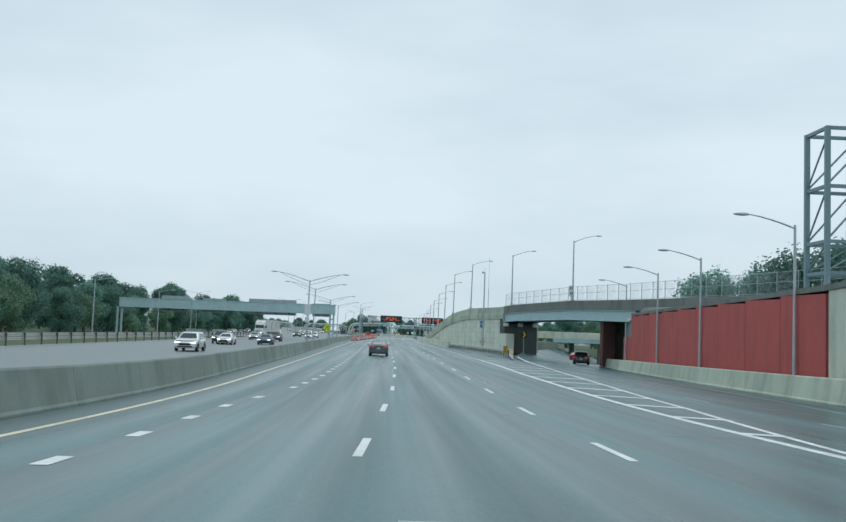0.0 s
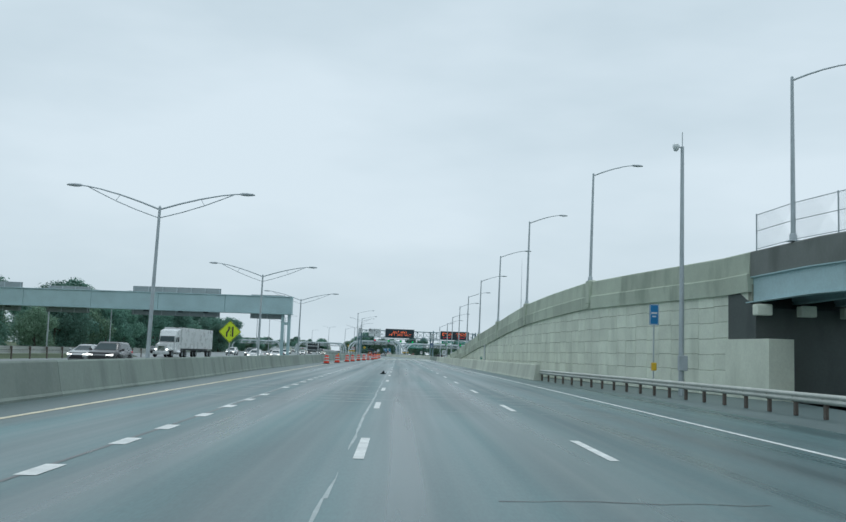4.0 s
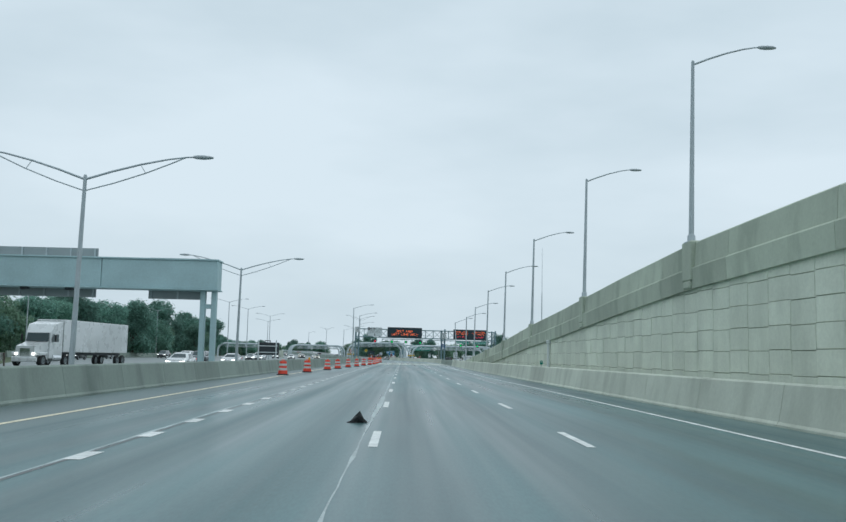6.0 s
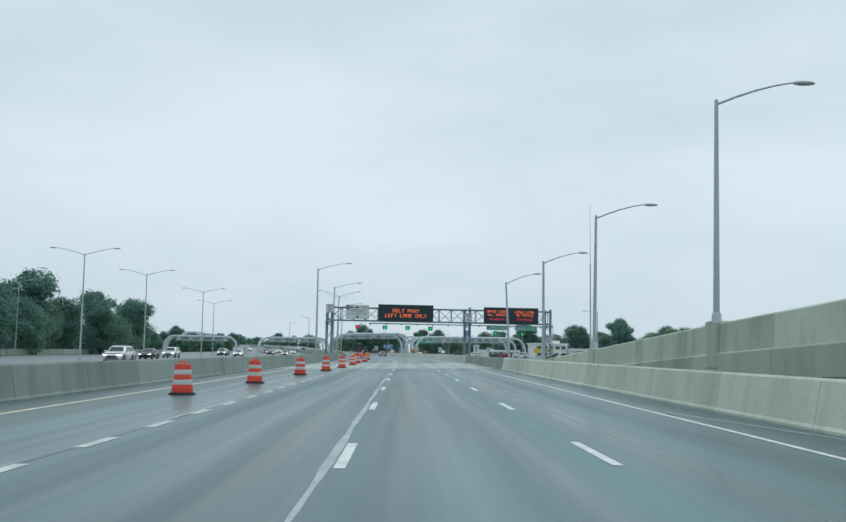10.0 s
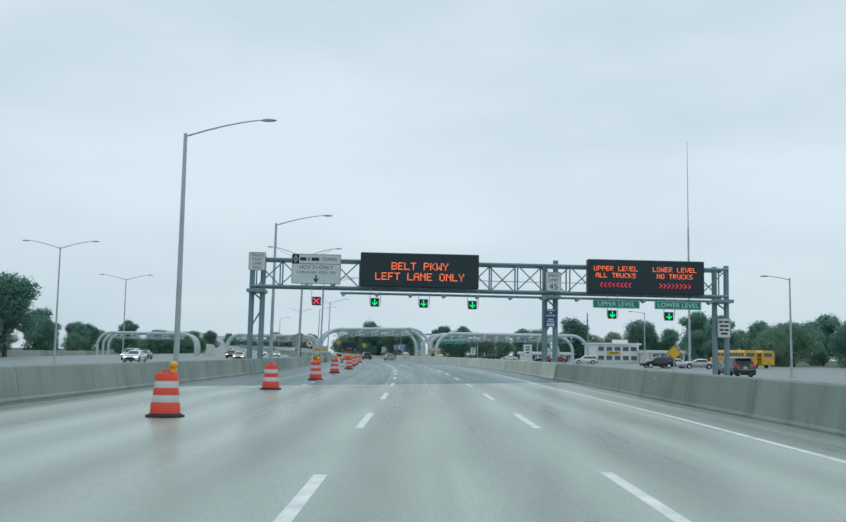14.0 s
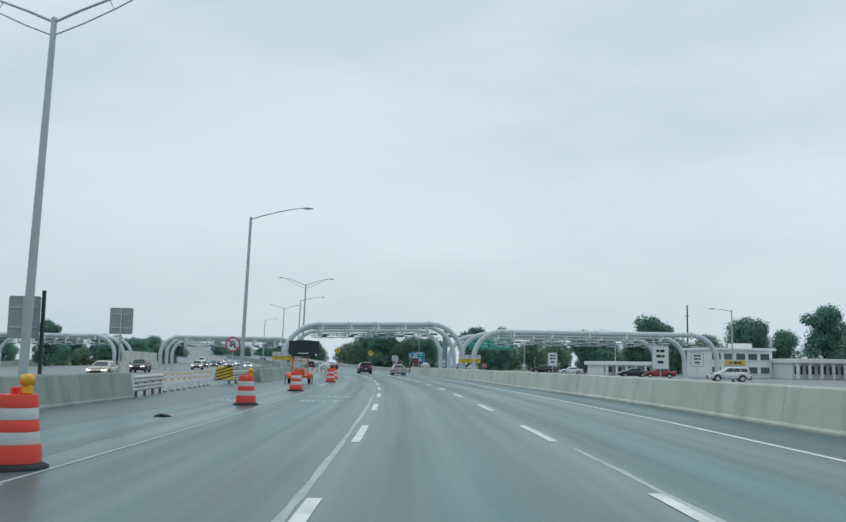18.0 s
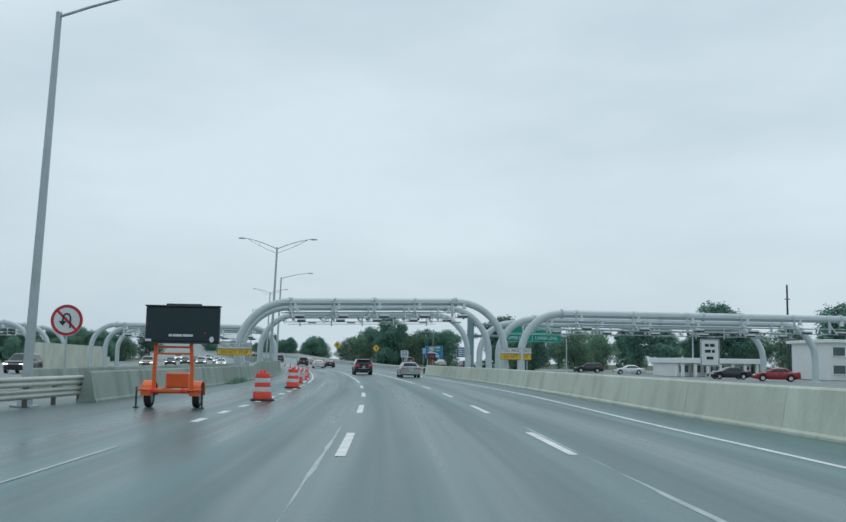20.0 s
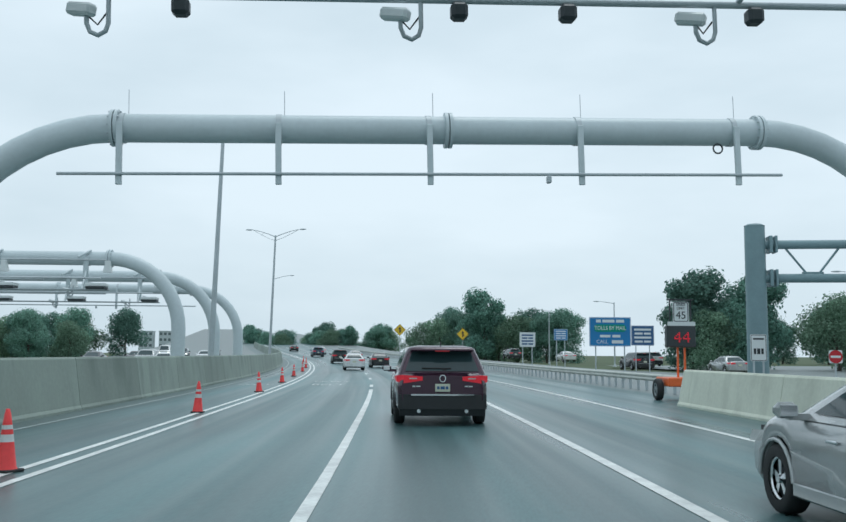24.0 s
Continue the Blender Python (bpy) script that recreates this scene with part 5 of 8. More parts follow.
for z in (0.32, -0.3):
    bars(f, SIGN_BLACK, 0, -0.016, z, [0.3], 0.26, 0.02)
    bars(f, SIGN_WHITE, 0, -0.02, z, [0.16], 0.12, 0.02)
mile, f = small_sign("marker_sign", "tiny green marker plate on the wall", (wall_at(219, -0.42)[0], 219, 0.95), 0.22, 0.3, 0.35, SIGN_GREEN)
bars(f, SIGN_WHITE, 0, -0.016, 0.05, [0.1], 0.08, 0.02)

fr = thing("post_frame", "white post frame holding a dark equipment board behind the median", "sign frame", m=pose(-12.78, 227.6, 0))
for x in (-0.74, 0.74):
    part("post", Build().box((x, 0, 1.32), (0.1, 0.1, 2.66), ch=0.01), SIGN_WHITE, fr)
for z in (2.15, 1.62):
    part("rail", Build().box((0.02, -0.08, z), (1.75, 0.05, 0.07), ch=0.01), SIGN_WHITE, fr)
board = part("equipment_board", Build().box((0.1, 0.13, 1.93), (1.75, 0.14, 1.05), ch=0.04), DARK_STEEL, fr, "dark equipment board")
part("lifting_handle", Build().tube([(-0.25, 0.13, 2.44), (-0.22, 0.13, 2.6), (0.22, 0.13, 2.6), (0.25, 0.13, 2.44)], 0.04, n=8), DARK_STEEL, board)

# ---- green gantry over the opposite lanes ----
gan = thing("sign_gantry", "pale green box-beam gantry over the opposite lanes", "gantry")
gx0, gx1, gy = -60.7, -13.95, 212.0
nseg = 6
for k in range(nseg):
    a, c = gx0 + (gx1 - gx0) * k / nseg, gx0 + (gx1 - gx0) * (k + 1) / nseg
    part("beam_section", Build().box(((a + c) / 2, gy, 6.7), (c - a - 0.03, 1.5, 1.9), ch=0.03), GIRDER, gan)
for z in (7.7, 5.7):
    part("flange_plate", Build().box(((gx0 + gx1) / 2, gy, z), (gx1 - gx0 + 0.1, 1.72, 0.1), ch=0.01), GIRDER, gan)
for x in (-15.0, -14.25, -60.2, -61.1):
    part("post", Build().box((x, gy, 2.85), (0.34, 0.5, 5.7), ch=0.03), GIRDER, gan)
part("cross_tie", Build().box((-14.62, gy, 4.6), (0.6, 0.3, 0.3)), GIRDER, gan)
for x0, x1, zt in ((-33, -22.6, 8.5), (-19.0, -15.0, 7.95), (-43, -38, 8.2), (-52, -46, 8.5)):
    sb = part("sign_back", Build().box(((x0 + x1) / 2, gy + 1.05, (zt + 5.1) / 2), (x1 - x0, 0.08, zt - 5.1), ch=0.01), SIGN_BACK, gan, "grey back of a large road sign")
    n = int((x1 - x0) / 1.6)
    for k in range(n + 1):
        part("stiffener", Build().box((x0 + 0.2 + (x1 - x0 - 0.4) * k / n, gy + 0.96, (zt + 5.1) / 2), (0.1, 0.1, zt - 5.15)), GALV, sb)
for x in (-31, -27, -24, -50, -47):
    part("sign_light", Build().box((x, gy - 0.2, 5.56), (0.5, 0.5, 0.16), ch=0.03), DARK_STEEL, gan)

# ---- main gantry ----
GY = 384.15
# turned about square to the bend; tipped right to fit the camera's view
SKEW = Matrix.Translation((0, GY, 0)) @ Matrix.Rotation(radians(1.5), 4, "Z") @ Matrix.Rotation(radians(0.3), 4, "Y") @ Matrix.Translation((0, -GY, 0))
mg = thing("main_gantry", "grey-green tubular truss gantry spanning both roadways", "gantry", m=SKEW)
chords = [(GY - 0.05, 8.25), (GY - 0.05, 6.25), (GY + 1.45, 8.25), (GY + 1.45, 6.25)]
for y, z in chords:
    part("chord", Build().rod((-13.2, y, z), (22.2, y, z), 0.11, n=12), GANTRY, mg)
bays = 18
xs = [-13.0 + 35 * k / bays for k in range(bays + 1)]
for k, x in enumerate(xs):
    fr = Build()
    fr.rod((x, GY - 0.05, 6.25), (x, GY - 0.05, 8.25), 0.055, n=8).rod((x, GY + 1.45, 6.25), (x, GY + 1.45, 8.25), 0.055, n=8)
    fr.rod((x, GY, 8.25), (x, GY + 1.4, 8.25), 0.045, n=8).rod((x, GY, 6.25), (x, GY + 1.4, 6.25), 0.045, n=8)
    part("frame_bar", fr, GANTRY, mg)
    if k < bays:
        x1 = xs[k + 1]
        lo, hi = (6.3, 8.2) if k % 2 else (8.2, 6.3)
        part("diagonal", Build().rod((x, GY - 0.05, lo), (x1, GY - 0.05, hi), 0.045, n=8).rod((x, GY + 1.45, hi), (x1, GY + 1.45, lo), 0.045, n=8).rod((x, GY, 8.27), (x1, GY + 1.4, 8.27), 0.035, n=6), GANTRY, mg)
for x, top in ((-13.2, 8.5), (-12.4, 8.5), (8.6, 8.4), (9.4, 8.7), (21.4, 8.5), (22.3, 8.6)):
    p = part("post", Build().rod((x, GY + 0.7, 0), (x, GY + 0.7, top), 0.2, n=14), GANTRY, mg)
    part("base_flange", Build().lathe([(0.42, 0), (0.42, 0.06), (0.22, 0.08)], 14, (x, GY + 0.7, 0)), GANTRY, p)
for a, c in ((-13.2, -12.4), (8.6, 9.4), (21.4, 22.3)):
    part("post_brace", Build().rod((a, GY + 0.7, 3.2), (c, GY + 0.7, 4.6), 0.06, n=8).rod((a, GY + 0.7, 5.9), (c, GY + 0.7, 5.2), 0.06, n=8).box(((a + c) / 2, GY + 0.7, 5.9), (c - a + 0.5, 1.9, 0.25), ch=0.03), GANTRY, mg)
part("walkway_rail", Build().rod((-6.5, GY - 0.75, 5.85), (21.0, GY - 0.75, 5.85), 0.05, n=8).rod((-6.5, GY - 0.35, 5.8), (21.0, GY - 0.35, 5.8), 0.05, n=8).rod((-6.5, GY + 0.1, 7.0), (21.0, GY + 0.1, 7.0), 0.025, n=6), GANTRY, mg)
gus = Build().plate([(-0.2, 0), (0.25, 0), (0.25, -0.1), (0.0, -0.28)], -0.5, 0.1).mesh("gusset", GANTRY)
for k in range(12):
    part("gusset", gus, None, mg, m=pose(-6.4 + 2.45 * k, GY - 0.35, 5.85))


def dot_text(text, px, mat, parent, x, y, z, gap=1):
    """Dot-matrix lettering for a lamp display, from a five by seven font."""
    font = {"A": "0E11111F111111", "B": "1E11111E11111E", "C": "0E11101010110E", "E": "1F10101E10101F", "F": "1F10101E101010", "I": "0E04040404040E", "K": "11121418141211", "L": "1010101010101F", "N": "11191513111111", "O": "0E11111111110E", "P": "1E11111E101010", "R": "1E11111E141211", "S": "0F10100E01011E", "T": "1F040404040404", "U": "1111111111110E", "V": "11111111110A04", "W": "11111115151B11", "Y": "11110A04040404", "<": "02040810080402", ">": "08040201020408", "4": "02060A121F0202", " ": "00000000000000"}
    n = len(text) * (5 + gap) - gap
    for i, ch in enumerate(text):
        if ch == " ":
            continue
        b = Build()
        code = font[ch]
        for r in range(7):
            v = int(code[2 * r:2 * r + 2], 16)
            for c in range(5):
                if v >> (4 - c) & 1:
                    b.box((x + (i * (5 + gap) + c - n / 2 + 0.5) * px, y, z + (3 - r) * px), (px * 0.78, 0.02, px * 0.78))
        part("led_letter", b, mat, parent)


def display(label, x0, x1, z0, z1, y):
    root = thing("message_sign", label, "message sign", "overhead message signs", SKEW)
    cx, cz, w, h = (x0 + x1) / 2, (z0 + z1) / 2, x1 - x0, z1 - z0
    part("housing", Build().box((cx, y + 0.35, cz), (w, 0.7, h), ch=0.04), DARK_STEEL, root)
    part("display_face", Build().box((cx, y - 0.012, cz), (w - 0.12, 0.02, h - 0.12)), BLACK_FACE, root, "flat black display face")
    for x in (x0 + 0.8, (x0 + x1) / 2, x1 - 0.8):
        part("hanger", Build().box((x, y + 0.55, z0 - 0.08), (0.12, 0.5, 0.16)), GANTRY, root)
    return root


vms = display("large black message sign with orange lettering on the gantry", -5.15, 3.5, 6.33, 8.82, GY - 0.95)
dot_text("BELT PKWY", 0.078, LED_ORANGE, vms, -0.82, GY - 0.98, 7.86)
dot_text("LEFT LANE ONLY", 0.078, LED_ORANGE, vms, -0.82, GY - 0.98, 7.1)
vms = display("large black message sign naming upper and lower level", 11.5, 20.1, 6.25, 8.72, GY - 0.95)
for cx, l1, l2, l3 in ((13.55, "UPPER LEVEL", "ALL TRUCKS", "<<<<<<<<"), (17.9, "LOWER LEVEL", "NO TRUCKS", ">>>>>>>>")):
    dot_text(l1, 0.05, LED_ORANGE, vms, cx, GY - 0.98, 8.05)
    dot_text(l2, 0.05, LED_ORANGE, vms, cx, GY - 0.98, 7.55)
    dot_text(l3, 0.05, LED_RED, vms, cx, GY - 0.98, 6.85)


def gantry_sign(name, label, x0, x1, z0, z1, face, border, y=GY - 0.35):
    root = thing(name, label, "traffic sign", "gantry signs", SKEW @ pose((x0 + x1) / 2, y, (z0 + z1) / 2))
    f = panel_on(root, 0, 0, x1 - x0, z1 - z0, face, border, r=0.09)
    part("bracket", Build().box((-(x1 - x0) * 0.3, 0.12, 0), (0.07, 0.2, (z1 - z0) * 0.96)).box(((x1 - x0) * 0.3, 0.12, 0), (0.07, 0.2, (z1 - z0) * 0.96)), GALV, root)
    return root, f


hov, f = gantry_sign("lane_sign", "large white carpool lane sign with black lettering", -10.2, -6.6, 6.45, 8.65, SIGN_WHITE, SIGN_BLACK)
part("diamond_box", Build().box((-1.52, -0.016, 0.72), (0.5, 0.008, 0.66)), SIGN_BLACK, f)
dm = Build()
for s, yy in ((1, -0.024),):
    o = [(0, 0.28), (0.15, 0), (0, -0.28), (-0.15, 0)]
    i = [(0, 0.17), (0.09, 0), (0, -0.17), (-0.09, 0)]
    dm.add([(a - 1.52, yy, c + 0.72) for a, c in o + i], [(k, (k + 1) % 4, 4 + (k + 1) % 4, 4 + k) for k in range(4)])
part("diamond", dm, SIGN_WHITE, f)
part("divider", Build().box((0, -0.015, 0.38), (3.5, 0.006, 0.035)), SIGN_BLACK, f)
bars(f, SIGN_BLACK, -0.5, -0.015, 0.72, [0.45, 0.1, 0.55], 0.24, 0.14)
words("TUNNEL", 0.36, SIGN_BLACK, f, 0.98, -0.016, 0.72, 0.8)
words("HOV 3+ ONLY", 0.4, SIGN_BLACK, f, 0, -0.016, 0.12, 0.95)
words("6 AM-10 AM   MON - FRI", 0.28, SIGN_BLACK, f, 0, -0.016, -0.26, 0.95)
part("down_arrow", arrow_down(Build(), 0, -0.013, -0.74, 0.56), SIGN_BLACK, f)
trk, f = gantry_sign("truck_sign", "white truck lane rule sign on the gantry end", -13.35, -12.1, 7.35, 8.7, SIGN_WHITE, SIGN_BLACK)
for k, wd in enumerate(("TRUCKS", "RIGHT", "LANE", "ONLY")):
    words(wd, 0.3, SIGN_BLACK, f, 0, -0.016, 0.44 - 0.3 * k, 0.82)
spd, f = gantry_sign("speed_sign", "white speed limit 45 sign on the gantry post", 8.5, 9.65, 6.3, 7.75, SIGN_WHITE, SIGN_BLACK)
words("SPEED", 0.34, SIGN_BLACK, f, 0, -0.016, 0.45, 0.95)
words("LIMIT", 0.34, SIGN_BLACK, f, 0, -0.016, 0.1, 0.95)
words("45", 0.62, SIGN_BLACK, f, 0, -0.016, -0.38, 1.1)
dbs, f = gantry_sign("notice_sign", "dark blue notice sign with pale print on a post", 8.55, 9.45, 3.7, 5.05, SIGN_DBLUE, None, GY + 0.35)
for z, ws in ((0.58, (0.6,)), (0.38, (0.2,)), (0.18, (0.65,)), (-0.1, (0.4,)), (-0.25, (0.55,))):
    bars(f, SIGN_WHITE, 0, -0.016, z, ws, 0.09, 0.06)
bars(f, SIGN_WHITE, 0, -0.016, -0.5, (0.16, 0.16, 0.16), 0.24, 0.04)
for x0, x1, wd in ((11.9, 15.35, "UPPER LEVEL"), (16.45, 19.9, "LOWER LEVEL")):
    gs, f = gantry_sign("level_sign", "green level name sign hung below the message sign", x0, x1, 5.15, 5.75, SIGN_GREEN, SIGN_WHITE, GY - 0.8)
    words(wd, 0.46, SIGN_WHITE, f, 0, -0.016, 0.0, 1.05)
wh, f = gantry_sign("regulatory_sign", "white sign with dark print on the gantry post", 21.5, 22.5, 3.2, 4.65, SIGN_WHITE, SIGN_BLACK, GY + 0.4)
for z, ws in ((0.45, (0.3, 0.4)), (0.15, (0.65,)), (-0.15, (0.3, 0.3)), (-0.42, (0.5,))):
    bars(f, SIGN_BLACK, 0, -0.016, z, ws, 0.14, 0.08)


def lane_signal(x, z, on, y=GY - 0.55):
    word = "red cross" if on == "x" else "green arrow"
    root = thing("lane_signal", f"square lane signal box showing a {word}", "lane signal", "overhead lane signals", SKEW @ pose(x, y, z))
    part("housing", Build().box((0, 0.1, 0), (0.62, 0.22, 0.62), ch=0.02), DARK_STEEL, root)
    part("face", Build().box((0, -0.014, 0), (0.57, 0.012, 0.57)), BLACK_FACE, root)
    b = Build()
    if on == "x":
        for s in (1, -1):
            b.add([(-0.22, -0.024, -0.18 * s), (-0.18, -0.024, -0.22 * s), (0.22, -0.024, 0.18 * s), (0.18, -0.024, 0.22 * s)], [(0, 1, 2, 3)])
        part("red_cross", b, LED_RED, root)
    else:
        b.box((0, -0.024, 0.04), (0.055, 0.006, 0.36))
        for s in (1, -1):
            b.add([(0, -0.027, -0.22), (0.2 * s, -0.027, -0.02), (0.165 * s, -0.027, 0.02), (0, -0.027, -0.145)], [(0, 1, 2, 3)])
        part("green_arrow", b, LED_GREEN, root)
    for s in (-0.36, 0.42):
        part("hanger_bar", Build().box((s, 0.1, (5.8 - z) / 2 + 0.1), (0.045, 0.045, 5.8 - z + 0.5)), GALV, root)
    part("hanger_tie", Build().box((0.36, 0.1, 0.2), (0.14, 0.04, 0.04)).box((0.36, 0.1, -0.25), (0.14, 0.04, 0.04)), GALV, root)
    return root


for x, z, on in ((-8.3, 5.2, "x"), (-4.05, 5.2, "a"), (-0.48, 5.2, "a"), (3.1, 5.16, "a"), (13.4, 4.7, "a"), (17.6, 4.66, "a")):
    lane_signal(x, z, on)

cab = thing("signal_cabinet", "white cabinet boxes strapped to a median lamp post", "cabinet", m=pose(-12.05, 118.7, 0))
part("upper_box", Build().box((0, -0.12, 4.6), (0.7, 0.3, 1.3), ch=0.03), SIGN_WHITE, cab)
part("lower_box", Build().box((0, -0.12, 3.4), (0.5, 0.26, 0.7), ch=0.03), SIGN_WHITE, cab)
part("conduit", Build().rod((0, -0.1, 0.0), (0, -0.1, 3.1), 0.04, n=8), GALV, cab)

for x, y, h in ((43.1, 560, 12.9),):
    root = thing("utility_pole", "distant utility pole above the trees", "utility pole", "distant poles", pose(x, y, 0))
    part("pole", Build().tube([(0, 0, 0), (0, 0, h)], [0.2, 0.12], n=8), DARK_STEEL, root)
    part("crossarm", Build().box((0, 0, h - 2.0), (0.7, 0.12, 0.12)), DARK_STEEL, root)


# ---- toll arches ----
def toll_arch(label, group, m, half, top, drop, kit, hangers, foot=0.0, r=0.33):
    """A tubular arch with rounded shoulders; kit: what hangs from it."""
    root = thing("toll_arch", label, "toll gantry", group, m)
    n = 12
    mid = Build().rod((-half, 0, top), (0.0, 0, top), r, n=24).rod((0.0, 0, top), (half, 0, top), r, n=24)
    part("cross_tube", mid, TUBE, root)
    for x in (-half, 0.0, half):
        fl = Build()
        for k in (-0.05, 0.05):
            fl.rod((x + k - 0.035, 0, top), (x + k + 0.035, 0, top), r + 0.09, n=24)
        part("flange", fl, TUBE, root, "bolted pipe flange")
    bolt = Build()
    for x in (-half, half):
        for k in range(12):
            a = 2 * math.pi * k / 12
            bolt.rod((x - 0.12, (r + 0.05) * math.cos(a), top + (r + 0.05) * math.sin(a)), (x + 0.12, (r + 0.05) * math.cos(a), top + (r + 0.05) * math.sin(a)), 0.018, n=6)
    part("flange_bolts", bolt, GALV, root, kind="stuff")
    for s in (-1, 1):
        pts = [(s * half, 0, top)] + [(s * (half + drop * math.sin(radians(90 * k / n))), 0, top - drop * (1 - math.cos(radians(90 * k / n)))) for k in range(1, n + 1)]
        pts.append((s * (half + drop), 0, foot))
        leg = part("leg", Build().tube(pts, r, n=24), TUBE, root, "bent tubular leg")
        part("foot_flange", Build().lathe([(r + 0.2, 0), (r + 0.2, 0.06), (r + 0.02, 0.1)], 20, (s * (half + drop), 0, foot)), TUBE, leg)
        part("plinth", Build().lathe([(0.75, -0.3), (0.75, 0.0)], 20, (s * (half + drop), 0, foot)), PARAPET, leg)
    for x in hangers:
        zb = top - 1.15
        h = part("hanger", Build().box((x, -r - 0.05, (top + zb) / 2 - 0.05), (0.13 if kit == "thin" else 0.22, 0.08, top - zb + 0.2), ch=0.01), TUBE, root, "flat steel hanger")
        cl = Build()
        cl.rod((x - 0.06, 0, top), (x + 0.06, 0, top), r + 0.02, n=20)
        part("clamp", cl, GALV, h)
        if kit == "thin":
            part("spike", Build().rod((x + 0.12, 0, top + r), (x + 0.12, 0, top + r + 0.55), 0.008, n=5), GALV, h)
        else:
            part("strut", Build().rod((x + 0.02, -r - 0.08, top - 0.55), (x + 0.16, -1.3, top - 1.42), 0.045, n=8), TUBE, h)
            part("pipe_bracket", Build().rod((x - 0.25, -0.65, top + 0.0), (x + 0.15, -r + 0.1, top + 0.32), 0.05, n=6), TUBE, h)
    if kit == "thin":
        part("pipe", Build().rod((-half - 1.1, -r - 0.12, top - 1.08), (half + 0.35, -r - 0.12, top - 1.08), 0.035, n=8), GALV, root)
        part("sensor", Build().box((half * 0.3, -r - 0.14, top - 1.2), (0.1, 0.14, 0.16), ch=0.02), GALV, root)
        part("cable_loop", Build().tube([(half * 0.85 + 0.11 * math.cos(2 * math.pi * k / 12), -r, top - r - 0.14 + 0.11 * math.sin(2 * math.pi * k / 12)) for k in range(13)], 0.02, n=6), DARK_STEEL, root)
        return root
    x0, x1 = hangers[0] - 1.0, hangers[-1] + 0.9
    for dy, dz, rr, a, c in ((-0.62, -0.12, 0.04, x0, x1), (-0.5, -0.95, 0.045, x0 + 0.2, x1 - 2.6), (-1.3, -0.95, 0.04, x0 + 0.5, x1), (-1.0, -1.42, 0.035, x0 + 0.4, x1 + 0.3)):
        part("pipe", Build().rod((a, dy, top + dz), (c, dy, top + dz), rr, n=8), GALV, root)
    horn = [(0.1, 0.0), (0.1, -0.16), (0.18, -0.48), (-0.18, -0.48), (-0.1, -0.16), (-0.1, 0.0)]
    for i, x in enumerate(hangers):
        hx = x + (0.4 if i < len(hangers) - 1 else 1.0)
        u = part("flash_lamp", Build().plate(horn, -0.14, 0.14), SIGN_WHITE, root, "white horn-shaped flash lamp", m=pose(hx, -0.62, top - 0.16))
        part("lamp_bracket", Build().rod((0, 0, -0.02), (0, 0, 0.06), 0.02, n=6).box((0, 0.08, -0.05), (0.24, 0.05, 0.1)), GALV, u)
        u = part("reader_box", Build().box((x + 0.72, -1.15, top - 1.22), (0.8, 0.62, 0.14), ch=0.02), SIGN_WHITE, root, "flat white tag reader with dark underside")
        part("underside", Build().box((x + 0.72, -1.15, top - 1.345), (0.78, 0.6, 0.1), ch=0.02), DARK_STEEL, u)
        part("reader_arm", Build().box((x + 0.4, -1.0, top - 1.12), (0.06, 0.5, 0.06)), GALV, u)
        if kit == "dense":
            part("flat_sensor", Build().box((x + 1.75, -0.95, top - 1.5), (0.75, 0.34, 0.12), ch=0.02), SIGN_BACK, root, "flat grey sensor bar")
            part("cable_box", Build().box((x + 2.5, -0.5, top - 1.05), (0.16, 0.16, 0.24), ch=0.03), DARK_STEEL, root)
        hk = x * 1.03 - 0.35 if kit == "dense" else x - 0.45
        hy, ht = (1.8, top - 0.95) if kit == "dense" else (-0.5, top - 1.2)
        hook = part("camera_hook", Build().tube([(hk, hy, ht), (hk, hy, ht - 0.34), (hk - 0.03, hy, ht - 0.43), (hk - 0.11, hy, ht - 0.48), (hk - 0.2, hy, ht - 0.44), (hk - 0.24, hy, ht - 0.34), (hk - 0.24, hy, ht - 0.26)], 0.028, n=8), GALV, root, "hooked pipe bracket")
        cm = part("camera", Build().box((0, 0, 0), (0.16, 0.36, 0.14), ch=0.03), SIGN_WHITE, hook, "small white camera", m=pose(hk - 0.3, hy, ht - 0.18, 12, 0, 60))
        part("cable", Build().tube([(hk - 0.24, hy, ht - 0.24), (hk - 0.13, hy + 0.05, ht - 0.34), (hk - 0.02, hy + 0.03, ht - 0.2)], 0.012, n=5), DARK_STEEL, hook)
        if kit == "dense":
            part("hook_arm", Build().rod((hk + 0.3, 0.1, top - 0.6), (hk + 0.3, 1.8, ht + 0.03), 0.035, n=8), GALV, hook)
    if kit == "dense":
        part("rear_pipe", Build().rod((x0 + 1.4, 1.8, top - 0.95), (x1 + 0.5, 1.8, top - 0.95), 0.045, n=8), GALV, root)
        for x in (-3.1, 0.1, 1.4, 3.7, 5.2):
            part("cable_box", Build().box((x, 1.8, top - 1.09), (0.2, 0.2, 0.2), ch=0.04), DARK_STEEL, root)
    part("lower_pipe", Build().rod((x0 + 0.3, -1.35, top - 1.42), (x1 + 0.2, -1.35, top - 1.42), 0.02, n=6), GALV, root)
    return root


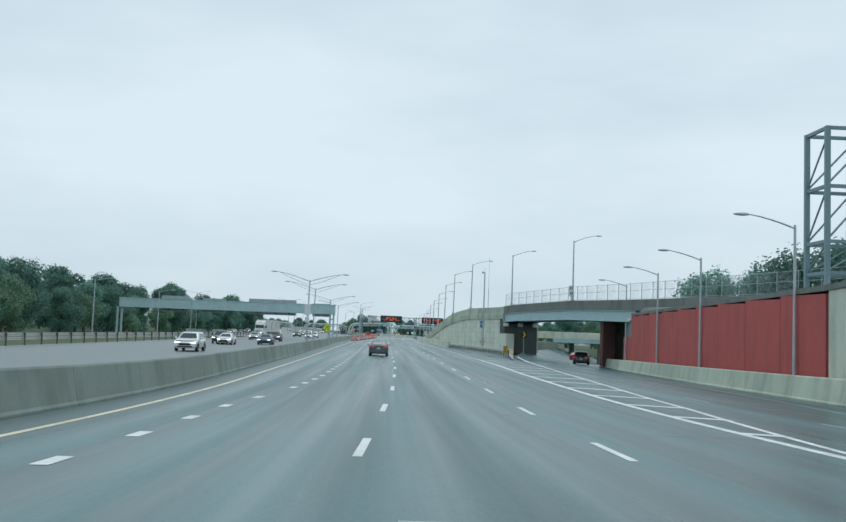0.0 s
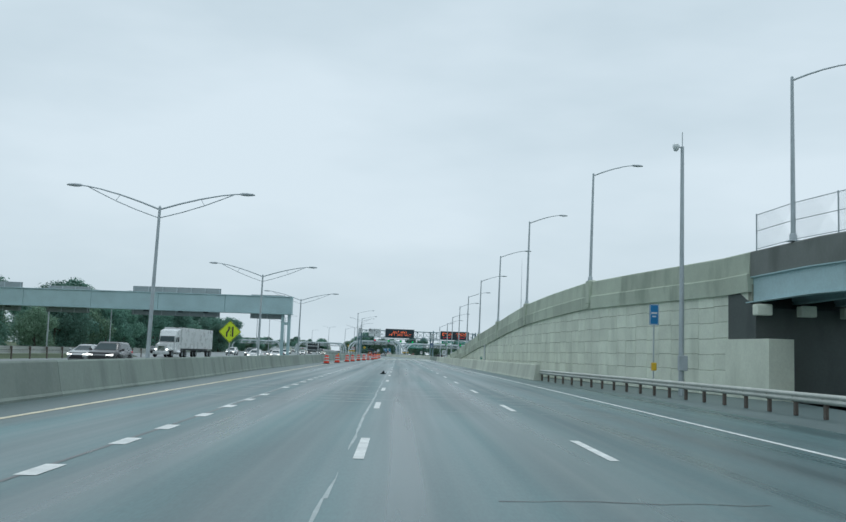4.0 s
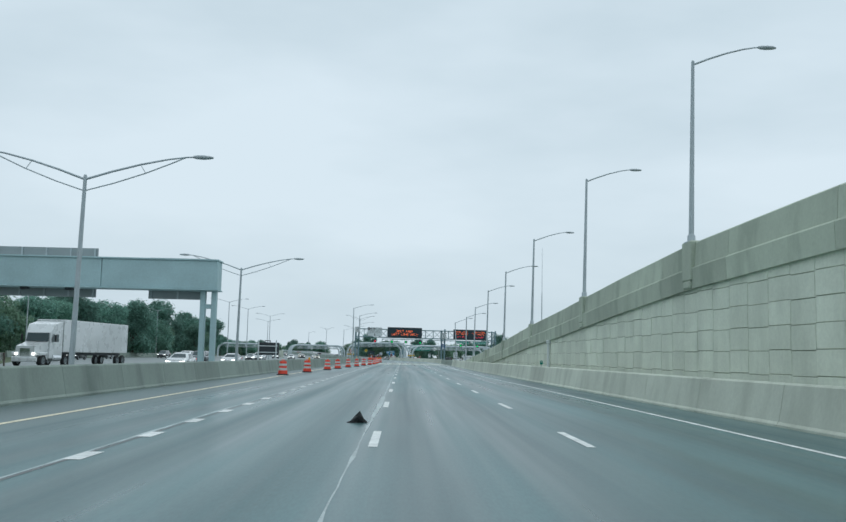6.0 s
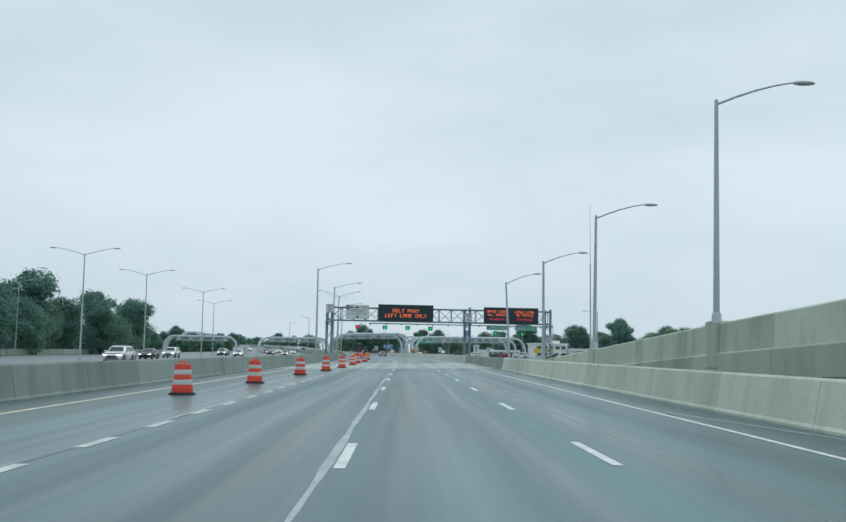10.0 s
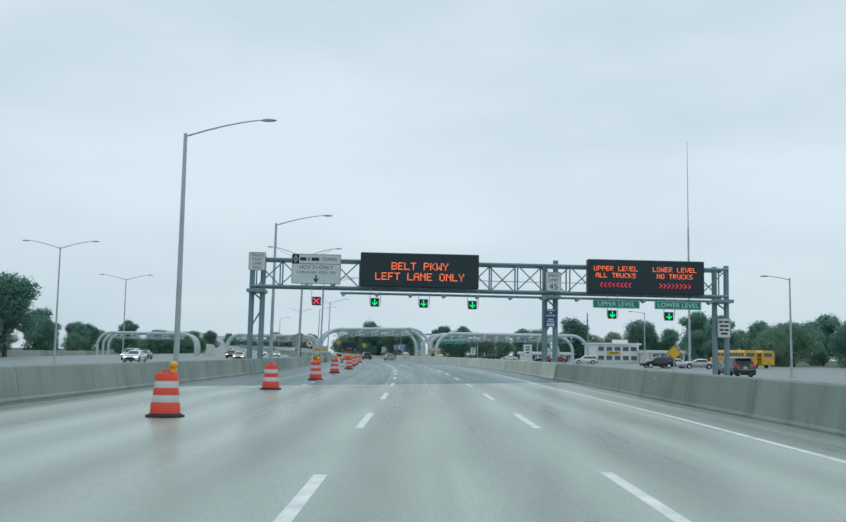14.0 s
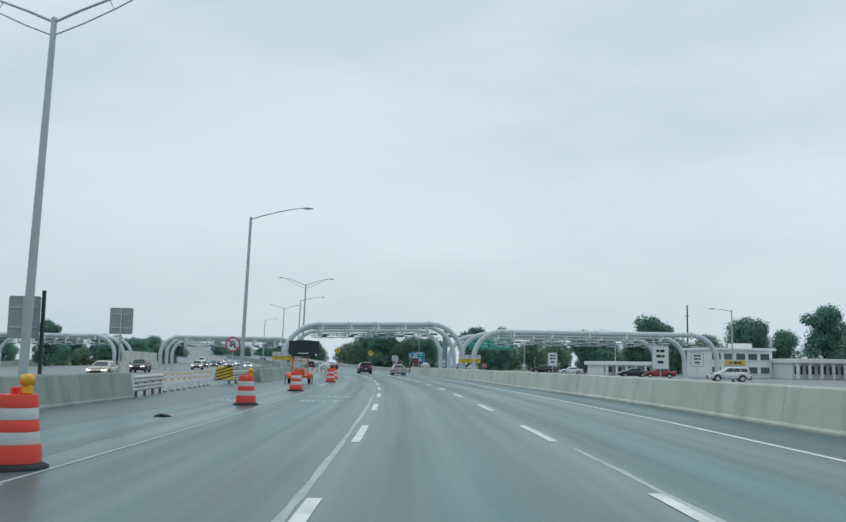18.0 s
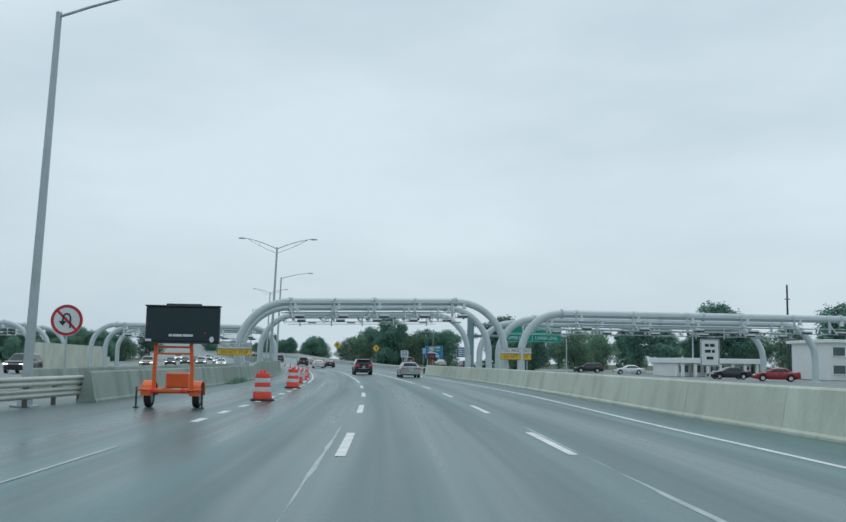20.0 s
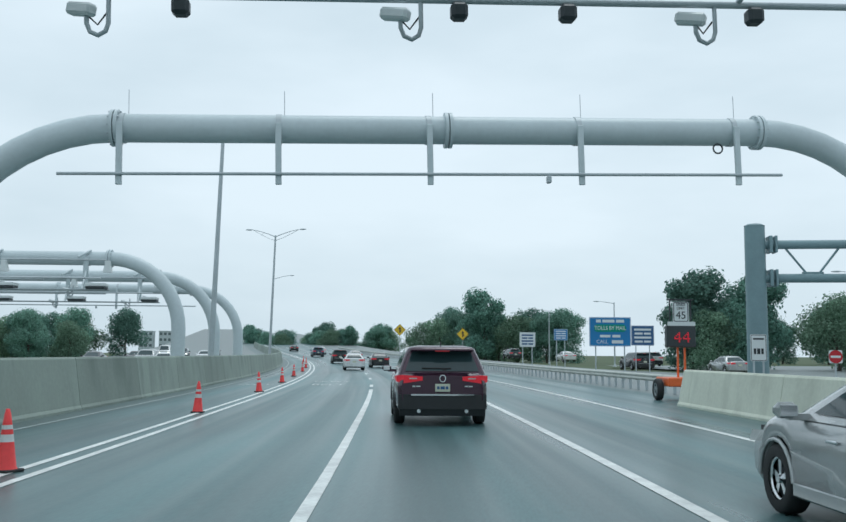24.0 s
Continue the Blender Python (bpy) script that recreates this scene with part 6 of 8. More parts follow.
HANG = (-7.1, -3.45, 0.0, 3.45, 6.75)
HANG_THIN = (-7.1, -3.75, -0.45, 2.95, 6.6)
ARCH = "pale grey tubular toll arch over the carriageway"
for y, off, half, top, drop, kit in ((509.3, -0.4, 7.15, 6.52, 4.3, "full"), (518.6, -0.52, 7.5, 6.58, 4.32, "dense"), (530.2, -0.1, 7.25, 6.5, 4.0, "thin")):
    toll_arch(ARCH, "toll arches over the carriageway", stand(y, off, 0, 4) @ Matrix.Rotation(radians(-1.4), 4, "Y"), half, top, drop, kit, HANG_THIN if kit == "thin" else HANG, r=0.31)
for y, kit in ((509.5, "full"), (520.0, "dense"), (530.5, "thin")):
    toll_arch("long pale grey tubular toll arch over the parallel roadway", "toll arches over the parallel roadway", stand(y, 28.7), 12.8, 5.85, 3.6, kit, (-11.6, -6.5, -1.6, 3.4, 8.3, 11.6))
for y, kit in ((550.0, "full"), (559.5, "full"), (569.5, "thin")):
    toll_arch("low pale grey tubular toll arch over the opposite lanes", "toll arches over the opposite lanes", stand(y, -21.7), 8.3, 5.5, 3.0, kit, (-7.4, -3.7, 0, 3.7, 7.4), r=0.3)
    toll_arch("low pale grey tubular toll arch over outer opposite lanes", "outer toll arches", stand(y + 1, -52.0), 8.3, 5.5, 3.2, kit, (-7.4, -3.7, 0, 3.7, 7.4), r=0.3)
b = Build()
b.sweep([[along(y, -37.4, -0.05), along(y, -37.4, 3.0 if 541 < y < 580 else 1.4), along(y, -36.7, 3.0 if 541 < y < 580 else 1.4), along(y, -36.7, -0.05)] for y in (536, 540.9, 541.1, 560, 579.9, 580.1, 588)])
solid("arch_guard_wall", b, BARRIER_NEW, "pale concrete wall guarding the arch legs", "barrier", kind="structure")


# ---- toll plaza signs ----
for x, y, turn in ((-20.9, 504.7, 10), (2.2, 510.7, 10)):
    root = thing("toll_sign", "white over yellow toll processed sign on posts", "traffic sign", "toll processed signs", pose(x, y, 0, 0, 0, turn))
    for px in (-1.0, 1.0):
        sign_post(root, 2.8, px)
    f = panel_on(root, 0, 2.55, 2.75, 0.52, SIGN_WHITE, SIGN_BLACK, r=0.04)
    words("TOLL PROCESSED", 0.36, SIGN_BLACK, f, 0, -0.016, 0, 0.88)
    f = panel_on(root, 0, 2.02, 2.75, 0.5, SIGN_YELLOW, SIGN_BLACK, r=0.04)
    words("DO NOT STOP", 0.36, SIGN_BLACK, f, 0, -0.016, 0, 0.9)

cant = thing("cantilever_sign", "grey steel cantilever post with two long arms", "sign structure", m=pose(-0.9, 552.4, 0.2))
part("post", Build().tube([(0, 0, 0), (0, 0, 7.1)], [0.46, 0.44], n=24), GANTRY, cant)
part("post_cap", Build().lathe([(0.46, 0), (0.3, 0.08), (0.01, 0.1)], 24, (0, 0, 7.1)), GANTRY, cant)
for z in (6.25, 4.75):
    part("arm", Build().rod((0.4, 0, z), (12.6, 0, z), 0.2, n=16), GANTRY, cant)
    part("arm_flange", Build().box((0.62, 0, z), (0.14, 0.75, 0.75), ch=0.02).box((0.85, 0, z), (0.1, 0.75, 0.75), ch=0.02), GANTRY, cant)
for x in (1.3, 4.2, 7.1, 10.0):
    part("brace", Build().rod((x, 0, 6.1), (x + 0.85, 0, 5.0), 0.05, n=8).rod((x + 2.3, 0, 6.1), (x + 1.45, 0, 5.0), 0.05, n=8).box((x + 1.15, 0, 4.98), (0.9, 0.1, 0.1)), GANTRY, cant)
gsn = thing("guide_sign", "large green guide sign to the bridge levels", "traffic sign", m=pose(7.15, 551.95, 5.56))
f = panel_on(gsn, 0, 0, 7.6, 2.6, SIGN_GREEN, SIGN_WHITE, r=0.15)
part("bracket", Build().box((-2.4, 0.14, 0), (0.1, 0.22, 2.5)).box((2.4, 0.14, 0), (0.1, 0.22, 2.5)), GALV, gsn)
sh = part("route_shield", Build().plate([(-0.42, 0.45), (0.42, 0.45), (0.48, 0.1), (0.3, -0.3), (0, -0.5), (-0.3, -0.3), (-0.48, 0.1)], -0.022, -0.013), SIGN_BLUE, f, "blue and red route shield", m=pose(-2.9, 0, 0.55))
part("shield_top", Build().plate([(-0.42, 0.45), (0.42, 0.45), (0.45, 0.22), (-0.45, 0.22)], -0.027, -0.0225), SIGN_RED, sh)
words("278", 0.46, SIGN_WHITE, sh, 0, -0.024, -0.05, 0.85)
words("Verrazano Br.", 0.8, SIGN_WHITE, f, 0.7, -0.016, 0.5, 0.95)
part("divider", Build().box((0, -0.015, -0.32), (7.4, 0.006, 0.05)).box((0, -0.015, -0.8), (0.05, 0.006, 0.85)), SIGN_WHITE, f)
words("UPPER LEVEL", 0.55, SIGN_WHITE, f, -1.85, -0.016, -0.8, 0.85)
words("LOWER LEVEL", 0.55, SIGN_WHITE, f, 1.85, -0.016, -0.8, 0.85)
wsg, f = small_sign("regulatory_sign", "white sign with dark print before the cantilever post", (-1.15, 551.2), 0.68, 1.15, 1.86, SIGN_WHITE, SIGN_BLACK, posts=(-0.2, 0.2))
bars(f, SIGN_BLACK, 0, -0.016, 0.38, [0.45], 0.07, 0.02)
bars(f, SIGN_BLACK, 0, -0.016, -0.15, [0.1, 0.13, 0.1], 0.24, 0.04)
tbm, f = small_sign("toll_info_sign", "blue tolls by mail information sign on two posts", (-6.0, 568.3), 2.6, 1.8, 2.95, SIGN_BLUE, SIGN_WHITE, posts=(-0.9, 0.9), turn=9)
bars(f, SIGN_WHITE, 0, -0.016, 0.66, [0.3, 0.75, 0.5], 0.18, 0.1)
gp = panel_on(f, 0, 0.22, 2.0, 0.46, SIGN_GREEN, None, y=-0.02, r=0.2)
words("TOLLS BY MAIL", 0.34, SIGN_WHITE, gp, 0, -0.016, 0, 0.85)
bars(f, SIGN_WHITE, 0, -0.016, -0.27, [0.65, 0.5], 0.16, 0.12)
words("CALL", 0.32, SIGN_WHITE, f, -0.5, -0.016, -0.62, 0.95)
bars(f, SIGN_WHITE, 0.45, -0.016, -0.62, [0.7], 0.2, 0.1)
for x, y, w, h, z, face, lab in ((-1.5, 590, 1.95, 1.68, 3.18, SIGN_DBLUE, "dark blue and white striped information sign"), (-8.1, 598, 1.3, 1.05, 3.4, SIGN_BLUE, "small blue roadside information sign"), (-11.15, 584, 1.25, 1.15, 2.7, SIGN_WHITE, "white sign board with dark print by the guardrail")):
    root, f = small_sign("info_sign", lab, (x, y), w, h, z, face, SIGN_WHITE, "far roadside signs", turn=10, posts=(-w * 0.3, w * 0.3))
    for k in range(4):
        bars(f, SIGN_DBLUE if face is SIGN_WHITE else SIGN_WHITE, 0, -0.016, h * (0.3 - 0.2 * k), [w * 0.35, w * 0.3] if k % 2 else [w * 0.75], h * 0.1, w * 0.06)
for x, y, z in ((-20.1, 636, 4.25), (-29.3, 640, 4.9)):
    wsn, f = small_sign("warning_sign", "yellow diamond warning sign with black symbol", (x, y, road_z(y)), 1.2, 1.2, z - road_z(y), SIGN_YELLOW, SIGN_BLACK, "far warning signs", sheet_turn=45, turn=12)
    s = Build().plate([(-0.07, -0.4), (0.07, -0.4), (0.07, 0.1), (0.22, 0.1), (0, 0.42), (-0.22, 0.1), (-0.07, 0.1)], -0.022, -0.013).plate([(0.1, -0.3), (0.2, -0.3), (0.2, -0.05), (0.1, 0.05)], -0.022, -0.013)
    part("symbol", s, SIGN_BLACK, wsn, m=pose(0, 0, z - road_z(y)))
stp, f = small_sign("stop_sign", "red do-not-enter sign on a post in the yard", (6.6, 566), 0.75, 0.75, 1.5, SIGN_WHITE, None)
dsc = [(0.38 * math.cos(2 * math.pi * k / 20), 0.38 * math.sin(2 * math.pi * k / 20)) for k in range(20)]
part("red_disc", Build().plate(dsc, -0.02, -0.013), SIGN_RED, f)
part("white_bar", Build().box((0, -0.024, 0), (0.56, 0.006, 0.13)), SIGN_WHITE, f)
ylw, f = small_sign("warning_sign", "yellow diamond sign on the parallel roadway", (22.3, 400), 0.95, 0.95, 2.0, SIGN_YELLOW, SIGN_BLACK, sheet_turn=45)


# ---- wheels and trailers ----
WHEELS = {}


def wheel(parent, x, y, r, w, rim=None, spokes=5, hub=0.62, fine=False):
    """A tyre with a spoked rim; x is its middle, the outer side is away from the car."""
    rim = rim or CHROME
    s = 1 if x > 0 else -1
    key = (r, w, rim.name, s, spokes)
    if key not in WHEELS:
        n = 24
        prof = [(r * hub, w / 2 * 0.9), (r * 0.9, w / 2), (r * 0.98, w / 2 * 0.8), (r, w / 4), (r, -w / 4), (r * 0.98, -w / 2 * 0.8), (r * 0.9, -w / 2), (r * hub, -w / 2 * 0.9)]
        t = Build().sweep([[(u, rr * math.cos(2 * math.pi * k / n), rr * math.sin(2 * math.pi * k / n)) for k in range(n)] for rr, u in prof], True, caps=False).mesh("tyre", RUBBER)
        b = Build()
        b.rod((-s * w * 0.4, 0, 0), (s * w * 0.1, 0, 0), r * hub, n=n)
        o = s * w * 0.3
        b.rod((s * w * 0.1, 0, 0), (s * w * 0.42, 0, 0), r * 0.14, n=12)
        for k in range(spokes):
            a = 2 * math.pi * k / spokes + 0.3
            u = Vector((0, math.cos(a), math.sin(a)))
            v = Vector((0, -math.sin(a), math.cos(a)))
            q = [u * r * 0.1 + v * r * 0.07, u * r * hub - v * 0 + v * r * 0.11, u * r * hub - v * r * 0.11, u * r * 0.1 - v * r * 0.07]
            b.add([p + Vector((o, 0, 0)) for p in q] + [p + Vector((o - s * 0.04, 0, 0)) for p in q], [(0, 1, 2, 3), (0, 4, 5, 1), (2, 6, 7, 3), (1, 5, 6, 2)])
        dark = Build().rod((s * w * 0.1, 0, 0), (s * w * 0.12, 0, 0), r * hub * 0.97, n=n).mesh("rim_back", DARK_STEEL)
        ring = Build().sweep([[(u, rr * math.cos(2 * math.pi * k / n), rr * math.sin(2 * math.pi * k / n)) for k in range(n)] for rr, u in ((r * hub * 0.9, o), (r * hub * 1.01, s * w * 0.44), (r * hub * 1.02, s * w * 0.3))], True, caps=False)
        n0 = len(b.v)
        b.v += ring.v
        b.f += [tuple(i + n0 for i in f) for f in ring.f]
        b.smooth += ring.smooth
        WHEELS[key] = (t, b.mesh("rim", rim), dark)
    t, rm, dk = WHEELS[key]
    root = part("wheel", t, None, parent, m=pose(x, y, r))
    part("rim", rm, None, root)
    if fine:
        part("rim_back", dk, None, root)
    return root


vt = thing("message_trailer", "orange wheeled message trailer with a dark board", "sign trailer", m=stand(458.8, -7.6))
part("axle_beam", Build().box((0, 0, 0.47), (1.36, 0.1, 0.1), ch=0.02).box((0, -0.7, 0.52), (1.1, 0.09, 0.1), ch=0.02), ORANGE_STEEL, vt, "orange steel cross beam")
for s in (-0.42, 0.42):
    part("frame_rail", Build().box((s, 0.35, 0.52), (0.09, 2.2, 0.11), ch=0.02), ORANGE_STEEL, vt)
part("tow_bar", Build().box((0, 2.1, 0.5), (0.1, 1.5, 0.1), ch=0.02), ORANGE_STEEL, vt)
part("battery_box", Build().box((0, 0.75, 0.8), (0.7, 0.6, 0.46), ch=0.03), ORANGE_STEEL, vt)
for s in (-0.5, 0.62):
    part("upright", Build().sweep([[(s * k - 0.05, y - 0.05, z), (s * k + 0.05, y - 0.05, z), (s * k + 0.05, y + 0.05, z), (s * k - 0.05, y + 0.05, z)] for k, y, z in ((1.0, -0.4, 0.5), (1.0, -0.42, 1.2), (0.92, -0.46, 2.0))]), ORANGE_STEEL, vt, "orange steel upright")
for z in (1.62, 1.82):
    part("cross_bar", Build().box((0.05, -0.44, z), (1.06, 0.07, 0.06), ch=0.01), ORANGE_STEEL, vt)
bd = part("board", Build().box((0.32, -0.55, 2.5), (2.2, 0.16, 1.06), ch=0.03), BLACK_FACE, vt, "dark display board")
part("board_frame", Build().box((0.32, -0.55, 3.05), (2.24, 0.22, 0.05), ch=0.01).box((0.32, -0.55, 1.95), (2.24, 0.22, 0.05), ch=0.01), DARK_STEEL, bd)
part("top_bar", Build().rod((-0.2, -0.5, 3.1), (0.85, -0.5, 3.1), 0.03, n=8), DARK_STEEL, bd)
bars(bd, SIGN_WHITE, 0.28, -0.636, 2.17, (0.1, 0.28, 0.3), 0.07, 0.02)
part("round_label", Build().plate([(1.2 + 0.07 * math.cos(2 * math.pi * k / 12), 2.06 + 0.09 * math.sin(2 * math.pi * k / 12)) for k in range(12)], -0.64, -0.632), SIGN_WHITE, bd)
part("corner_label", Build().box((-0.68, -0.634, 2.02), (0.18, 0.006, 0.07)), SIGN_WHITE, bd)
for dx, dz in ((-0.75, 2.48), (1.0, 2.25)):
    part("marker_lamp", Build().box((dx, -0.636, dz), (0.05, 0.01, 0.05)), SIGN_RED, bd)
for s in (-0.72, 0.72):
    wheel(vt, s, 0.0, 0.33, 0.2, SIGN_BACK)
    part("fender", Build().sweep([[(s - 0.16, 0.43 * math.cos(a), 0.36 + 0.42 * math.sin(a)), (s + 0.16, 0.43 * math.cos(a), 0.36 + 0.42 * math.sin(a)), (s + 0.16, 0.46 * math.cos(a), 0.36 + 0.45 * math.sin(a)), (s - 0.16, 0.46 * math.cos(a), 0.36 + 0.45 * math.sin(a))] for a in [math.pi * k / 8 for k in range(9)]]), ORANGE_STEEL, vt, "rounded orange wheel fender")
    part("jack", Build().rod((s * 1.35, -0.55, 0.02), (s * 1.35, -0.55, 0.62), 0.03, n=8).box((s * 1.35, -0.55, 0.02), (0.14, 0.14, 0.03)), DARK_STEEL, vt)
    part("jack_arm", Build().rod((s * 0.6, -0.6, 0.52), (s * 1.35, -0.55, 0.55), 0.03, n=8), ORANGE_STEEL, vt)
    part("tail_lamp", Build().box((s * 0.62, -0.77, 0.52), (0.14, 0.04, 0.08)), TAIL_RED, vt)

rt = thing("radar_trailer", "orange radar speed trailer at the barrier end", "sign trailer", m=pose(-5.9, 542.3, 0, 0, 0, 9))
part("frame", Build().box((0, 0, 0.62), (1.1, 1.5, 0.3), ch=0.03).box((0.1, 0.9, 0.5), (0.1, 1.4, 0.1)), ORANGE_STEEL, rt, "orange steel frame")
for s in (0.0, 0.24):
    part("mast", Build().box((s, 0, 1.3), (0.06, 0.06, 1.1)), ORANGE_STEEL, rt)
part("display_box", Build().box((0.1, 0, 2.15), (1.0, 0.28, 0.74), ch=0.03), DARK_STEEL, rt, "dark speed display box")
dot_text("44", 0.05, LED_DIM, rt, 0.12, -0.16, 2.12)
sp = panel_on(rt, 0.1, 2.98, 0.55, 0.7, SIGN_WHITE, SIGN_BLACK, y=-0.1)
words("SPEED", 0.13, SIGN_BLACK, sp, 0, -0.016, 0.25, 0.9)
words("LIMIT", 0.13, SIGN_BLACK, sp, 0, -0.016, 0.12, 0.9)
words("45", 0.36, SIGN_BLACK, sp, 0, -0.016, -0.12, 1.0)
part("sign_frame", Build().box((-0.26, -0.05, 2.95), (0.04, 0.04, 0.9)).box((0.46, -0.05, 2.95), (0.04, 0.04, 0.9)).box((0.1, -0.05, 3.4), (0.85, 0.24, 0.04)), DARK_STEEL, rt)
part("label_plate", Build().box((0.1, -0.15, 2.58), (0.95, 0.02, 0.14)), SIGN_WHITE, rt)
for s in (-0.72, 0.72):
    wheel(rt, s, -0.1, 0.36, 0.22, SIGN_BACK)


# ---- barrels, cones and posts ----
def barrel():
    root = thing("traffic_barrel", "orange and white striped traffic barrel on a rubber base", "traffic barrel", "work zone barrels")
    part("rubber_base", Build().lathe([(0.44, 0), (0.44, 0.04), (0.36, 0.08), (0.3, 0.1)], 24), RUBBER, root)
    zs = [(0.08, 0.34, 0.33), (0.33, 0.305, 0.5), (0.5, 0.29, 0.66), (0.66, 0.275, 0.82), (0.82, 0.265, 1.0)]
    mats = (ORANGE, REFLECT, ORANGE, REFLECT, ORANGE)
    nm = ("orange_band", "white_band", "orange_band", "white_band", "orange_band")
    for i, (z0, r0, z1) in enumerate(zs):
        r1 = r0 - 0.012
        part(nm[i], Build().lathe([(r0, z0 + 0.002), (r0 + 0.004, z0 + 0.02), (r1 + 0.004, z1 - 0.02), (r1, z1 - 0.002)], 24), mats[i], root)
    part("handle", Build().box((-0.07, 0, 1.035), (0.04, 0.12, 0.08)).box((0.07, 0, 1.035), (0.04, 0.12, 0.08)).box((0, 0, 1.08), (0.2, 0.1, 0.035), ch=0.01), ORANGE, root)
    return root


def beacon(root):
    bc = part("beacon", Build().box((0.14, 0, 1.06), (0.16, 0.1, 0.12), ch=0.02), SIGN_YELLOW, root, "yellow battery beacon")
    part("lens", Build().lathe([(0.02, -0.1), (0.09, -0.06), (0.09, 0.06), (0.02, 0.1)], 14, (0, 0, 0)), AMBER_LENS, bc, m=pose(0.14, 0, 1.19, 90))


BARRELS = [(-10.0, 216.5), (-9.5, 229.0), (-9.0, 244.4), (-8.6, 254.0), (-8.25, 268.4), (-7.7, 279.8), (-7.35, 295.0), (-6.8, 307.4), (-6.45, 320.4), (-6.45, 337.4), (-6.62, 353.7), (-6.25, 367.6), (-6.55, 386.2), (-6.25, 403.3), (-6.4, 423.2), (-6.3, 440.0), (-5.53, 464.1), (-5.62, 479.4)]
plain, lit = barrel(), barrel()
beacon(lit)
for i, (o, y) in enumerate(BARRELS):
    src = lit if i in (1, 9, 11, 12, 13, 14) else plain
    m = stand(y, o, 0, (i * 47) % 360 if src is plain else (i * 31) % 50 - 25) @ Matrix.Rotation(radians((i % 3 - 1) * 1.2), 4, "X")
    if i < 2:
        src.matrix_world = m
    else:
        copy_thing(src, m)


def cone():
    root = thing("traffic_cone", "tall orange traffic cone on a black base", "traffic cone", "cones along the double line")
    part("base", Build().box((0, 0, 0.025), (0.38, 0.38, 0.05), ch=0.012), RUBBER, root)
    part("body", Build().lathe([(0.17, 0.05), (0.15, 0.09), (0.105, 0.48)], 18), CONE_RED, root)
    part("reflective_collar", Build().lathe([(0.106, 0.482), (0.093, 0.6)], 18), REFLECT, root)
    part("body_upper", Build().lathe([(0.092, 0.602), (0.082, 0.68)], 18), CONE_RED, root)
    part("reflective_collar", Build().lathe([(0.083, 0.682), (0.076, 0.75)], 18), REFLECT, root)
    part("tip", Build().lathe([(0.074, 0.752), (0.045, 0.95), (0.035, 0.96), (0.035, 1.0), (0.01, 1.01)], 18), CONE_RED, root)
    return root


first = cone()
for i, (y, o) in enumerate(((490.2, -5.8), (498.7, -5.82), (506.6, -5.95), (521.7, -6.22), (533.4, -6.3), (546.0, -6.42), (558.0, -6.65), (570.6, -6.88), (585.0, -6.9), (599.0, -6.9), (615.0, -6.9), (632.0, -6.9))):
    m = stand(y, o, 0, i * 23) @ Matrix.Rotation(radians((i * 7 % 5 - 2) * 1.0), 4, "X") @ Matrix.Diagonal((0.9, 0.9, 0.88, 1))
    if i == 0:
        first.matrix_world = m
    else:
        copy_thing(first, m)


def flex_post(yellow=True):
    root = thing("flex_post", "slim white flexible post with reflective bands", "delineator post", "delineator posts")
    part("base", Build().lathe([(0.11, 0), (0.1, 0.03), (0.05, 0.05)], 12), RUBBER, root)
    part("tube", Build().lathe([(0.045, 0.04), (0.042, 0.95), (0.02, 0.97)], 12), SIGN_WHITE, root)
    for z in (0.5, 0.76):
        part("band", Build().lathe([(0.047, z), (0.047, z + 0.14)], 12), SIGN_YELLOW if yellow else REFLECT, root)
    return root


first = flex_post()
spots = [stand(92 + 1.05 * k, 9.2 + 0.115 * k) for k in range(7, 21)] + [stand(435.5 + 1.7 * k, -12.1 - 0.05 * k) for k in range(9)]
for i, m in enumerate(spots):
    if i == 0:
        first.matrix_world = m
    else:
        copy_thing(first, m)
# low white rail in the opening
wr = thing("opening_fence", "low white board fence across a median opening", "fence")
for k in range(8):
    part("board", Build().box((0, 0, 0), (0.05, 1.9, 0.2), ch=0.01), SIGN_WHITE, wr, m=stand(436 + 2.0 * k, -12.7, 0.36))
    part("stake", Build().box((0, 0, 0.3), (0.08, 0.08, 0.56), ch=0.01), SIGN_WHITE, wr, m=stand(435 + 2.0 * k, -12.7, 0))
for o, y, s, up in ((-2.4, 170.0, 0.58, 1.7), (-7.4, 415.6, 0.6, 0.6)):
    b = Build()
    rng = random.Random(int(y))
    ring = []
    for k in range(6):
        t = k / 5
        h = 0.02 + 0.16 * up * math.sin(math.pi * t) * rng.uniform(0.6, 1.2)
        w = 0.1 + 0.12 * math.sin(math.pi * t)
        cx = (t - 0.5) * 0.8
        ring.append([(cx * s, (w * math.cos(a) + 0.08 * rng.uniform(-1, 1)) * s, max(0.0, h * (1 + math.sin(a)) * 0.6 * rng.uniform(0.55, 1.25)) * s) for a in [2 * math.pi * j / 8 for j in range(8)]])
    b.sweep(ring)
    solid("tyre_scrap", b, RUBBER, "crumpled black rubber scrap lying on the road", "debris", m=stand(y, o, 0.002, 20))
dp = thing("drain_pipe", "white drain pipe fixed to the retaining wall", "pipe")
x0 = wall_at(217.4, -0.16)[0]
part("pipe", Build().rod((x0, 217.4, 0.4), (x0, 217.4, 2.75), 0.1, n=12), SIGN_WHITE, dp)
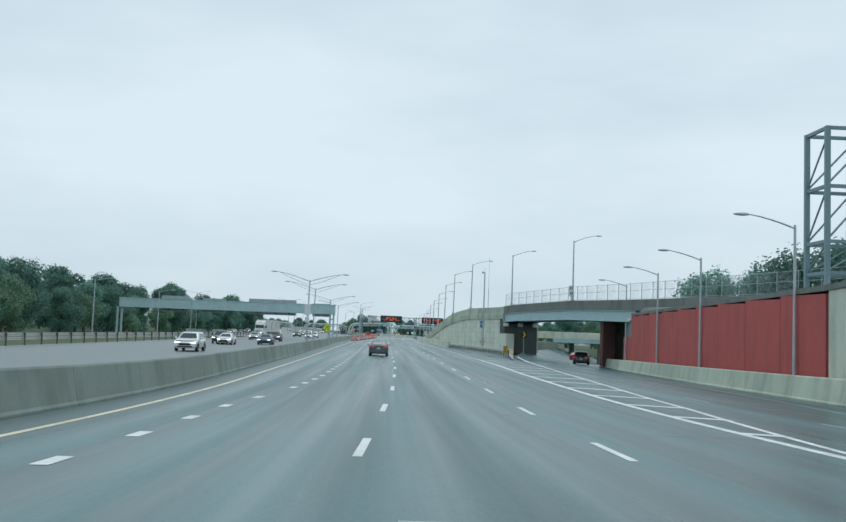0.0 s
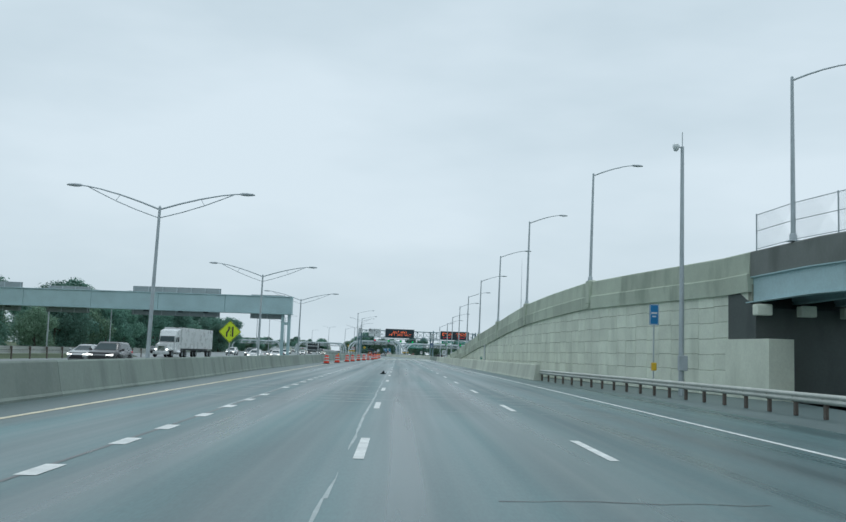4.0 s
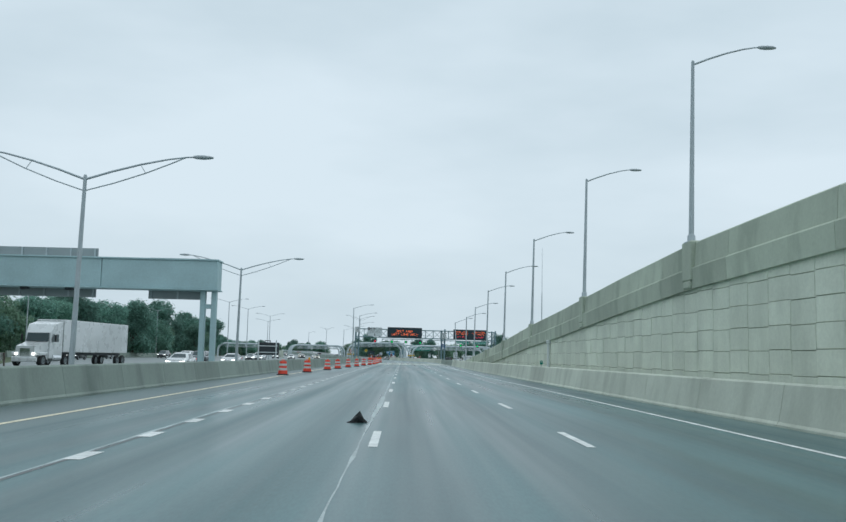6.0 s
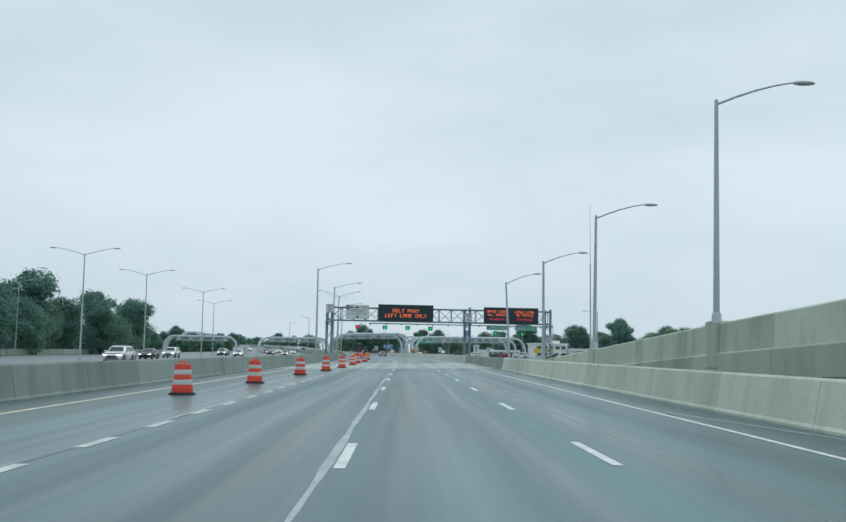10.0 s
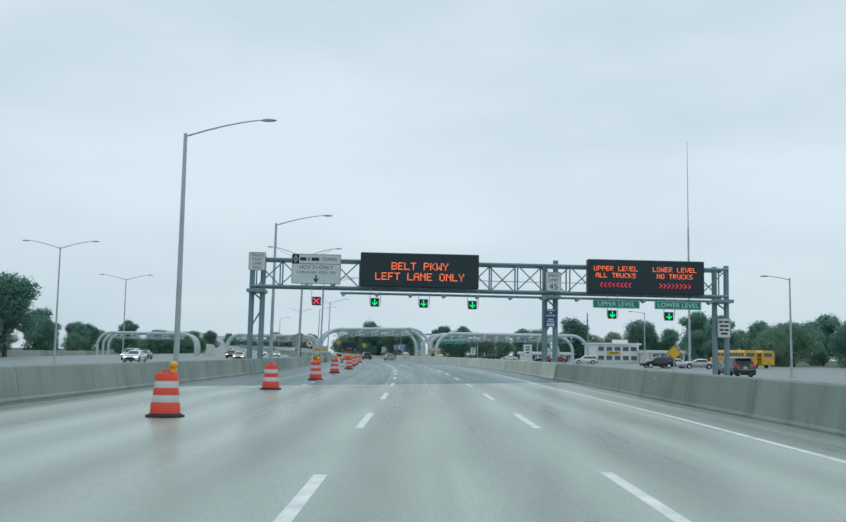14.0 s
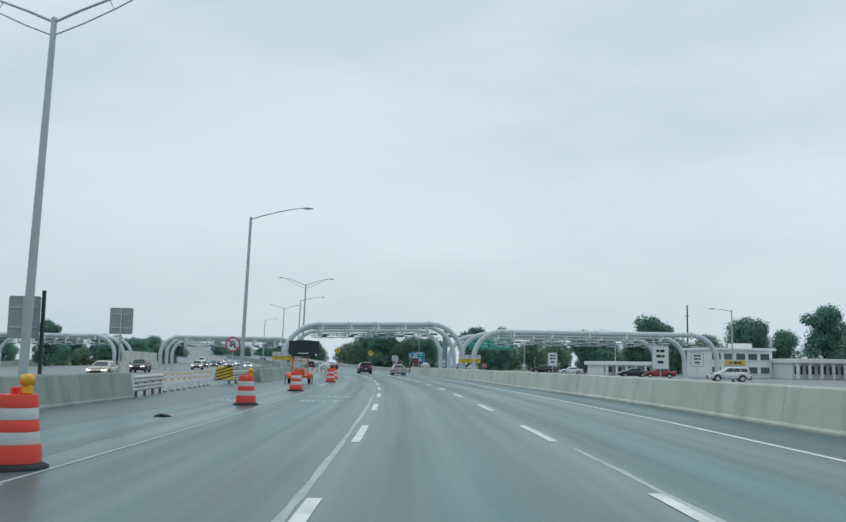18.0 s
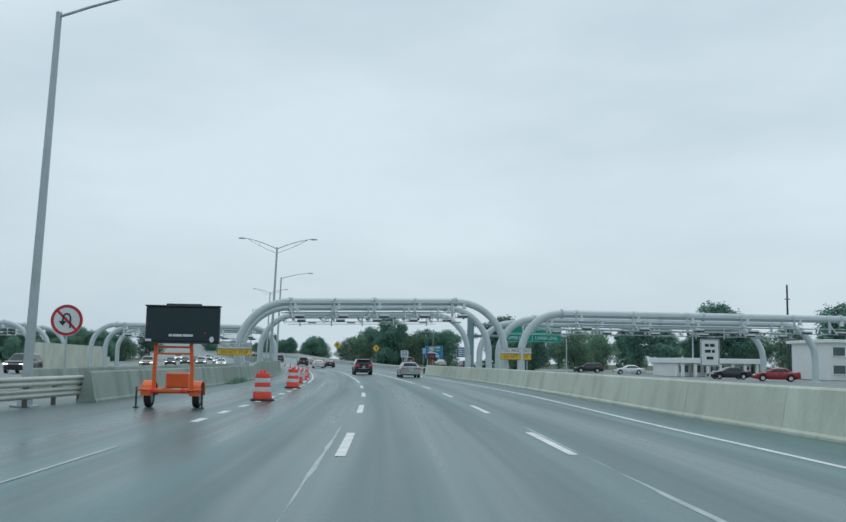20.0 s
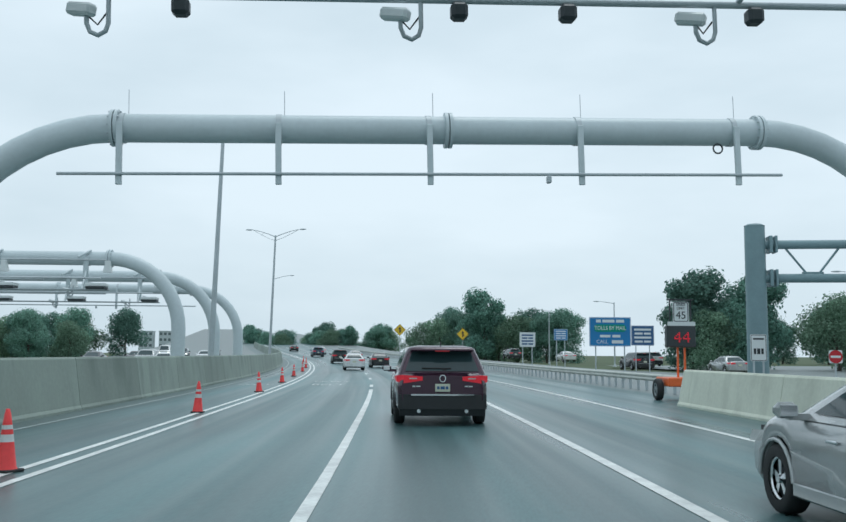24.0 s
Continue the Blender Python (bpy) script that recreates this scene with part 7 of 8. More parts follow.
part("pipe_head", Build().box((x0, 217.4, 2.85), (0.3, 0.4, 0.25), ch=0.03), SIGN_WHITE, dp)


# ---- vehicles ----
def car_form(kind):
    """Lengths and heights of a body type."""
    d = dict(L=4.75, W=1.84, H=1.45, belt=0.95, hood=0.92, nose=0.72, tail=1.02, gf=1.25, gr=-1.75, rf=0.35, rr=-1.0, r=0.33, wf=1.38, wr=-1.4, low=0.2)
    if kind == "suv":
        d.update(L=4.85, W=1.98, H=1.68, belt=1.1, hood=1.06, nose=0.84, tail=1.1, gf=1.2, gr=-2.3, rf=0.42, rr=-1.98, r=0.37, wf=1.4, wr=-1.38, low=0.24)
    if kind == "van":
        d.update(L=5.2, W=1.98, H=1.95, belt=1.15, hood=1.12, nose=0.85, tail=1.15, gf=1.6, gr=-2.5, rf=0.8, rr=-2.35, r=0.36, wf=1.6, wr=-1.5, low=0.24)
    return d


def car(kind, paint_mat, label, group, m, tail_lit=True, head_lit=False, fine=False):
    """A car whose nose points along +y, from lofted sheets, glass, lamps and wheels."""
    d = car_form(kind)
    L, W, H, belt, low, r = d["L"], d["W"], d["H"], d["belt"], d["low"], d["r"]
    hw = W / 2
    root = thing(f"{'sedan' if kind == 'car' else kind}", label, "car" if kind == "car" else kind, group, m)
    top_z = table([(-L / 2, d["tail"] - 0.06), (-L / 2 + 0.12, d["tail"]), (d["gr"], belt), (d["gf"], belt), (d["gf"] + 0.3, d["hood"]), (L / 2 - 0.45, d["nose"] + 0.08), (L / 2, d["nose"] - 0.12)])
    half = table([(-L / 2, hw * 0.86), (-L / 2 + 0.1, hw * 0.94), (-L / 2 + 0.5, hw), (L / 2 - 0.9, hw), (L / 2 - 0.3, hw * 0.93), (L / 2, hw * 0.72)])
    base = table([(-L / 2, low + 0.22), (-L / 2 + 0.25, low + 0.08), (-L / 2 + 0.6, low), (L / 2 - 0.6, low), (L / 2, low + 0.1)])
    ra = r * 1.13
    ys = sorted(set([-L / 2, -L / 2 + 0.04, -L / 2 + 0.12, -L / 2 + 0.3, L / 2 - 0.25, L / 2 - 0.08, L / 2, d["gf"], d["gr"], 0.0] + [c + ra * math.cos(math.pi * k / 8) for c in (d["wf"], d["wr"]) for k in range(9)]))

    def bottom(y):
        z = base(y)
        for c in (d["wf"], d["wr"]):
            t = ra * ra - (y - c) ** 2
            if t > 0:
                z = max(z, r + math.sqrt(t))
        return z

    rings = []
    for y in ys:
        w, t, b = half(y), top_z(y), bottom(y)
        t = max(t, b + 0.06)
        mid = b + (t - b) * 0.55
        side = [(w * 0.93, b), (w * 0.985, b + min(0.1, (t - b) * 0.2)), (w, mid), (w * 0.985, t - (t - b) * 0.22), (w * 0.93, t - (t - b) * 0.06), (w * 0.8, t), (w * 0.3, t + 0.015)]
        rings.append([(x, y, z) for x, z in side] + [(-x, y, z) for x, z in side[::-1]])
    body = part("body", Build().sweep(rings, True), paint_mat, root)
    well = Build().box((0, 0.0, (low + belt) / 2 - 0.05), (W * 0.84, L * 0.86, belt - low - 0.22))
    part("underbody", well, CAR_TRIM, root)
    # cabin: layers from the belt to the roof
    hc = hw * 0.93
    lay = []
    n = 5
    for k in range(n + 1):
        t = k / n
        z = belt - 0.03 + (H - 0.07 - belt + 0.03) * t
        lay.append((z, d["gf"] + (d["rf"] - d["gf"]) * t ** 0.9, d["gr"] + (d["rr"] - d["gr"]) * t ** 0.9, hc - (0.26 if kind == "car" else 0.2) * t ** 1.2))

    def at(z):
        zs = [q[0] for q in lay]
        return [float(np.interp(z, zs, [q[i] for q in lay])) for i in (1, 2, 3)]

    def ring(z, f, q, w, c=0.12):
        return [(w - c, q, z), (w - c * 0.3, q + c * 0.25, z), (w, q + c, z), (w, f - c * 2, z), (w - c * 0.4, f - c * 0.6, z), (w - c * 1.4, f, z), (-w + c * 1.4, f, z), (-w + c * 0.4, f - c * 0.6, z), (-w, f - c * 2, z), (-w, q + c, z), (-w + c * 0.3, q + c * 0.25, z), (-w + c, q, z)]

    rg = [ring(*q) for q in lay]
    z, f, q, w = lay[-1]
    rg.append(ring(H - 0.03, f - 0.1, q + 0.07, w - 0.06))
    rg.append(ring(H, f - 0.35, q + 0.3, w - 0.22))
    part("cabin", Build().sweep(rg, True), paint_mat, root)
    z0, z1 = belt + 0.04, H - 0.12
    nz = 4
    zz = [z0 + (z1 - z0) * k / nz for k in range(nz + 1)]

    def pane(name, fn, us=(0, 1), mat=CAR_GLASS):
        b = Build()
        vs = [fn(z, u) for z in zz for u in us]
        k = len(us)
        b.add(vs, [(i * k + j, i * k + j + 1, (i + 1) * k + j + 1, (i + 1) * k + j) for i in range(nz) for j in range(k - 1)], True)
        return part(name, b, mat, root)

    rear = pane("rear_window", lambda z, u: ((2 * u - 1) * (at(z)[2] - 0.13), at(z)[1] - 0.014, z))
    pane("windscreen", lambda z, u: ((2 * u - 1) * (at(z)[2] - 0.16), at(z)[0] + 0.014, z))
    cuts = [(0.0, 0.3), (0.32, 0.62), (0.64, 0.97)] if kind != "car" else [(0.02, 0.3), (0.32, 0.62), (0.64, 0.96)]
    for s in (-1, 1):
        for a, c in cuts:
            pane("side_window", lambda z, u: (s * (at(z)[2] + 0.008), (lambda f, q: q + 0.16 + (f - 0.3 - q - 0.16) * (a + (c - a) * u))(at(z)[0], at(z)[1]), z))
    for s in (-1, 1):
        mr = part("mirror", Build().box((s * (hw + 0.13), d["gf"] - 0.45, belt + 0.06), (0.22, 0.14, 0.145), ch=0.05).box((s * (hw + 0.0), d["gf"] - 0.42, belt + 0.0), (0.2, 0.08, 0.06)), paint_mat, root)
        if fine:
            part("mirror_glass", Build().box((s * (hw + 0.13), d["gf"] - 0.522, belt + 0.06), (0.16, 0.01, 0.1), ch=0.01), CHROME, mr)
        for c in (d["wf"], d["wr"]):
            wheel(root, s * (hw - 0.12), c, r, 0.23, fine=fine)
            arch = Build().tube([(s * (hw - 0.012), c + ra * math.cos(a), r + ra * math.sin(a)) for a in [math.pi * k / 10 for k in range(11)]], 0.022, n=6)
            if fine:
                part("arch_trim", arch, CAR_TRIM if kind == "suv" else paint_mat, root)
        if fine:
            part("sill", Build().box((s * (hw - 0.03), 0.0, low + 0.08), (0.06, d["wf"] - d["wr"] - 2 * ra - 0.02, 0.14), ch=0.02), CAR_TRIM if kind == "suv" else paint_mat, root)
        for y in (0.45, -0.45) if fine else ():
            part("door_handle", Build().box((s * (hw + 0.005), y - 0.25, belt - 0.17), (0.03, 0.2, 0.03), ch=0.01), CHROME, root)
        # lamps
        yb = -L / 2
        zt = d["tail"] - (0.12 if kind == "suv" else 0.16)
        tl = Build()
        tl.sweep([[(s * hw * 0.42, yb - 0.012, zt - 0.03), (s * hw * 0.42, yb - 0.012, zt + 0.05), (s * hw * 0.42, yb + 0.1, zt + 0.05), (s * hw * 0.42, yb + 0.1, zt - 0.03)],
                  [(s * hw * 0.82, yb + 0.0, zt - 0.09), (s * hw * 0.82, yb + 0.0, zt + 0.08), (s * hw * 0.82, yb + 0.15, zt + 0.08), (s * hw * 0.82, yb + 0.15, zt - 0.09)],
                  [(s * hw * 0.965, yb + 0.13, zt - 0.06), (s * hw * 0.965, yb + 0.13, zt + 0.07), (s * hw * 0.8, yb + 0.2, zt + 0.07), (s * hw * 0.8, yb + 0.2, zt - 0.06)],
                  [(s * hw * 1.0, yb + 0.42, zt + 0.0), (s * hw * 1.0, yb + 0.42, zt + 0.05), (s * hw * 0.9, yb + 0.42, zt + 0.05), (s * hw * 0.9, yb + 0.42, zt + 0.0)]])
        lamp = part("tail_lamp", tl, TAIL_RED if tail_lit else SIGN_RED, root, "red wrap-around tail lamp")
        if fine:
            part("reversing_lens", Build().box((s * hw * 0.62, yb - 0.012, zt + 0.01), (hw * 0.16, 0.012, 0.025)), LOUVER, lamp)
        yf = L / 2
        hl = Build().sweep([[(s * hw * 0.45, yf - 0.02, d["nose"] - 0.13), (s * hw * 0.45, yf - 0.04, d["nose"] - 0.04), (s * hw * 0.45, yf - 0.2, d["nose"] - 0.04), (s * hw * 0.45, yf - 0.2, d["nose"] - 0.13)],
                            [(s * hw * 0.9, yf - 0.16, d["nose"] - 0.1), (s * hw * 0.9, yf - 0.22, d["nose"] + 0.02), (s * hw * 0.85, yf - 0.4, d["nose"] + 0.02), (s * hw * 0.85, yf - 0.4, d["nose"] - 0.1)]])
        part("headlamp", hl, HEADLAMP if head_lit else REFLECT, root)
    part("grille", Build().box((0, L / 2 - 0.0, d["nose"] - 0.22), (hw * 1.0, 0.06, 0.2), ch=0.02), CAR_TRIM, root)
    part("front_bumper", Build().box((0, L / 2 - 0.05, low + 0.18), (hw * 1.35, 0.14, 0.16), ch=0.04), CAR_TRIM, root)
    yb = -L / 2
    pl = part("number_plate", Build().box((0, yb - 0.016, d["tail"] - 0.3), (0.31, 0.02, 0.16), ch=0.005), PLATE_FACE, root)
    if fine:
        bars(pl, SIGN_DBLUE, 0, yb - 0.029, d["tail"] - 0.3, (0.05, 0.09, 0.05), 0.06, 0.02)
    bumper = Build().sweep([[(x * hw, yb - 0.06 + 0.1 * abs(x) ** 3, low + 0.12), (x * hw, yb - 0.06 + 0.1 * abs(x) ** 3, low + 0.42), (x * hw, yb + 0.06 + 0.1 * abs(x) ** 3, low + 0.44), (x * hw, yb + 0.06 + 0.1 * abs(x) ** 3, low + 0.1)] for x in (-0.93, -0.7, -0.35, 0, 0.35, 0.7, 0.93)])
    part("rear_bumper", bumper, CAR_TRIM if kind == "suv" else paint_mat, root)
    if kind == "suv":
        part("rear_valance", Build().sweep([[(x * hw, yb + 0.0 + 0.1 * abs(x) ** 3, low - 0.02), (x * hw, yb - 0.04 + 0.1 * abs(x) ** 3, low + 0.13), (x * hw, yb + 0.12, low + 0.13), (x * hw, yb + 0.14, low - 0.02)] for x in (-0.9, -0.6, -0.3, 0, 0.3, 0.6, 0.9)]), CAR_TRIM, root)
        part("bumper_strip", Build().sweep([[(x * hw, yb - 0.075 + 0.1 * abs(x) ** 3, low + 0.4), (x * hw, yb - 0.075 + 0.1 * abs(x) ** 3, low + 0.43), (x * hw, yb - 0.05 + 0.1 * abs(x) ** 3, low + 0.44)] for x in (-0.66, -0.35, 0, 0.35, 0.66)]), CHROME, root, "thin chrome bumper strip")
        part("spoiler", Build().box((0, d["rr"] - 0.14, H - 0.1), (hc * 1.45, 0.34, 0.05), ch=0.02), paint_mat, root)
        part("brake_light", Build().box((0, d["rr"] - 0.3, H - 0.12), (0.3, 0.03, 0.025)), SIGN_RED, root)
        for s in (-0.5, 0.5):
            part("exhaust", Build().rod((s * hw, yb - 0.03, low + 0.08), (s * hw, yb + 0.2, low + 0.08), 0.04, n=10), CHROME, root)
        z = belt + 0.1
        part("wiper", Build().box((-0.12, at(z)[1] - 0.035, z), (0.62, 0.02, 0.025), ch=0.005).box((0.05, at(z)[1] - 0.03, z - 0.03), (0.1, 0.03, 0.05)), CAR_TRIM, rear)
        part("emblem", Build().tube([(0.062 * math.cos(2 * math.pi * k / 14), yb - 0.02, d["tail"] - 0.11 + 0.07 * math.sin(2 * math.pi * k / 14)) for k in range(15)], 0.013, n=6), CHROME, root, "plain chrome ring emblem")
        for s in (-0.55, 0.55):
            bars(root, CHROME, s * hw, yb - 0.004, d["tail"] - 0.27, (0.06, 0.09), 0.025, 0.015, name="badge_bars")
    if fine:
        part("aerial_fin", Build().plate([(-0.012, H - 0.01), (0.012, H - 0.01), (0.004, H + 0.07), (-0.004, H + 0.07)], d["rr"] + 0.2, d["rr"] + 0.36), paint_mat, root)
    return root


MAROON = paint("dark_maroon_car_paint", (0.05, 0.018, 0.036), 0.2, 0.2)
CAR_GREY = paint("grey_car_paint", (0.1, 0.12, 0.13), 0.25, 0.4)
CAR_WHITE = paint("white_car_paint", (0.7, 0.72, 0.72))
CAR_BLACK = paint("black_car_paint", (0.018, 0.022, 0.025))
CAR_SILVER = paint("silver_car_paint", (0.42, 0.44, 0.44), 0.25, 0.5)
CAR_RED = paint("red_car_paint", (0.3, 0.02, 0.025))
CAR_BLUE = paint("dark_blue_car_paint", (0.03, 0.07, 0.13))
CAR_BEIGE = paint("beige_car_paint", (0.45, 0.42, 0.33))
car("suv", MAROON, "dark maroon sport utility car with chrome bumper strip", "traffic on the carriageway", stand(531.6, -0.45, 0, 1.0), fine=True)
car("car", CAR_SILVER, "silver grey sedan beside the toll arches", "traffic on the carriageway", stand(517.5, 3.22, 0, 1.0), tail_lit=False, fine=True)
car("car", CAR_GREY, "dark grey sedan in the middle lane", "traffic on the carriageway", stand(98, -3.25), fine=True)
car("car", CAR_WHITE, "white sedan far ahead on the curve", "traffic on the carriageway", stand(592, -2.6, 0, 0))
SAME = [("car", "black", 602, 0.3), ("suv", "black", 622, -2.8), ("car", "silver", 640, 0.6), ("suv", "blue", 668, -2.6), ("car", "white", 690, 0.4), ("car", "black", 716, -2.8)]
PAINTS = {"white": CAR_WHITE, "black": CAR_BLACK, "silver": CAR_SILVER, "grey": CAR_GREY, "red": CAR_RED, "blue": CAR_BLUE, "beige": CAR_BEIGE}
KINDS = {"suv": "sport utility car", "car": "sedan", "van": "van"}
MADE = {}


def parked(kind, color, x, y, turn, group, where, lit=True):
    key = (kind, color, group)
    m = pose(x, y, road_z(y) - (ramp_dip(x, y) if 9 < x and y < 230 else 0), 0, 0, turn)
    if key in MADE:
        return copy_thing(MADE[key], m)
    MADE[key] = car(kind, PAINTS[color], f"{color} {KINDS[kind]} {where}", group, m, tail_lit=lit, head_lit=group.startswith("opposite"))
    return MADE[key]


for kind, color, y, o in SAME:
    x, yy, _ = along(y, o)
    parked(kind, color, x, yy, math.degrees(math.atan2(-slope(y), 1)), "traffic ahead", "driving on the road's curve")
OPP = [("suv", "white", -19.7, 90), ("suv", "black", -24, 130), ("car", "blue", -18.7, 133.5), ("car", "black", -24.4, 113), ("car", "white", -22.5, 125), ("suv", "grey", -28.5, 47), ("car", "silver", -26.4, 178), ("suv", "grey", -27.5, 270), ("car", "white", -21.0, 232), ("suv", "black", -21.5, 168), ("suv", "white", -36.6, 302), ("car", "black", -49, 286), ("car", "silver", -52, 311), ("suv", "grey", -54.5, 358), ("suv", "white", -37.5, 385), ("car", "black", -35.3, 364), ("car", "grey", -43.6, 461), ("suv", "silver", -41.9, 449), ("suv", "black", -39.5, 507.6), ("car", "beige", -30.5, 470), ("car", "white", -34, 425), ("suv", "white", -29, 330), ("car", "silver", -33, 345), ("car", "black", -25, 280), ("car", "white", -22, 262), ("suv", "beige", -46, 560), ("car", "black", -55, 600)]
for kind, color, o, y in (("car", "white", -19.5, 588), ("suv", "silver", -23.5, 600), ("car", "black", -27, 612), ("car", "white", -20.5, 628), ("suv", "grey", -25, 642), ("van", "white", -29, 655), ("car", "silver", -21, 668)):
    OPP.append((kind, color, road_x(y) + o, y))
for kind, color, x, y in OPP:
    parked(kind, color, x, y, 180 + math.degrees(math.atan2(-slope(y), 1)), "opposite traffic", "with lit headlamps on the opposite lanes")
RIGHT = [("suv", "black", 22.5, 126, -14), ("car", "red", 30.2, 167, -17), ("suv", "white", 2.5, 620, 14), ("suv", "black", -1, 600, 14), ("car", "silver", 5, 588, 12), ("suv", "grey", -14, 660, 17), ("car", "white", -6, 645, 15), ("van", "white", 13, 640, 15), ("suv", "grey", 26.0, 395, 3)]
for kind, color, x, y, turn in RIGHT:
    parked(kind, color, x, y, turn, "side road traffic", "on the side roadway")
LOT = [("suv", "black", 34, 452), ("car", "white", 37, 455), ("car", "silver", 40, 452), ("suv", "white", 32, 500), ("car", "black", 29, 540), ("car", "red", 31, 530), ("car", "white", 24, 575), ("suv", "black", 20, 590)]
for kind, color, x, y in LOT:
    parked(kind, color, x, y, 70 + (x * 7) % 30, "yard cars", "parked in the paved yard", lit=False)


def semi(m):
    root = thing("semi_truck", "white articulated truck with a tall box trailer", "truck", m=m)
    part("trailer_box", Build().box((0, -6.2, 2.65), (2.55, 14.0, 2.85), ch=0.04), TRUCK_WHITE, root, "plain white box trailer")
    part("trailer_frame", Build().box((0, -6.2, 1.1), (1.2, 13.6, 0.25), ch=0.02), DARK_STEEL, root)
    part("hood", Build().sweep([[(-1.0, 3.0, 0.6), (-1.0, 3.0, 2.1), (1.0, 3.0, 2.1), (1.0, 3.0, 0.6)], [(-0.85, 5.0, 0.6), (-0.8, 5.0, 1.7), (0.8, 5.0, 1.7), (0.85, 5.0, 0.6)]]), TRUCK_WHITE, root)
    part("cab", Build().sweep([[(-1.2, 0.9, 0.7), (-1.2, 0.9, 3.9), (1.2, 0.9, 3.9), (1.2, 0.9, 0.7)], [(-1.2, 2.3, 0.7), (-1.2, 2.3, 3.6), (1.2, 2.3, 3.6), (1.2, 2.3, 0.7)], [(-1.15, 3.1, 0.7), (-1.1, 2.8, 2.9), (1.1, 2.8, 2.9), (1.15, 3.1, 0.7)]]), TRUCK_WHITE, root)
    part("windscreen", Build().add([(-1.0, 3.05, 2.15), (1.0, 3.05, 2.15), (0.95, 2.86, 2.85), (-0.95, 2.86, 2.85)], [(0, 1, 2, 3)]), CAR_GLASS, root)
    for s in (-1, 1):
        part("side_window", Build().add([(s * 1.21, 1.6, 2.1), (s * 1.19, 2.75, 2.1), (s * 1.19, 2.6, 2.75), (s * 1.21, 1.6, 2.75)], [(0, 1, 2, 3)]), CAR_GLASS, root)
        part("mirror", Build().box((s * 1.5, 2.8, 2.4), (0.16, 0.1, 0.6), ch=0.03), CAR_TRIM, root)
        part("headlamp", Build().box((s * 0.75, 5.0, 1.05), (0.3, 0.06, 0.22), ch=0.02), HEADLAMP, root)
        part("fender", Build().box((s * 1.05, 4.2, 1.05), (0.4, 1.4, 0.3), ch=0.08), TRUCK_WHITE, root)
        part("fuel_tank", Build().rod((s * 1.0, 1.2, 0.75), (s * 1.0, 2.6, 0.75), 0.32, n=14), CHROME, root)
        for y in (4.2, 0.2, -1.1, -11.0, -12.3):
            wheel(root, s * 1.1, y, 0.5, 0.3, SIGN_BACK)
    part("grille", Build().box((0, 5.01, 1.2), (0.9, 0.06, 0.7), ch=0.03), CHROME, root)
    part("front_bumper", Build().box((0, 5.05, 0.6), (2.2, 0.2, 0.4), ch=0.05), TRUCK_WHITE, root)
    return root


truck = semi(pose(-32.2, 231.8, 0, 0, 0, 174))


def bus(m):
    root = thing("school_bus", "yellow school bus parked in the yard", "bus", "parked school buses", m)
    part("body", Build().sweep([[(-1.2, y, 0.6), (-1.2, y, 2.6), (-0.9, y, 3.0), (0.9, y, 3.0), (1.2, y, 2.6), (1.2, y, 0.6)] for y in (-5.4, 4.0)]), BUS_YELLOW, root)
    part("hood", Build().box((0, 4.7, 1.2), (1.9, 1.5, 1.1), ch=0.12), BUS_YELLOW, root)
    for s in (-1, 1):
        for k in range(10):
            part("side_window", Build().box((s * 1.205, -4.9 + 0.86 * k, 2.25), (0.02, 0.7, 0.55)), WINDOW_GLASS, root)
        part("rub_rail", Build().box((s * 1.21, -0.7, 1.5), (0.03, 9.3, 0.08)), CAR_TRIM, root)
        for y in (4.3, -3.4):
            wheel(root, s * 1.0, y, 0.48, 0.28, SIGN_BACK)
    part("windscreen", Build().box((0, 4.01, 2.2), (1.9, 0.03, 0.75)), WINDOW_GLASS, root)
    part("rear_window", Build().box((0, -5.41, 2.25), (1.6, 0.03, 0.6)), WINDOW_GLASS, root)
    return root


first = bus(pose(52.6, 475, 0, 0, 0, 14))
for k in range(1, 2):
    copy_thing(first, pose(52.6 + 3.4 * k, 475 + 1.5 * k, 0, 0, 0, 14 + k % 3))


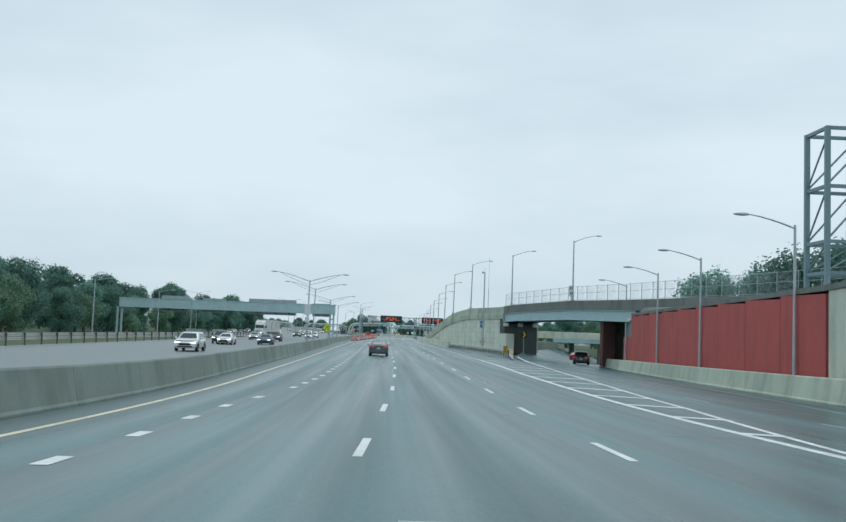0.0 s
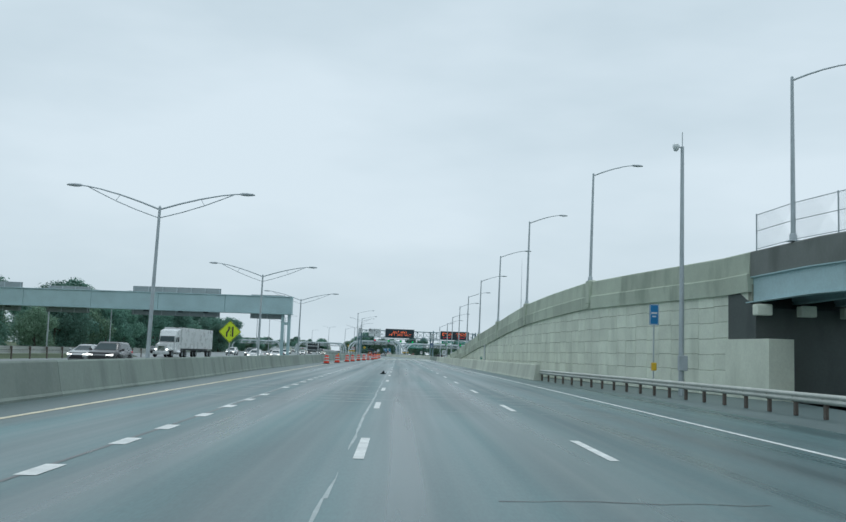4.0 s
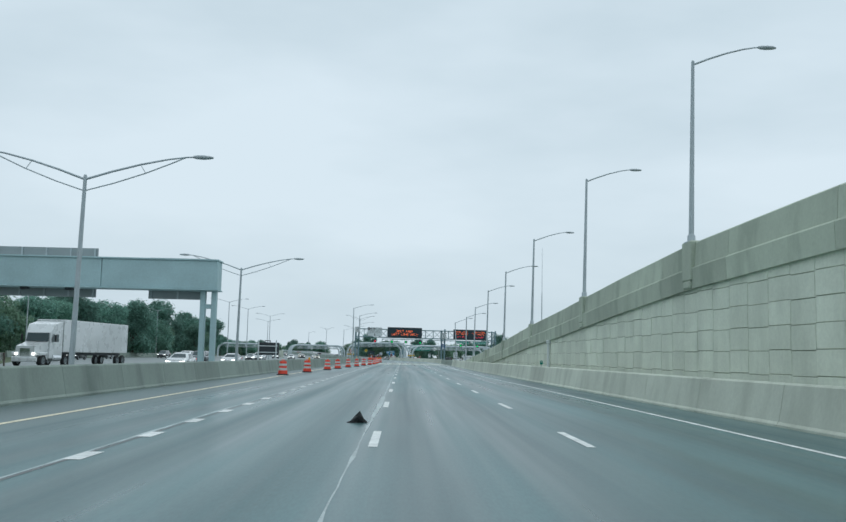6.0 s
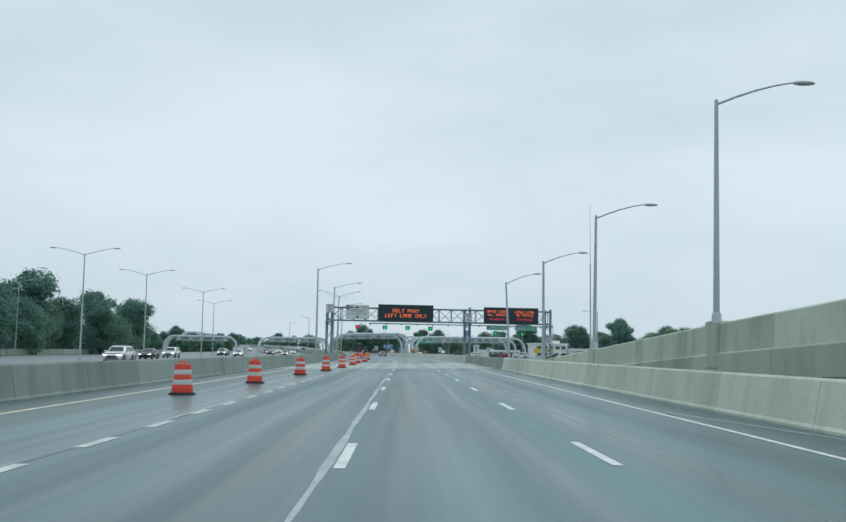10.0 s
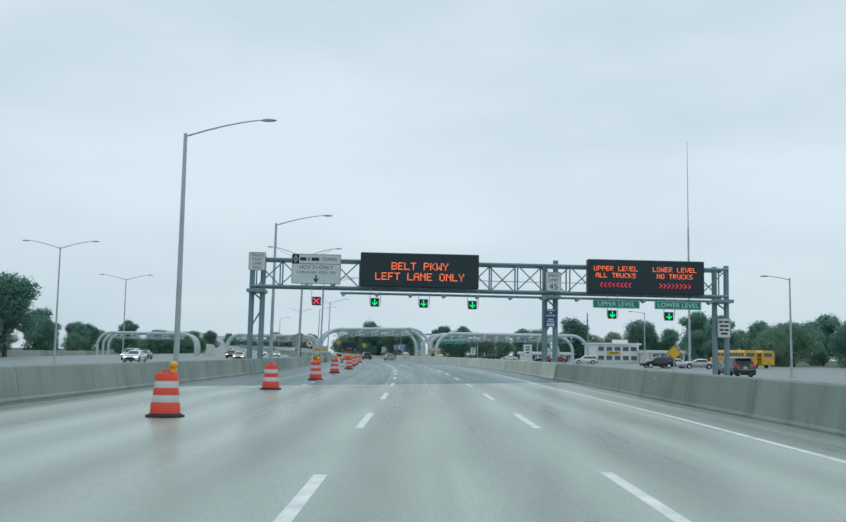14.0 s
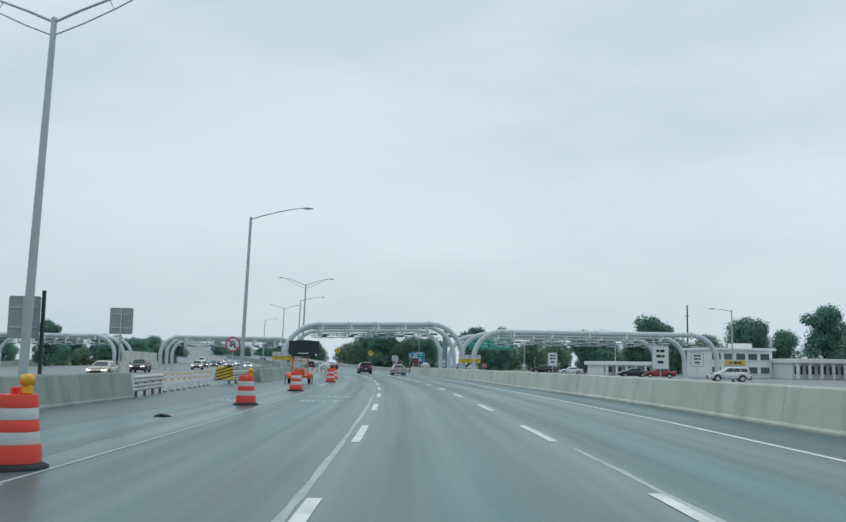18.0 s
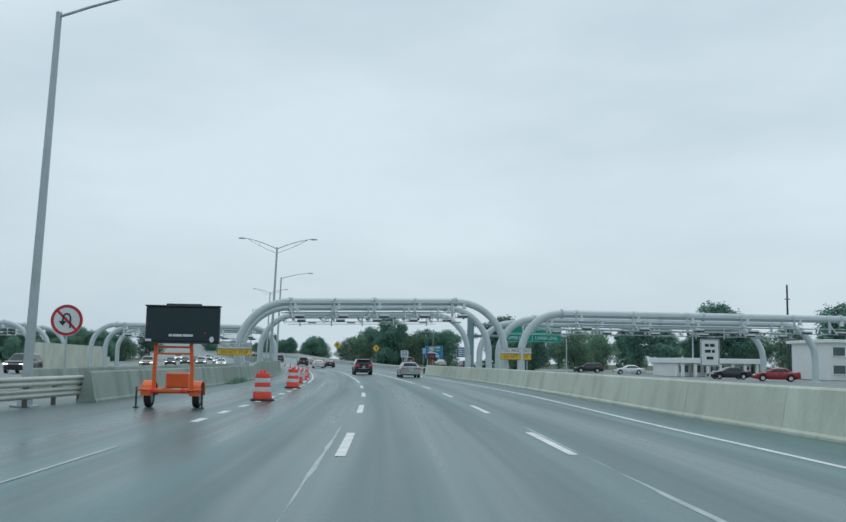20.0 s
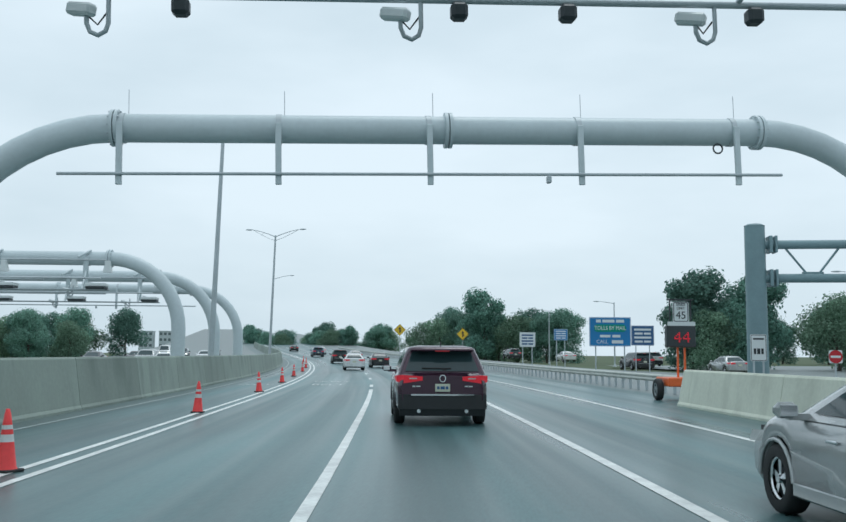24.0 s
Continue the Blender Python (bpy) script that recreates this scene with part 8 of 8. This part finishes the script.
# ---- trees ----
def leaf_cloud(rng, lobes, count, size):
    """Many small leaf clumps, bent quads, on and inside uneven lobes."""
    b = Build()
    vs, fs = [], []
    wsum = sum(l[1] ** 2 for l in lobes)
    for c, rad in lobes:
        n = int(count * rad * rad / wsum)
        for _ in range(n):
            u, v = rng.uniform(-1, 1), rng.uniform(0, 2 * math.pi)
            k = math.sqrt(1 - u * u)
            d = Vector((k * math.cos(v), k * math.sin(v), u * 0.85))
            p = Vector(c) + d * rad * (rng.uniform(0.7, 1.15) if rng.random() < 0.8 else rng.uniform(1.0, 1.5))
            nrm = (d + Vector((rng.uniform(-1, 1), rng.uniform(-1, 1), rng.uniform(-0.6, 1.0))) * 0.8).normalized()
            t = nrm.orthogonal().normalized()
            w = nrm.cross(t)
            a = rng.uniform(0, 6.28)
            t, w = t * math.cos(a) + w * math.sin(a), w * math.cos(a) - t * math.sin(a)
            s = size * rng.uniform(0.6, 1.4)
            i = len(vs)
            vs += [tuple(p - t * s), tuple(p + w * s * 0.55 + nrm * s * 0.15), tuple(p + t * s), tuple(p - w * s * 0.55 + nrm * s * 0.1)]
            fs.append((i, i + 1, i + 2, i + 3))
    b.v, b.f, b.smooth = vs, fs, [False] * len(fs)
    me = bpy.data.meshes.new("crown")
    me.from_pydata(vs, [], fs)
    return me


def make_tree(seed, h, spread, mat, label, group, m, count=5200, low=0.12):
    rng = random.Random(seed)
    root = thing("tree", label, "tree", group, m)
    tr = Build()
    bend = [Vector((rng.uniform(-0.2, 0.2) * k, rng.uniform(-0.2, 0.2) * k, h * 0.16 * k)) for k in range(5)]
    tr.tube(bend, [h * 0.028, h * 0.022, h * 0.018, h * 0.013, h * 0.008], n=9)
    part("trunk", tr, BARK, root)
    lobes = []
    for k in range(20):
        a = 2 * math.pi * k / 5.5 + rng.uniform(-0.4, 0.4)
        t = rng.uniform(low, 0.9)
        reach = spread * rng.uniform(0.35, 0.72) * (1.15 - abs(t - 0.5) * 1.1)
        c = Vector((reach * math.cos(a), reach * math.sin(a), h * t))
        lobes.append((c, spread * rng.uniform(0.2, 0.36)))
        if k < 3:
            st = bend[1 + k % 3]
            part("limb", Build().tube([st, (st + c) / 2 + Vector((0, 0, 0.25)), c], [h * 0.011, h * 0.008, h * 0.003], n=6), BARK, root)
    lobes.append((Vector((0, 0, h * 0.8)), spread * 0.42))
    lobes.append((Vector((0, 0, h * 0.55)), spread * 0.5))
    lobes.append((Vector((rng.uniform(-0.5, 0.5), 0.3, h * 0.92)), spread * 0.25))
    me = leaf_cloud(rng, lobes, count, h * 0.0175)
    me.materials.append(mat)
    part("crown", me, None, root)
    return root


def base_z(y):
    return road_z(y) if y < 60 else 0.0


KIN = []
GROUPS = (("leafy green broad tree beside the highway", LEAF_A), ("deep green dense tree at the roadside", LEAF_B), ("olive green tree with a loose crown", LEAF_C), ("tall green tree with an uneven crown", LEAF_B))
for i, (lab, mat) in enumerate(GROUPS):
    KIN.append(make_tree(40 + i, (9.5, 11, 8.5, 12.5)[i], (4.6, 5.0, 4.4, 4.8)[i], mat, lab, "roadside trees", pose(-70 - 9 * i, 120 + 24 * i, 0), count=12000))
SPOTS = []
rng = random.Random(7)
for k in range(44):
    y = 70 + 9.2 * k
    SPOTS.append((-61 - rng.uniform(0, 8) - (4 if y > 220 else 0), y + rng.uniform(-3, 3), rng.uniform(0.85, 1.15) * (1.15 if y > 280 else 1.0)))
    if k % 2:
        SPOTS.append((-78 - rng.uniform(0, 12), y + rng.uniform(-4, 4), rng.uniform(1.1, 1.4)))
for k in range(14):
    SPOTS.append((-84 - rng.uniform(0, 9), 474 + 9 * k + rng.uniform(-3, 3), rng.uniform(0.65, 0.9)))
# belt behind the curve
for k in range(11):
    SPOTS.append((-34 + 2.9 * k + rng.uniform(-1, 1), 712 - 2.0 * k + rng.uniform(-5, 5), rng.uniform(0.95, 1.2)))
for k in range(7):
    SPOTS.append((5.6 + 1.1 * k, 606 + rng.uniform(-4, 4), rng.uniform(0.5, 0.85)))
# belt behind the low buildings
for k in range(22):
    SPOTS.append((20 + 5.6 * k, 612 - (k * 1.6) + rng.uniform(-8, 8), rng.uniform(0.82, 1.0) + 0.02 * k))
for k in range(9):
    SPOTS.append((62 + 6 * k, 530 - 6 * k + rng.uniform(-6, 6), rng.uniform(0.8, 1.2)))
for k in range(10):
    SPOTS.append((22 + 6 * k, 700 + rng.uniform(-10, 10), rng.uniform(0.8, 1.1)))
for k in range(8):
    SPOTS.append((44 + 6 * k, 250 - 2 * k + rng.uniform(-8, 8), rng.uniform(0.75, 1.0)))
# distant belt beyond the rising road
for k in range(18):
    SPOTS.append((-55 - 2.6 * k + rng.uniform(-2, 2), 800 + rng.uniform(-12, 12), rng.uniform(0.75, 1.1)))
for k in range(9):
    SPOTS.append((-76 - 3.4 * k, 632 + rng.uniform(-6, 8), rng.uniform(0.55, 0.75)))
    SPOTS.append((-78 - 4.2 * k, 652 + rng.uniform(-6, 8), rng.uniform(0.7, 0.95)))
for i, (x, y, s) in enumerate(SPOTS):
    src = KIN[(i * 7 + i // 3) % 4]
    copy_thing(src, Matrix.Translation((x, y, base_z(y) - 0.1)) @ Matrix.Rotation(i * 2.4, 4, "Z") @ Matrix.Diagonal((s * rng.uniform(0.9, 1.15), s * rng.uniform(0.9, 1.15), s, 1)))


def make_bush(seed, mat, m):
    rng = random.Random(seed)
    root = thing("bush", "dense rounded green bush on the upper bank", "bush", "bank bushes", m)
    part("stems", Build().tube([(0, 0, -0.3), (0.1, 0, 0.6), (0.3, 0.1, 1.3)], [0.07, 0.05, 0.02], n=6).tube([(0, 0, -0.3), (-0.2, 0.1, 0.7), (-0.5, 0.1, 1.2)], [0.06, 0.04, 0.02], n=6), BARK, root)
    me = leaf_cloud(rng, [((rng.uniform(-1, 1), rng.uniform(-1, 1), rng.uniform(0.8, 2.0)), rng.uniform(0.7, 1.2)) for _ in range(6)], 2600, 0.12)
    me.materials.append(mat)
    part("foliage", me, None, root)
    return root


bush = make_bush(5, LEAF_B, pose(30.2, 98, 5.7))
for i, (x, y, z, s) in enumerate(((30.5, 91, 5.7, 1.1), (30, 84.5, 5.6, 1.35), (29.5, 78, 5.5, 1.5), (29.5, 71, 5.4, 1.6), (31, 104, 5.8, 1.5), (29.8, 64, 5.2, 1.7), (31.5, 109, 5.9, 1.0))):
    copy_thing(bush, pose(x, y, z, 0, 0, i * 70) @ Matrix.Diagonal((s, s, s, 1)))
weed = Build()
wr_ = random.Random(3)
for _ in range(500):
    y = wr_.gauss(489, 1.6)
    p = Vector(along(y, left_foot(y) + wr_.uniform(0.02, 0.4), 0.0))
    h = wr_.uniform(0.08, 0.4)
    dx, dy = wr_.uniform(-0.15, 0.15), wr_.uniform(-0.15, 0.15)
    weed.add([p, p + Vector((0.03, 0.0, 0)), p + Vector((dx, dy, h))], [(0, 1, 2)])
me = bpy.data.meshes.new("weeds")
me.from_pydata(weed.v, [], weed.f)
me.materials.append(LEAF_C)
solid("weeds", me, None, "ragged green weeds at the barrier foot", "weeds", kind="stuff")


# ---- buildings ----
def colonnade(label, m, length, depth, h, bays):
    root = thing("low_building", label, "building", "low white buildings", m)
    part("wall", Build().box((0, depth / 2 + 1.2, h / 2), (length, depth, h), ch=0.02), WHITE_BUILD, root)
    part("roof", Build().box((0, depth / 2 + 0.4, h + 0.3), (length + 1.0, depth + 2.6, 0.7), ch=0.05), WHITE_BUILD, root, "thick flat white roof edge")
    for k in range(bays + 1):
        part("column", Build().box((-length / 2 + length * k / bays, -0.4, (h - 0.05) / 2), (0.4, 0.4, h - 0.05), ch=0.03), WHITE_BUILD, root)
    for k in range(bays):
        x = -length / 2 + length * (k + 0.5) / bays
        w = part("window", Build().box((x, 1.185, h * 0.55), (length / bays * 0.7, 0.03, h * 0.5)), WINDOW_GLASS, root)
        part("frame", Build().box((x, 1.16, h * 0.28), (length / bays * 0.76, 0.06, 0.08)).box((x, 1.16, h * 0.82), (length / bays * 0.76, 0.06, 0.08)), WHITE_BUILD, w)
    return root


colonnade("long low white building with a row of columns", pose(33.5, 560, 0, 0, 0, 12), 11, 8, 1.9, 6)
colonnade("long low white building with a pale roof band", pose(66.5, 541, 0, 0, 0, 9), 24, 9, 2.6, 12)
two = thing("white_house", "two-storey white building with dark windows", "building", m=pose(48, 545, 0, 0, 0, 8))
part("wall", Build().box((0, 5, 2.3), (11, 9, 4.6), ch=0.02), WHITE_BUILD, two)
part("roof", Build().box((0, 5, 4.75), (12, 10, 0.4), ch=0.04), WHITE_BUILD, two)
part("upper_block", Build().box((3.0, 7, 5.4), (3, 3, 0.9), ch=0.03), WHITE_BUILD, two)
fas = part("fascia_sign", Build().box((-1.0, 0.36, 2.5), (3.4, 0.14, 0.7), ch=0.02), SIGN_YELLOW, two, "yellow sign board over the entrance")
bars(fas, SIGN_BLACK, -1.0, 0.285, 2.5, (0.5, 0.7, 0.5), 0.3, 0.15)
for z in (1.3, 3.5):
    for k in range(5):
        w = part("window", Build().box((-4.2 + 2.1 * k, 0.48, z), (1.5, 0.06, 1.0)), WINDOW_GLASS, two)
        part("sill", Build().box((-4.2 + 2.1 * k, 0.43, z - 0.58), (1.7, 0.2, 0.1)), WHITE_BUILD, w)
for x, y, w, dd, h, n in ((-259, 1090, 9, 9, 15, 4), (-246, 1090, 8, 8, 15, 4)):
    root = thing("distant_building", "grey distant office block with window rows", "building", "distant grey buildings", pose(x, y, 0, 0, 0, 14))
    part("wall", Build().box((0, 0, h / 2), (w, dd, h), ch=0.05), GREY_BUILD, root)
    part("roof", Build().box((0, 0, h + 0.2), (w + 0.5, dd + 0.5, 0.5), ch=0.05), GREY_BUILD, root)
    cols = int(w / 2.6)
    for j in range(n):
        for k in range(cols):
            part("window", Build().box((-w / 2 + w * (k + 0.5) / cols, -dd / 2 - 0.02, h * (j + 0.6) / n), (w / cols * 0.6, 0.08, h / n * 0.45)), WINDOW_GLASS, root)
